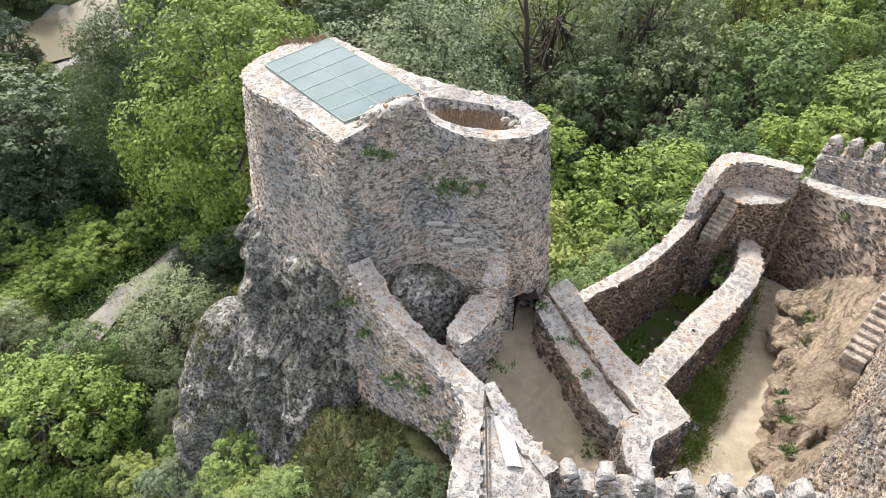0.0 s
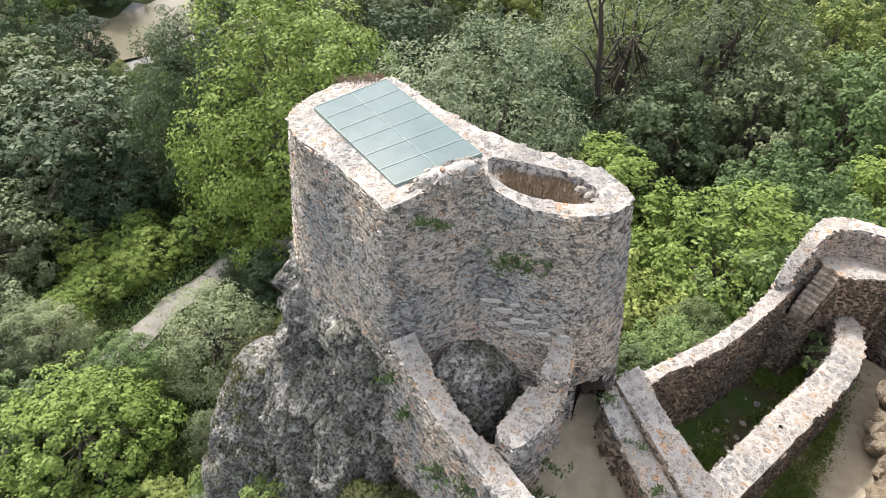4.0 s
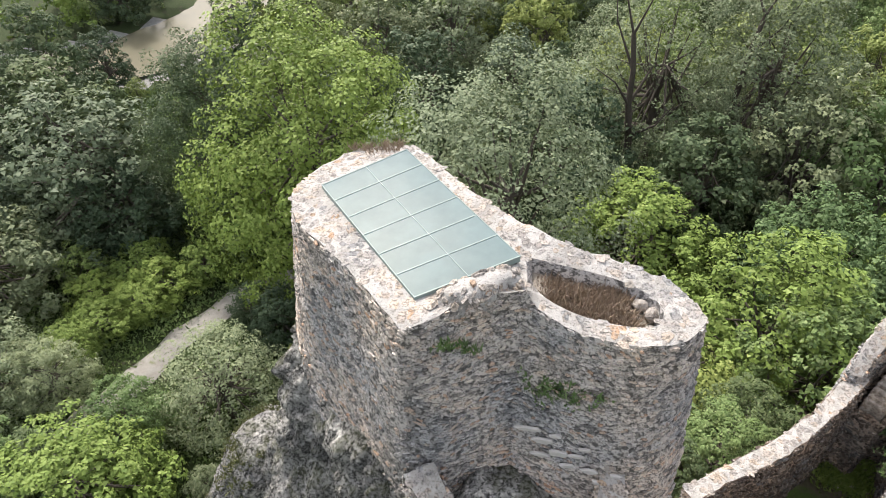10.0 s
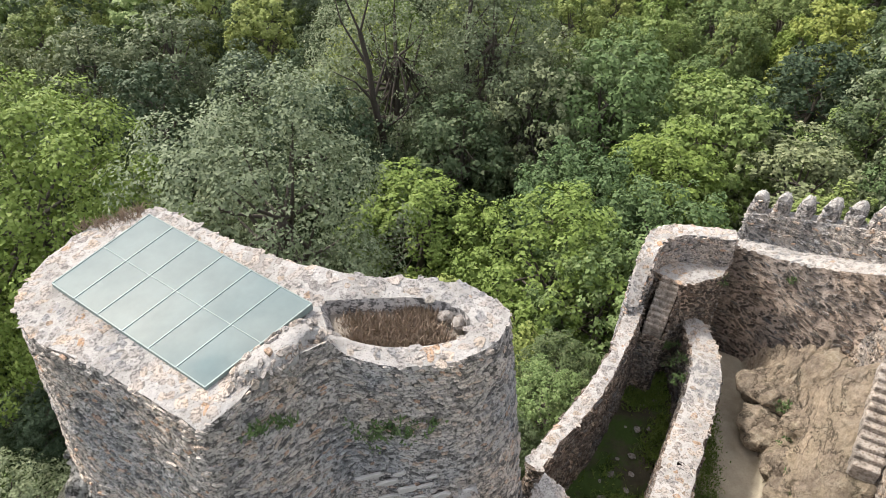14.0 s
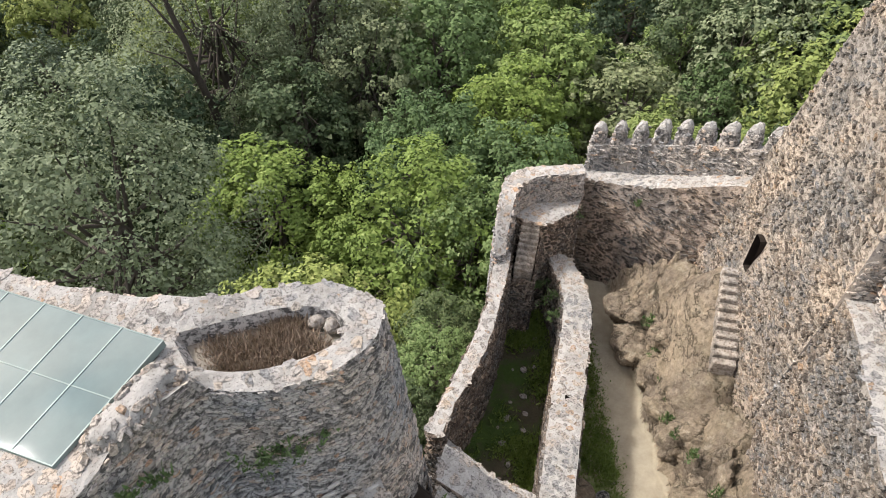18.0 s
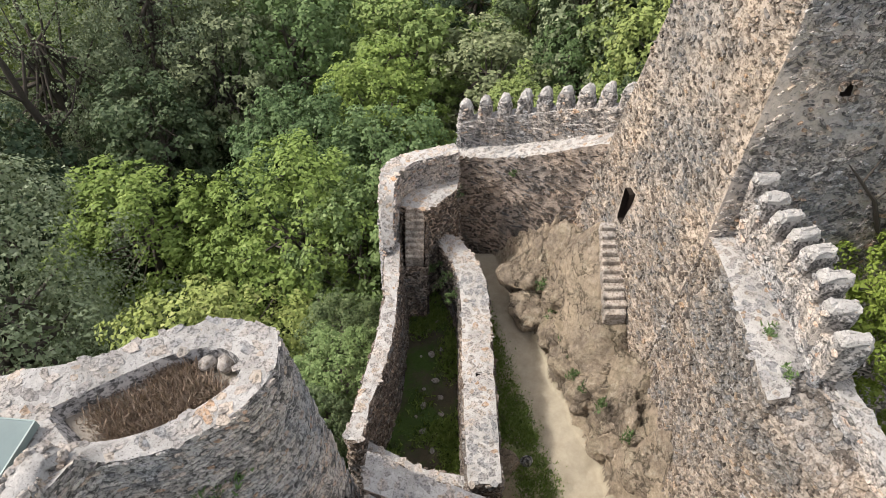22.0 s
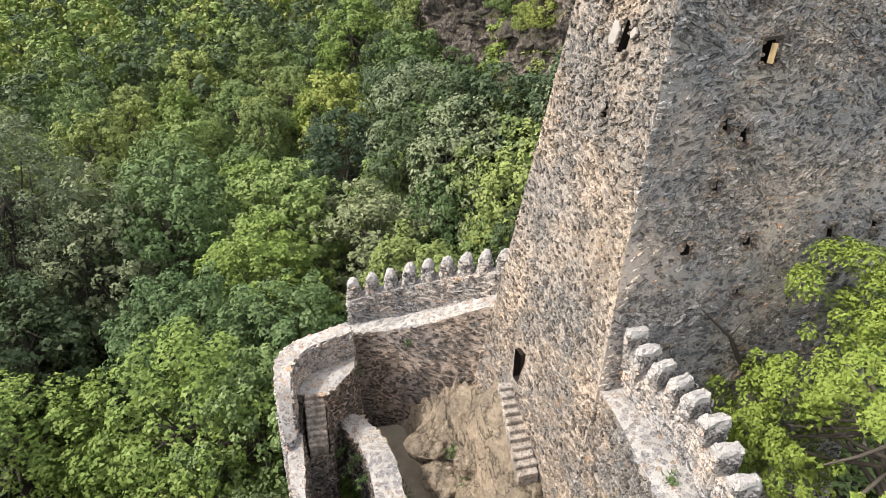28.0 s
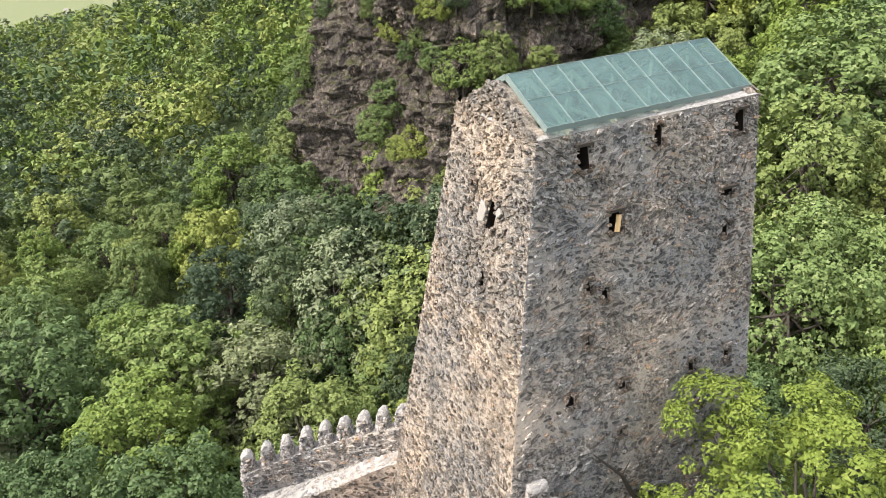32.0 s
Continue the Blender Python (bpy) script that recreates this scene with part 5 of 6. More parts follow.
stair("yard_stair", "steep worn stone steps to the tower door", (18.1, 18.45, 9.35), (15.95, 16.35, 7.15), 11, 0.85, STEP, 8, 0.35)


# ---- trees ----
def limb(verts, faces, a, b, ra, rb, sides=6):
    """Adds a tapered limb from a to b."""
    a, b = Vector(a), Vector(b)
    t = (b - a).normalized()
    s = t.orthogonal().normalized()
    u = t.cross(s)
    base = len(verts)
    for p, r in ((a, ra), (b, rb)):
        for i in range(sides):
            q = 2 * math.pi * i / sides
            verts.append(tuple(p + (s * math.cos(q) + u * math.sin(q)) * r))
    faces += [(base + i, base + (i + 1) % sides, base + sides + (i + 1) % sides, base + sides + i) for i in range(sides)]


def tri_mesh(name, verts, mat):
    """A mesh of loose triangles: three vertices after one another for each."""
    n = len(verts)
    me = bpy.data.meshes.new(name)
    me.vertices.add(n)
    me.vertices.foreach_set("co", np.asarray(verts, np.float32).ravel())
    me.loops.add(n)
    me.loops.foreach_set("vertex_index", np.arange(n, dtype=np.int32))
    me.polygons.add(n // 3)
    me.polygons.foreach_set("loop_start", np.arange(0, n, 3, dtype=np.int32))
    me.materials.append(mat)
    me.update(calc_edges=True)
    me.validate()
    return me


def tree_data(rng, nrng, lobes, leaves, leaf, squash, spread, flat=0.42, clumps=8, size=0.56, open_=0.0):
    """Trunk and crown of one tree, unit height 1, crown radius about spread: limbs to lobes, each lobe a cushion of leafy clumps with gaps between."""
    tv, tf = [], []
    p, r, path = Vector((0, 0, -0.15)), 0.03, []
    for k in range(5):
        q = p + Vector((rng.uniform(-0.03, 0.03), rng.uniform(-0.03, 0.03), 0.15))
        limb(tv, tf, p, q, r, r * 0.82)
        p, r = q, r * 0.82
        path.append((p.copy(), r))
    centres = []
    for i in range(lobes):
        k = (i + 0.5) / lobes
        a = i * 2.4 + rng.uniform(-0.4, 0.4)
        h = 1 - k * (1.15 * squash)
        rad = spread * math.sqrt(max(0.0, 1 - (1 - 1.7 * k) ** 2)) if k < 0.9 else spread * 0.75
        rad *= rng.uniform(0.68, 0.92)
        c = Vector((math.cos(a) * rad, math.sin(a) * rad, max(0.22, h - 0.12 + rng.uniform(-0.07, 0.05))))
        centres.append((c, spread * rng.uniform(0.6, 1.0) * size))
        s, sr = path[min(4, 1 + rng.randrange(1, 4))]
        mid = s.lerp(c, 0.55) + Vector((0, 0, -0.02))
        limb(tv, tf, s, mid, sr * 0.6, sr * 0.4, 5)
        limb(tv, tf, mid, c, sr * 0.4, sr * 0.12, 4)
    # clumps over each lobe, mostly on its upper and outer side
    C = np.repeat(np.array([c for c, _ in centres]), clumps, 0)
    S = np.repeat(np.array([s for _, s in centres]), clumps)
    mid = np.array((0, 0, 0.5))
    face = C - mid
    face /= np.linalg.norm(face, axis=1)[:, None] + 1e-6
    d = nrng.normal(size=(len(C), 3)) * 0.75 + face * 0.5 + np.array((0, 0, 0.4))
    d /= np.linalg.norm(d, axis=1)[:, None]
    K = C + d * (S * nrng.uniform(0.68, 1.02, len(C)))[:, None]
    R = S * nrng.uniform(0.16, 0.33, len(C))
    shell = int(leaves * 0.92)
    pick = np.concatenate([nrng.choice(len(C), shell, p=R ** 2 / (R ** 2).sum()), nrng.choice(len(C), leaves - shell)])
    e = nrng.normal(size=(leaves, 3)) + d[pick] * 0.55 + np.array((0, 0, 0.35))
    e /= np.linalg.norm(e, axis=1)[:, None]
    pos = K[pick] + e * (R[pick] * nrng.uniform(0.72, 1.06 + open_, leaves))[:, None]
    pos[shell:] = C[pick[shell:]] + nrng.normal(size=(leaves - shell, 3)) * (S[pick[shell:]] * 0.2)[:, None]
    dome = pos - mid
    dome /= np.linalg.norm(dome, axis=1)[:, None] + 1e-6
    nrm = e * 0.8 + dome * 0.5 + np.array((0, 0, 0.2)) + nrng.normal(size=(leaves, 3)) * 0.36
    nrm /= np.linalg.norm(nrm, axis=1)[:, None]
    t = np.cross(nrm, nrng.normal(size=(leaves, 3)))
    t /= np.linalg.norm(t, axis=1)[:, None]
    b = np.cross(nrm, t)
    L = (leaf * nrng.uniform(0.6, 1.35, leaves))[:, None]
    L[shell:] *= 1.7
    droop = nrm * L * nrng.uniform(-0.4, 0.1, leaves)[:, None]
    v = np.stack([pos - t * L * 0.45 - b * L * flat, pos + t * L * 0.8 + droop, pos - t * L * 0.45 + b * L * flat], 1).reshape(-1, 3)
    return (tv, tf), v


# lobes, leaf size, crown depth, crown radius, leaf width
KINDS = {"walnut": (24, 0.0190, 0.80, 0.38, 0.55), "poplar": (30, 0.0165, 0.92, 0.31, 0.46), "lime": (26, 0.0190, 0.82, 0.39, 0.55), "silver": (34, 0.0160, 0.92, 0.36, 0.46), "dark": (26, 0.0180, 0.88, 0.34, 0.52), "oak": (24, 0.0190, 0.82, 0.39, 0.55)}
TIERS = ((18000, 0.76, 18), (10000, 1.06, 15), (46000, 0.46, 24))      # leaves, leaf scale, clumps: near, far, tall
TREE_MESH = {}


def tree_mesh(kind, i, tier):
    """Trunk and crown meshes of one variant, built at first use."""
    if (kind, i, tier) not in TREE_MESH:
        q = 100 * list(KINDS).index(kind) + i
        lobes, leaf, squash, spread, flat = KINDS[kind]
        leaves, grow, clumps = TIERS[tier]
        t, c = tree_data(random.Random(q), np.random.default_rng(q), lobes + 2 * i + (10 if tier == 2 else 0), leaves, leaf * grow, squash, spread * (0.9 + 0.07 * i), flat, clumps)
        TREE_MESH[kind, i, tier] = (mesh("trunk", *t, BARK, True), tri_mesh("crown", c, LEAF[kind]))
    return TREE_MESH[kind, i, tier]


LABELS = {"lime": "fresh yellow-green round-crowned tree in the valley", "silver": "broad silvery green tree with feathery pale leaves", "walnut": "broad yellow-green walnut tree in the valley", "poplar": "tall grey-green poplar with silvery leaves", "dark": "dark green tree in the valley wood", "oak": "round-crowned green oak in the valley wood"}


def tree(kind, i, x, y, h, z=None, wide=1.0, turn=0.0, group="valley trees", bush="low leafy green bush near the gravel road"):
    z = ground_z(x, y) if z is None else z
    if h > 7:
        root = thing("tree", LABELS[kind], "tree", (x, y, z), group)
    else:
        root = thing("bush", bush, "bush", (x, y, z), group)
    root.rotation_euler, root.scale = (0, 0, turn), (h * wide, h * wide, h)
    for name, me in zip(("trunk", "crown"), tree_mesh(kind, i, 2 if h > 18 else int(math.hypot(x - 4, y - 12) > 52))):
        ob = new(name, me)
        ob.parent = root
    return root


# the trees and bushes that stand out: kind, x, y, height, width
PLACED = [("lime", -18.0, 54, 25, 1.0), ("silver", -2.2, 47, 26, 1.0), ("lime", 10.0, 54.3, 12, 1.5), ("lime", 17, 41.0, 14.5, 1.15), ("oak", 20.0, 37.2, 14, 1.0), ("poplar", -43.5, 57, 17, 1.4), ("dark", -50.5, 64, 15, 1.3),
          ("poplar", -46.6, 44.4, 13, 1.35), ("dark", -31, 62, 20, 0.9), ("poplar", -57, 60, 18, 1.2), ("dark", -39, 55, 11, 1.2), ("lime", -36.2, 43.3, 3.6, 1.8), ("lime", -34.2, 46.0, 3.4, 1.8), ("lime", -33.0, 48.6, 3.8, 1.8), ("lime", -30.2, 51.5, 3.8, 1.7), ("lime", -38.5, 46.5, 3.6, 1.8), ("oak", -26.5, 55, 4.2, 1.5), ("lime", -37.4, 40.2, 3.4, 1.7), ("lime", -36, 50.5, 4.0, 1.7), ("silver", -21.3, 36.2, 9, 1.25), ("silver", -40.1, 34.3, 8, 1.5), ("silver", -35.2, 35.6, 6.6, 1.25),
          ("lime", -26.4, 25.4, 9.6, 1.35), ("oak", -27.3, 32.5, 6.4, 1.1), ("dark", -19.5, 44.5, 6.0, 1.3), ("dark", -23.0, 46.2, 4.6, 1.2), ("oak", -41, 49.2, 5.0, 1.1), ("dark", -30.5, 27.8, 6.6, 1.2), ("oak", -34.5, 27.0, 6.0, 1.3),
          ("oak", 35.3, 65.7, 16, 1.1), ("oak", 42.8, 56.2, 16, 1.1), ("poplar", 45.7, 47.8, 14, 1.4), ("dark", 60.1, 62.3, 15, 1.1), ("lime", 33.2, 50.6, 14.5, 1.2), ("silver", 13.5, 76, 24, 1.0), ("poplar", 24, 73, 25, 1.0), ("dark", 17, 63, 15, 1.1),
          ("poplar", 27, 66, 18, 1.0), ("oak", 24.5, 51, 14, 1.0), ("oak", 28, 43.5, 14.5, 1.05), ("dark", 3.5, 66, 17, 1.1), ("walnut", 40, 38, 14, 1.1), ("oak", 33, 35.5, 13, 1.0)]
_rng = random.Random(77)
TAKEN = []
for _kind, _x, _y, _h, _w in PLACED:
    tree(_kind, _rng.randrange(3), _x, _y, _h, wide=_w, turn=_rng.uniform(0, 6.3))
    TAKEN.append((_x, _y, _h * 0.38 * _w))


def free(x, y, r, gap=0.5):
    if seg_dist(x, y, -37, 24, -33.4, 31) < 1.5 + r * 0.4 or seg_dist(x, y, -33.4, 31, -22, 52.4) < 2.6 + r * 0.9 or seg_dist(x, y, -37, 41, -28, 54) < 4.5 or seg_dist(x, y, -29, 36, -20, 46) < 3.2 or seg_dist(x, y, 8, 42, 10, 52) < 5.0 + r * 0.6 or seg_dist(x, y, 14, 52, 15, 62) < 3.0 + r * 0.5 or river_dist(x, y) < 13:
        return False
    if min(seg_dist(x, y, -4, 20, 14, 21), seg_dist(x, y, 14, 21, 24, 12)) < 8.0 + r * 0.5:
        return False
    return all((x - a) ** 2 + (y - b) ** 2 > (gap * (r + c)) ** 2 for a, b, c in TAKEN)


_near = 0
for _ in range(30000):
    _x, _y = _rng.uniform(-75, 105), _rng.uniform(-30, 120)
    if _x < -8 and _y < 17 or _x < -35 and _y < 34 or _x < -55 and _y < 49 or -8 <= _x < 26 and _y < 17 or _x >= 26 and _y < -9 or _y > 150 - _x * 0.6:
        continue
    _h = _rng.uniform(3.5, 7.0) if _x < -7 and _y < 50 else _rng.uniform(9, 16)
    _wide = _rng.uniform(0.85, 1.2)
    _r = _h * 0.37 * _wide
    if seg_dist(_x, _y, -24, 48, -62, 104) < 7:
        _h = _rng.uniform(3.0, 5.0)
    if _near < 470 and free(_x, _y, _r, 0.78 if _x > 26 and _y < 32 else 0.93):
        # beyond y = 48 mostly darker kinds: their leaf colour carries the wood's shade
        _mix = "poplar oak walnut poplar".split() if _x < -7 and _y < 50 else "dark poplar dark walnut".split() if _x < 16 and _y > 48 else "dark walnut poplar dark oak".split() if _x < 6 else "oak walnut lime oak walnut lime oak dark".split()
        tree(_rng.choice(_mix), _rng.randrange(3), _x, _y, _h, wide=_wide, turn=_rng.uniform(0, 6.3), group="valley trees" if _h > 7 else "valley bushes")
        TAKEN.append((_x, _y, _r))
        _near += 1


def woods(name, label, spots, kinds, seed, leaves, leaf):
    """Far woods: uncounted crowns of leaf clumps, one mesh for each kind of tree."""
    rg = random.Random(seed)
    nr = np.random.default_rng(seed)
    stock = [tree_data(rg, nr, 13, leaves, leaf, 0.85, 0.42, 0.55, 7, 0.55)[1] for _ in range(6)]
    parts = {}
    for x, y, h in spots:
        c, q = math.cos(x * 7.0), math.sin(x * 7.0)
        turn = np.array(((c, q, 0), (-q, c, 0), (0, 0, 1.0)))
        v = rg.choice(stock) @ turn * np.array((h * rg.uniform(0.9, 1.25), h * rg.uniform(0.9, 1.25), h))
        parts.setdefault(rg.choice(kinds), []).append(v + np.array((x, y, ground_z(x, y) - 0.1 * h)))
    for k, vs in parts.items():
        tagged(new(name, tri_mesh(name, np.concatenate(vs), LEAF[k])), label, "trees", kind="stuff")


_spots, _cell = [], {}
for _ in range(30000):
    _a, _d = _rng.uniform(-0.35, 2.3), 92 + 600 * _rng.random() ** 1.5
    if _d > 150 and _a > 1.25:
        continue
    _x, _y = _d * math.cos(_a) + 5, _d * math.sin(_a) + 10
    if -75 < _x < 105 and _y < min(115, 145 - _x * 0.6) or river_dist(_x, _y) < 18:
        continue
    if _d > 300 and (fbm(_x * 0.006, _y * 0.006, 4.0) < -0.2 or seg_dist(_x, _y, *MEADOW[0]) < 42 or seg_dist(_x, _y, *MEADOW[1]) < 16):
        continue
    _g = 7.6 + _d * 0.005
    _near_by = [p for i in (-1, 0, 1) for j in (-1, 0, 1) for p in _cell.get((int(_x // 12) + i, int(_y // 12) + j), ())]
    if all((_x - p[0]) ** 2 + (_y - p[1]) ** 2 > _g * _g for p in _near_by):
        _spots.append((_x, _y, _rng.uniform(10, 17), _d))
        _cell.setdefault((int(_x // 12), int(_y // 12)), []).append((_x, _y))
    if len(_spots) > 2300:
        break
MIXED = ["dark", "oak", "walnut", "dark", "lime", "oak", "walnut"]
woods("valley_woods", "mixed green woods on the valley floor", [p[:3] for p in _spots if p[3] < 145], MIXED, 9, 2600, 0.027)
woods("valley_woods", "mixed green woods further down the valley", [p[:3] for p in _spots if 145 <= p[3] < 240], MIXED, 11, 1000, 0.044)
woods("far_woods", "distant mixed green woods across the valley", [p[:3] for p in _spots if p[3] >= 240], MIXED, 10, 280, 0.085)


# ---- cliff beyond the great tower ----
def cliff():
    """A ragged wall of brown rock along the slope: a sheet over a line, broken into ledges and cracks."""
    line = resample([(90, 70, 0), (82, 61, 0), (74, 49, 0), (67, 37, 0), (70, 28, 0), (79, 19, 0), (92, 10, 0), (110, 2, 0)], 0.55, False)
    verts, faces, rows = [], [], 84
    for i, p in enumerate(line):
        a, b = line[max(0, i - 1)], line[min(len(line) - 1, i + 1)]
        t = (b - a)[:2] / np.linalg.norm((b - a)[:2])
        n = np.array((t[1], -t[0]))
        if n @ np.array((-1.0, -0.2)) < 0:
            n = -n
        for j in range(rows + 1):
            z = 34 * j / rows
            big = fbm(p[0] * 0.06, p[1] * 0.06, z * 0.05 + 4, 4)
            crack = abs(fbm(p[0] * 0.28, p[1] * 0.28, z * 0.10 + 2, 4))
            ledge = fbm(p[0] * 0.05, p[1] * 0.05, z * 0.55, 3)
            fine = fbm(p[0] * 0.8, p[1] * 0.8, z * 0.6, 4)
            wx, wy, wz = p[0] + 2.2 * big, p[1] - 1.6 * fine, z + 1.5 * ledge
            block = noise.voronoi(Vector((wx * 0.2, wy * 0.2, wz * 0.11)))[0][0] * -2.2 + 0.35 * noise.cell(Vector((wx * 0.6 + 0.4 * wz, wy * 0.6, wz * 0.3)))
            o = -0.16 * z + 1.5 * block + 5.0 * big - 4.0 * max(0.0, 0.22 - crack) + 1.3 * ledge + 0.5 * fine + 1.6 * fbm(p[0] * 0.16, p[1] * 0.16, z * 0.07 + 7, 5)
            verts.append((p[0] + n[0] * o, p[1] + n[1] * o, z + 0.5 * fine))
    for i in range(len(line) - 1):
        faces += [(i * (rows + 1) + j, (i + 1) * (rows + 1) + j, (i + 1) * (rows + 1) + j + 1, i * (rows + 1) + j + 1) for j in range(rows)]
    tagged(new("cliff", mesh("cliff", verts, faces, ROCK_CLIFF)), "brown and grey rock cliff above the woods", "cliff", kind="structure")
    rng = random.Random(15)
    for _ in range(70):
        x, y, z = verts[rng.randrange(len(verts))]
        if z > 7:
            tree(rng.choice(("oak", "dark", "oak", "walnut")), rng.randrange(3), x - 0.4, y, rng.uniform(2.6, 6.0), z - 0.8, 1.2, rng.uniform(0, 6.3), "cliff bushes", "scrubby green bush rooted on a cliff ledge")


cliff()
_cr = random.Random(23)
for _x, _y in ((58, 51), (62, 46), (58, 43), (59, 37), (62, 33), (60, 29), (64, 27), (68, 22), (72, 17), (78, 13), (66, 54), (70, 58), (55, 33), (63, 40)):
    tree(_cr.choice(("dark", "oak", "dark", "walnut", "silver")), _cr.randrange(3), _x, _y, _cr.uniform(15, 17.9), None, _cr.uniform(0.95, 1.2), _cr.uniform(0, 6.3), "trees below the cliff")


# ---- openings and fittings of the great tower ----
FACE_S = (Vector((0.683, 0.712, -0.16)), Vector((0.73, -0.683, 0.06)))    # into the grey face, along it
FACE_L = (Vector((0.793, -0.591, -0.149)), Vector((0.61, 0.79, 0.08)))    # into the sunlit face, along it


def cut(ob, c, into, along, up, w, h):
    """Opens a w by h hole through a wall sheet round c."""
    bm = bmesh.new()
    bm.from_mesh(ob.data)
    near = [f for f in bm.faces if (f.calc_center_median() - c).length < w + h + 0.8 and abs((f.calc_center_median() - c).dot(into)) < 0.9]
    if near:
        for axis_v, half in ((along, w / 2), (-along, w / 2), (up, h / 2), (-up, h / 2)):
            near = [f for f in bm.faces if (f.calc_center_median() - c).length < w + h + 0.8 and abs((f.calc_center_median() - c).dot(into)) < 0.9]
            geom = set(near) | {e for f in near for e in f.edges} | {v for f in near for v in f.verts}
            bmesh.ops.bisect_plane(bm, geom=list(geom), plane_co=c + axis_v * half, plane_no=axis_v)
        gone = []
        for f in bm.faces:
            q = f.calc_center_median() - c
            if abs(q.dot(along)) < w / 2 and abs(q.dot(up)) < h / 2 and abs(q.dot(into)) < 0.9:
                gone.append(f)
        bmesh.ops.delete(bm, geom=gone, context="FACES")
        bm.to_mesh(ob.data)
    bm.free()


def niche(parent, name, at, face, w, h, deep, seed, lintel=False, timber=False, white=False, proud=0.0):
    """A rough opening in a masonry face: a ragged recess, its shade painted near black, with stone jambs proud of the
    wall.
    """
    rng = random.Random(seed)
    into, along = (v.normalized() for v in face)
    up = along.cross(into).normalized()
    up = up if up.z > 0 else -up
    c = Vector(at)
    for ob in [q for q in parent.children if q.name.startswith(("wall_face", "wall_core", "wall_top"))]:
        cut(ob, c, into, along, up, w, h)
    n, v = 16, []
    for d, k in ((0.01 - proud, 1.03), (0.14, 1.0), (deep * 0.7 + 0.15, 0.9)):
        for i in range(n):
            a = 2 * math.pi * i / n
            x, y = math.cos(a), math.sin(a)
            x, y = (math.copysign(abs(t) ** 0.3, t) for t in (x, y))
            r = 1 + 0.04 * math.sin(i * 5.1 + seed)
            v.append(tuple(c + along * x * w / 2 * k * r + up * y * h / 2 * k * r + into * d))
    f = [(k * n + i, k * n + (i + 1) % n, k * n + n + (i + 1) % n, k * n + n + i) for k in range(2) for i in range(n)] + [tuple(2 * n + i for i in range(n))]
    ob = part(name, mesh(name, v, f, [HOLLOW_SHADE, HOLLOW_SHADE]), None, parent)
    for p in ob.data.polygons:
        p.material_index = int(p.index >= n)
    for i in range(16 if into.z > -0.5 and h < 1.5 else 0):
        a = 2 * math.pi * (i + rng.uniform(-0.2, 0.2)) / 16
        x, y = (math.copysign(abs(t) ** 0.4, t) for t in (math.cos(a), math.sin(a)))
        p = c + along * x * (w / 2 + 0.07) + up * y * (h / 2 + 0.06) - into * 0.07
        s = new("jamb_stone", SHAPE_MESH["warm" if white else "brown"][rng.randrange(14)])
        s.parent = parent
        s.matrix_basis = Matrix(((along.x * 0.2, -into.x * 0.07, up.x * 0.15, p.x), (along.y * 0.2, -into.y * 0.07, up.y * 0.15, p.y), (along.z * 0.2, -into.z * 0.07, up.z * 0.15, p.z), (0, 0, 0, 1)))
    if lintel:
        p = c + up * (h / 2 + 0.02) - into * 0.13
        bar(p - along * w * 0.75, p + along * w * 0.75, 0.12, 0.09, DARK_BARK, "lintel", parent)
    if timber:
        p = c - into * 0.16
        bar(p - up * h * 0.45 - along * 0.04, p + up * h * 0.3 + along * 0.08, 0.16, 0.12, TIMBER, "board", parent)
    if white:
        for sgn in (-1, 1):
            vv, ff = SHAPES[3 + sgn]
            m = np.array((along * (0.34 + 0.06 * sgn), -into * 0.06, up * (0.6 + 0.22 * sgn)))
            part("plaster_patch", (vv @ m + np.array(c + along * sgn * (w / 2 + 0.24) + up * (0.1 - 0.15 * sgn) - into * 0.09), ff), PLASTER, parent, "white lime plaster patch")


_k = Mat("pale_plaster")
PLASTER_PALE = _k.done(_k.mix(_k.noise(5.0, 8.0, 0.7), (0.36, 0.34, 0.325), (0.62, 0.60, 0.585)), 0.95, _k.noise(10.0), 0.5, 0.03)
_k = Mat("lime_plaster")
PLASTER = _k.done(_k.mix(_k.noise(4.0, 8.0), (0.30, 0.28, 0.26), (0.44, 0.415, 0.39)), 0.95, _k.noise(10.0), 0.5, 0.03)
for _i, (_p, _w, _h, _opt) in enumerate(OPENINGS):
    niche(great_tower, "opening", _p, FACE_S, _w, _h, 1.0, _i, "l" in _opt, "t" in _opt)
niche(great_tower, "opening", (19.13, 16.03, 23.16), FACE_L, 0.34, 0.95, 1.0, 40, white=True)
niche(great_tower, "opening", (18.84, 16.16, 21.04), FACE_L, 0.18, 0.55, 0.8, 41)
niche(great_tower, "opening", (19.87, 16.83, 23.92), FACE_L, 0.14, 0.2, 0.6, 42)
niche(great_tower, "doorway", (18.1, 18.01, 10.35), (Vector((0.828, -0.562, 0.0)), Vector((0.562, 0.828, 0.0))), 0.46, 1.5, 1.6, 43, proud=0.1)


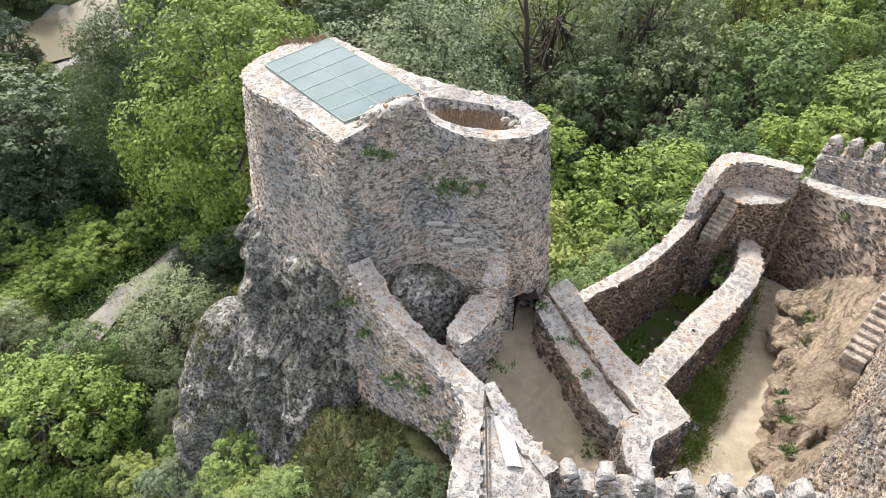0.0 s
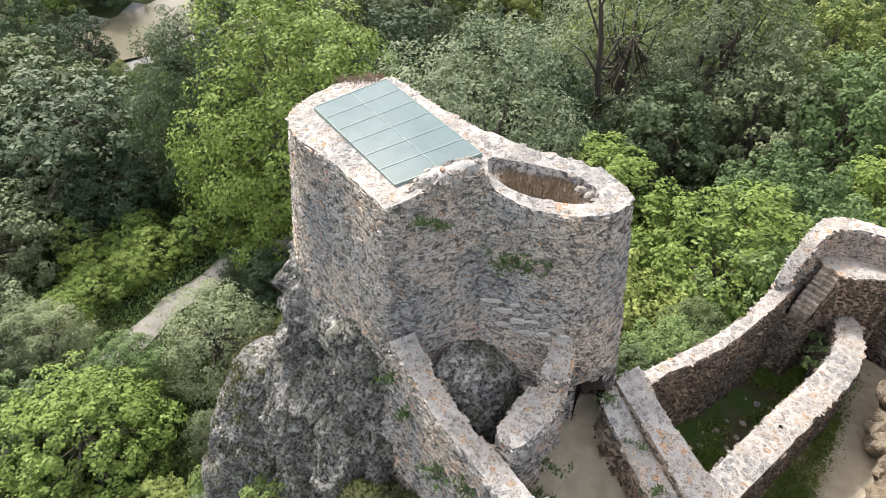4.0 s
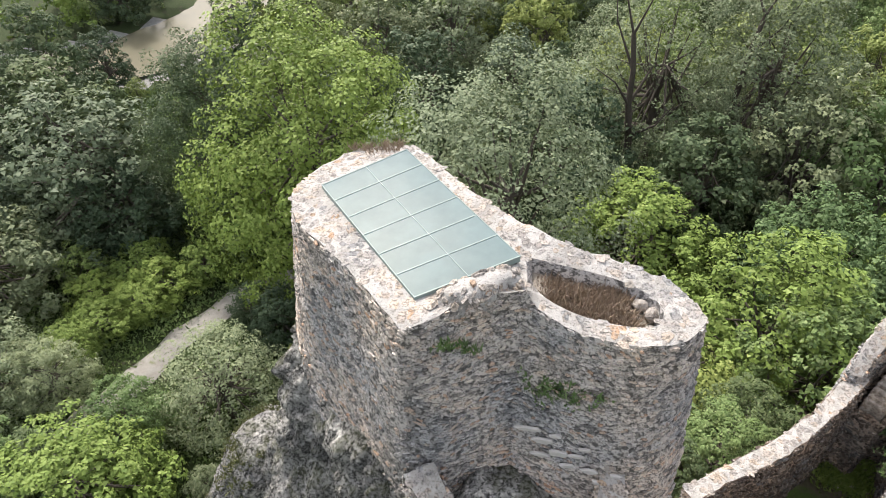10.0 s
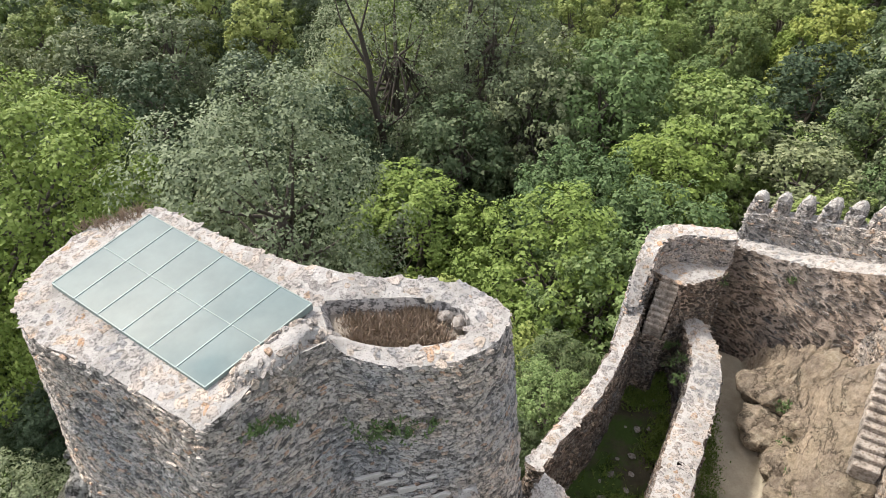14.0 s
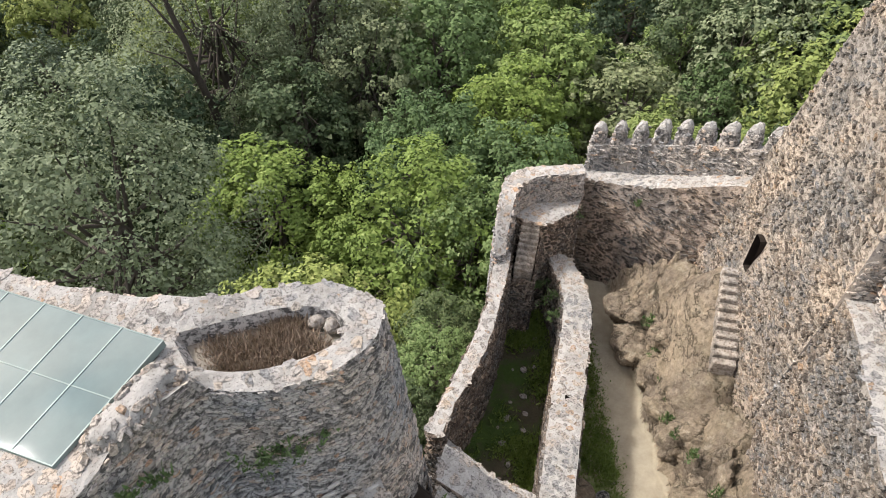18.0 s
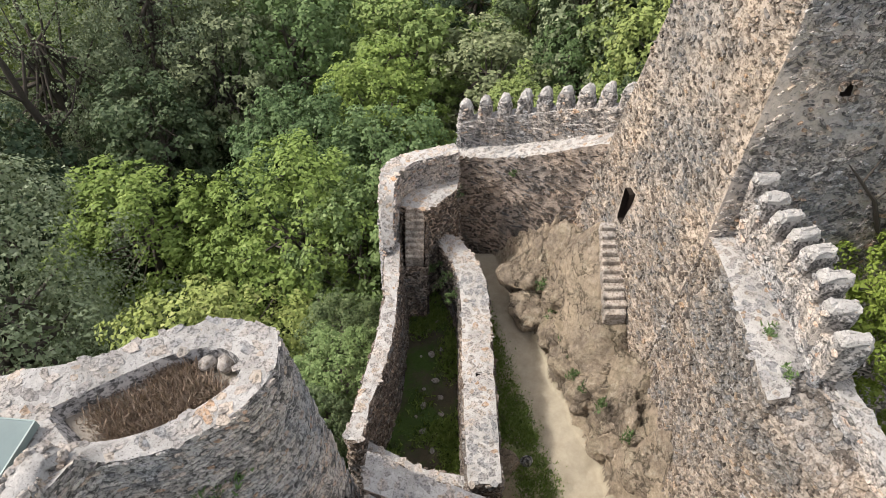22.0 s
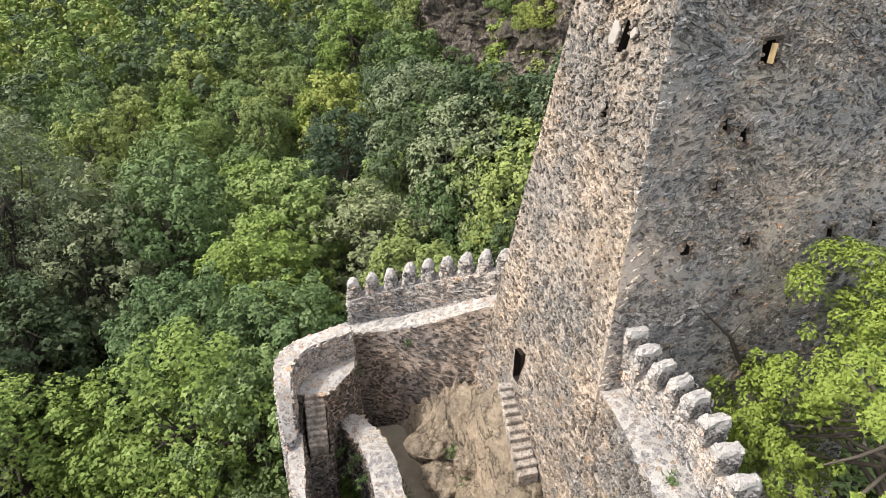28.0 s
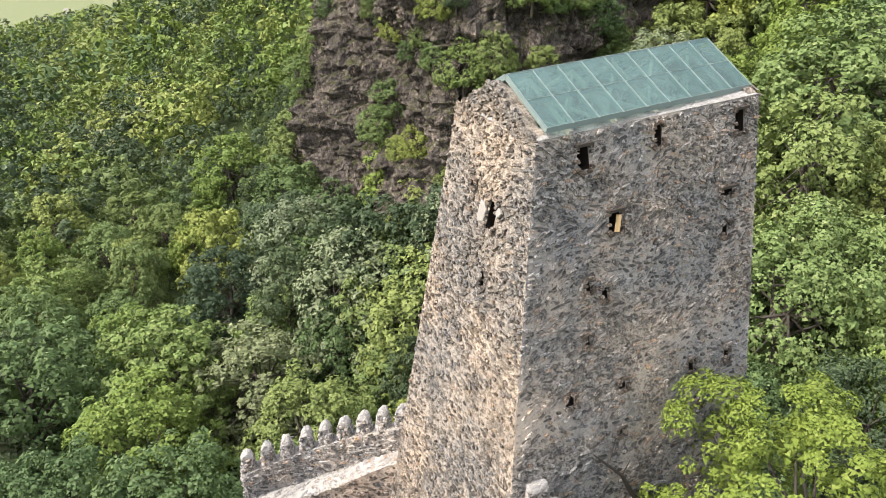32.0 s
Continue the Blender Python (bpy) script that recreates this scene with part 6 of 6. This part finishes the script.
# pale lime smears left on the front of the round tower
_gr = random.Random(52)
for _x, _z, _w in ((-0.05, 12.95, 0.5), (0.35, 12.7, 0.5), (0.75, 12.45, 0.46), (1.15, 12.55, 0.4), (0.3, 12.2, 0.4), (0.95, 12.1, 0.36), (1.5, 12.2, 0.34), (1.75, 11.9, 0.3), (1.3, 12.85, 0.24), (2.1, 12.3, 0.26), (0.6, 13.0, 0.26)):
    _vv, _ff = SHAPES[_gr.randrange(14)]
    _y = 17.88 - 0.11 * (16.2 - _z) - 0.27 * max(0.0, min(_x, 2.0)) - 0.13
    _m = np.array(((_w * 1.3, -0.12 * _w, 0.1 * _w), (-0.004, -0.05, 0.005), (0.0, -0.07 * _w, _w * _gr.uniform(0.4, 0.7))))
    part("plaster_patch", (_vv @ _m + np.array((_x, _y, _z)), _ff), PLASTER_PALE, round_tower, "pale lime plaster smear")


# ---- arch of the round tower, and holes in the curtain wall ----
niche(round_tower, "archway", (3.25, 16.9, 9.05), (Vector((-0.15, 1.0, 0.0)), Vector((1.0, 0.15, 0.0))), 0.95, 1.9, 1.8, 44, proud=0.2)
niche(curtain_wall, "put_log_hole", (18.78, 25.13, 6.38), (Vector((1.0, 0.35, 0)), Vector((-0.35, 1.0, 0))), 0.2, 0.26, 0.6, 45)
niche(curtain_wall, "put_log_hole", (19.5, 22.9, 7.6), (Vector((1.0, 0.3, 0)), Vector((-0.3, 1.0, 0))), 0.16, 0.22, 0.6, 46)


niche(cistern_inner, "put_log_hole", (10.94, 18.9, 5.9), (Vector((0, 0, -1)), Vector((0.7, 0.7, 0))), 0.24, 0.26, 0.5, 47)


# ---- plants and loose things ----
def blades(name, label, spots, mat, seed, size=0.12, per=16, spread=0.25, tall=1.6, kind="stuff", category="grass"):
    """Tufts of narrow leaves round each spot, in one mesh."""
    nr = np.random.default_rng(seed)
    P = np.repeat(np.array(spots, float)[:, :3], per, 0)
    n = len(P)
    P[:, :2] += nr.normal(size=(n, 2)) * spread
    a = nr.uniform(0, 6.3, n)
    side = np.stack([np.cos(a), np.sin(a), np.zeros(n)], 1) * (size * nr.uniform(0.25, 0.5, n))[:, None]
    up = np.stack([nr.normal(size=n) * 0.5, nr.normal(size=n) * 0.5, np.abs(nr.normal(size=n)) * 0.4 + 0.6], 1) * (size * tall * nr.uniform(0.5, 1.4, n))[:, None]
    v = np.stack([P - side, P + side, P + up * 0.6 + side * 0.7, P + up], 1).reshape(-1, 3)
    ob = new(name, mesh(name, v, [(4 * i, 4 * i + 1, 4 * i + 2, 4 * i + 3) for i in range(n)], mat))
    return tagged(ob, label, category, kind=kind)


_rng = random.Random(91)
_s = []
while len(_s) < 620:
    _x, _y = _rng.uniform(8, 17), _rng.uniform(14.5, 25)
    _q = rock_side(_x, _y)
    if inside((_x, _y), YARD) and -3.0 < _q < -1.75 and fbm(_x * 0.6, _y * 0.6, 3.0) > -0.25:
        _s.append((_x, _y, yard_z(_x, _y)))
blades("yard_grass", "green grass and weeds along the yard wall", _s, LEAF["lime"], 1, 0.07, 24)
_s = []
while len(_s) < 420:
    _x, _y = _rng.uniform(6.2, 15.5), _rng.uniform(16.3, 25)
    if inside((_x, _y), [(6.6, 20.2), (7.9, 17.0), (15.0, 23.8), (14.9, 25.2), (12.9, 24.9)]) and fbm(_x * 0.5, _y * 0.5, 9.0) > (0.0 if _x - _y > -11.5 else 0.35):
        _s.append((_x, _y, 2.42))
blades("enclosure_weeds", "green weeds on the sunken enclosure floor", _s, LEAF["lime"], 2, 0.1, 20)
_s = []
while len(_s) < 260:
    _x, _y = _rng.uniform(-0.4, 1.9), _rng.uniform(18.0, 19.6)
    if inside((_x, _y), PIT) and fbm(_x * 1.1, _y * 1.1, 2.0) > -0.25:
        _s.append((_x, _y, 15.9))
blades("pit_dry_grass", "dry brown grass and weeds in the tower pit", _s, LEAF["dry"], 3, 0.055, 40, 0.15, 3.2)
_s = [(-5.1 + _rng.gauss(0, 0.5), 24.3 + _rng.gauss(0, 0.12), 16.3) for _ in range(14)] + [(-4.4, 24.5, 16.35)] * 3
blades("rim_dry_grass", "dry grass on the tower rim", _s, LEAF["dry"], 4, 0.05, 26, 0.1, 3.5)
# tufts that grow on walls: (x, y, z, how many, spread)
_s = []
for _x, _y, _z, _n, _w in ((0.35, 17.55, 14.3, 26, 0.3), (0.75, 17.5, 14.5, 20, 0.3), (1.1, 17.35, 14.2, 14, 0.3), (-2.1, 17.2, 15.8, 6, 0.1), (-1.6, 17.4, 15.6, 6, 0.12), (3.7, 16.5, 9.9, 12, 0.15),
                        (4.4, 15.3, 9.4, 12, 0.2), (4.9, 13.9, 9.2, 10, 0.2), (5.2, 12.3, 7.2, 20, 0.3), (5.3, 12.1, 6.2, 24, 0.35), (1.7, 14.6, 9.0, 20, 0.3), (1.5, 14.0, 8.4, 20, 0.3), (16.6, 25.3, 7.6, 16, 0.2),
                        (14.3, 24.6, 5.0, 16, 0.25), (14.0, 23.6, 5.3, 12, 0.2), (13.4, 22.6, 5.4, 12, 0.2), (19.2, 24.0, 8.2, 10, 0.15), (-2.9, 16.2, 10.5, 14, 0.2), (-2.5, 15.7, 9.5, 14, 0.2), (-0.4, 13.5, 9.2, 18, 0.3),
                        (0.3, 12.6, 8.2, 24, 0.4), (-1.2, 14.3, 8.6, 18, 0.3), (16.9, 20.3, 5.2, 14, 0.25), (16.4, 19.2, 4.6, 10, 0.2), (15.5, 17.9, 4.6, 14, 0.12), (15.0, 17.4, 4.7, 8, 0.1), (14.3, 16.7, 4.6, 10, 0.12), (13.9, 16.0, 4.8, 12, 0.12), (13.5, 15.0, 5.2, 12, 0.14), (12.9, 13.5, 5.5, 10, 0.16), (13.6, 11.3, 12.85, 5, 0.1), (12.7, 10.5, 12.85, 7, 0.12)):
    _s += [(_x + _rng.gauss(0, _w), _y + _rng.gauss(0, _w * 0.4), _z + _rng.gauss(0, _w * 0.7)) for _ in range(_n)]
blades("wall_weeds", "small green weeds rooted in the wall joints", _s, LEAF["oak"], 5, 0.09, 14, 0.07, 1.2)


def rubble(name, label, category, at, size, mat, seed, flat=0.6, group="", fine=3):
    """A loose boulder: a lumpy, faceted ball sunk a little into its support."""
    bm = bmesh.new()
    bmesh.ops.create_icosphere(bm, subdivisions=fine, radius=1)
    for v in bm.verts:
        k = 1 + (0.22 if fine < 4 else 0.34) * fbm(v.co.x * 1.3 + seed, v.co.y * 1.3, v.co.z * 1.3, 5)
        v.co = Vector((v.co.x * size * k, v.co.y * size * 0.8 * k, v.co.z * size * flat * k))
    me = bpy.data.meshes.new(name)
    bm.to_mesh(me)
    bm.free()
    me.materials.append(mat)
    ob = new(name, me)
    ob.matrix_basis = pose(at[0], at[1], at[2] + size * flat * 0.7, 0, 0, seed * 57 % 360)
    return tagged(ob, label, category, group)


for _i, (_x, _y, _r) in enumerate(((2.2, 18.85, 0.2), (2.42, 18.6, 0.19), (2.05, 19.0, 0.1))):
    rubble("loose_stone", "pale loose stone lying in the tower pit", "stone", (_x, _y, 15.88), _r, STEP, _i, 0.7, "stones in the pit")
for _i, (_x, _y, _z, _r) in enumerate(((16.5, 20.2, 3.7, 1.25), (17.5, 21.4, 4.6, 1.35), (15.95, 18.5, 4.0, 1.1), (15.1, 17.1, 4.0, 1.15), (14.5, 15.7, 4.2, 1.25), (13.3, 14.1, 3.9, 1.0), (16.9, 19.2, 5.2, 1.0), (15.4, 15.7, 5.1, 0.95), (13.6, 13.1, 5.0, 0.9), (12.3, 12.3, 4.6, 0.8))):
    rubble("bedrock_knoll", "weathered tan bedrock knoll rising from the yard", "rock", (_x, _y, _z - 0.75 * _r), _r, ROCK_TAN, _i + 30, 0.85, "bedrock knolls in the yard", 4)
rubble("boulder", "tan boulder beside the yard wall", "boulder", (10.15, 16.75, 2.9), 0.55, ROCK_TAN, 5)
rubble("boulder", "small grey boulder beside the yard wall", "boulder", (10.75, 16.15, 2.9), 0.27, ROCK_GREY, 6)
for _i, (_x, _y) in enumerate(((8.75, 19.33), (10.76, 20.75), (10.58, 21.59), (9.98, 21.02), (9.39, 20.89), (11.22, 21.51), (13.0, 23.68), (13.28, 24.38), (13.63, 23.72), (13.85, 24.77), (12.1, 22.6), (11.7, 22.9), (9.1, 20.2), (12.6, 22.5), (10.2, 20.2))):
    rubble("paving_stone", "flat pale stone on the dark earth floor", "stone", (_x, _y, 2.4), 0.13 + 0.05 * math.sin(_i * 2.7), STEP, _i + 10, 0.35, "stones on the enclosure floor")

# a bare black branch against the grey face
_v, _f = [], []
for _a, _b, _r1, _r2 in (((20.4, 9.6, 11.8), (19.75, 10.6, 12.8), 0.1, 0.085), ((19.75, 10.6, 12.8), (19.3, 11.1, 14.0), 0.085, 0.07), ((19.3, 11.1, 14.0), (18.95, 11.6, 14.6), 0.07, 0.05), ((18.95, 11.6, 14.6), (18.6, 12.1, 15.2), 0.05, 0.02),
                        ((18.95, 11.6, 14.6), (19.2, 11.5, 15.3), 0.04, 0.025), ((19.2, 11.5, 15.3), (19.1, 11.45, 15.7), 0.025, 0.01), ((19.3, 11.1, 14.0), (19.7, 10.9, 14.4), 0.03, 0.01), ((20.4, 9.6, 11.8), (21.0, 8.6, 9.0), 0.1, 0.14)):
    limb(_v, _f, _a, _b, _r1, _r2)
tagged(new("bare_branch", mesh("bare_branch", _v, _f, DARK_BARK)), "bare black dead tree against the great tower", "dead tree")

# the bright tree below the great tower
_t, _c = tree_data(random.Random(8), np.random.default_rng(8), 44, 60000, 0.0085, 0.7, 0.44, 0.42, 10, 0.34)
near_tree = thing("tree", "bright yellow-green ash tree beside the great tower", "tree", (18.9, 5.4, 6.2))
near_tree.scale, near_tree.rotation_euler = (12.6, 12.6, 12.6), (0, 0, 1.0)
part("trunk", mesh("trunk", *_t, BARK, True), None, near_tree)
part("crown", tri_mesh("crown", _c, LEAF["bright"]), None, near_tree)


# tall bare-stemmed trees behind the round tower
def bare_stem(x, y, h, lean, seed):
    rng = random.Random(seed)
    root = thing("tree", "tall dark bare-stemmed tree among the poplars", "tree", (x, y, ground_z(x, y)))
    v, f = [], []
    p, r = Vector((0, 0, -0.5)), 0.62
    for i in range(6):
        q = p + Vector((lean + rng.uniform(-0.4, 0.4), rng.uniform(-0.4, 0.4), h / 6))
        limb(v, f, p, q, r, r * 0.84, 8)
        if i > 1:
            for _ in range(1 + i % 2):
                b, bv, bf = q + Vector((rng.choice((-1, 1)) * rng.uniform(1.0, 2.4), rng.uniform(-1.5, 1.5), rng.uniform(2.0, 4.5))), [], []
                limb(bv, bf, q, b, r * 0.5, r * 0.22, 6)
                limb(bv, bf, b, b + Vector((rng.uniform(-2, 2), rng.uniform(-2, 2), rng.uniform(1, 3))), r * 0.22, 0.04, 5)
                part("branch", mesh("branch", bv, bf, DARK_BARK, True), None, root)
        p, r = q, r * 0.84
    part("trunk", mesh("trunk", v, f, DARK_BARK, True), None, root)


bare_stem(11.2, 67.5, 21, -0.25, 1)
bare_stem(19.6, 70.5, 22, 0.15, 2)

# undergrowth between the trees
_nr = np.random.default_rng(12)
_s = []
while len(_s) < 2500:
    _x, _y = _rng.uniform(-60, 90), _rng.uniform(-20, 100)
    if min(seg_dist(_x, _y, -37, 24, -31.4, 37), seg_dist(_x, _y, -31.4, 37, -22, 52.4)) < 1.9 or river_dist(_x, _y) < 12 or _x < -8 and _y < 12 or -6 < _x < 26 and _y < 20 or fbm(_x * 0.12, _y * 0.12, 6.0) < -0.35:
        continue
    if math.hypot(_x - 5, _y - 12) > 40 + 55 * _rng.random():
        continue
    _s.append((_x, _y, ground_z(_x, _y) + 0.1 + 0.9 * _rng.random() * max(0.0, fbm(_x * 0.2, _y * 0.2, 2.0) + 0.5)))
blades("undergrowth", "dense green undergrowth between the trees", _s, LEAF["dark"], 6, 0.3, 7, 0.7, 1.0, category="bushes")

# vines and tall weeds over the valley floor beside the road
_s = []
while len(_s) < 7000:
    _x, _y = _rng.uniform(-60, -8), _rng.uniform(13, 90)
    if _y > 53 and seg_dist(_x, _y, -24, 48, -62, 104) > 11 or _x < -46 and _y < 45:
        continue
    if min(seg_dist(_x, _y, -37, 24, -31.4, 37), seg_dist(_x, _y, -31.4, 37, -22, 52.4), seg_dist(_x, _y, -46, 8, -37, 24)) < 2.0 + 0.8 * _rng.random():
        continue
    _s.append((_x, _y, ground_z(_x, _y) + 0.15 + 1.3 * max(0.0, fbm(_x * 0.25, _y * 0.25, 8.0))))
blades("vines", "bright green vines and tall weeds beside the road", _s, LEAF["oak"], 16, 0.26, 12, 0.5, 0.9, category="weeds")

# cloth left on the wall walk and a rusty rod beside it
_v, _f = [], []
for _j in range(9):
    for _i in range(7):
        _x, _y = 1.62 + _i * 0.075 + 0.03 * _j, 11.6 - _j * 0.2
        _v.append((_x, _y, 10.3 + 0.16 * abs(fbm(_x * 2.2, _y * 2.2, 1.0))))
for _j in range(8):
    _f += [(_j * 7 + _i, _j * 7 + _i + 1, _j * 7 + _i + 8, _j * 7 + _i + 7) for _i in range(6)]
_k = Mat("worn_sheeting")
SHEET = _k.done(_k.ramp(_k.noise(1.4, 4.0), (0.35, (0.40, 0.385, 0.37)), (0.62, (0.36, 0.35, 0.36)), (0.72, (0.46, 0.27, 0.25))), 0.7)
tagged(new("plastic_sheet", mesh("plastic_sheet", _v, _f, SHEET, True)), "crumpled whitish sheeting lying on the wall walk", "sheet")
rod = thing("rusty_rod", "thin dark rusty rod lying along the wall walk", "rod")
bar((1.42, 12.4, 10.5), (1.28, 8.6, 10.45), 0.05, 0.05, DARK_BARK, "rod", rod)


# bushes at the foot of the crag and of the curved wall
for _i, (_x, _y, _z, _h, _k) in enumerate(((-0.9, 12.4, 4.2, 2.6, "dark"), (-1.9, 13.3, 3.4, 2.6, "dark"), (-0.2, 11.4, 4.4, 2.8, "dark"), (-1.5, 11.7, 3.4, 2.6, "poplar"), (-2.6, 12.2, 2.2, 2.8, "dark"), (-0.4, 9.8, 3.6, 2.8, "silver"), (-2.9, 13.9, 2.4, 2.2, "oak"),
                                           (-7.5, 12.0, -8.5, 5.0, "oak"), (-10.5, 15.5, -11.0, 5.0, "walnut"), (8.6, 24.8, 0.0, 4.5, "oak"), (6.6, 23.6, 0.5, 3.6, "dark"), (10.6, 27.0, -1.5, 5.0, "dark"))):
    tree(_k, _i % 3, _x, _y, _h, _z, 1.25, _i * 1.3, "bushes below the walls", "leafy bush growing below the rubble walls")
def grow_on(rock, n, least, low, rng):
    """Spots on a rock's upward faces."""
    faces = [p for p in rock.data.polygons if len(p.vertices) == 4 and p.normal.z > least and p.center.z > low]
    return [tuple(rng.choice(faces).center) for _ in range(n)]


blades("slope_grass", "long olive grass on the slope below the curved wall", grow_on(crag_foot, 2600, 0.1, -3.0, _rng), LEAF["olive"], 21, 0.085, 18, 0.14, 2.0)
blades("crag_grass", "dry yellow-green grass hanging on the rock shoulder", grow_on(crag_shoulder, 420, 0.25, -8.0, _rng), LEAF["olive"], 22, 0.085, 18, 0.12, 2.0)
for _i, (_x, _y, _h, _k) in enumerate(((-1.9, 14.4, 4.6, "dark"), (-3.3, 14.6, 4.4, "dark"), (-4.7, 14.0, 4.2, "oak"), (-3.4, 12.9, 4.0, "poplar"), (-6.0, 14.6, 4.0, "oak"), (-2.0, 12.6, 4.2, "dark"), (-5.0, 12.2, 4.0, "oak"), (-7.6, 15.0, 4.2, "walnut"),
                                       (-9.5, 18.0, 4.4, "oak"), (-11.5, 20.0, 4.6, "poplar"))):
    tree(_k, _i % 3, _x, _y, _h, ground_z(_x, _y) - 0.2, 1.2, _i * 1.7, "bushes below the walls", "leafy bush growing at the foot of the crag")
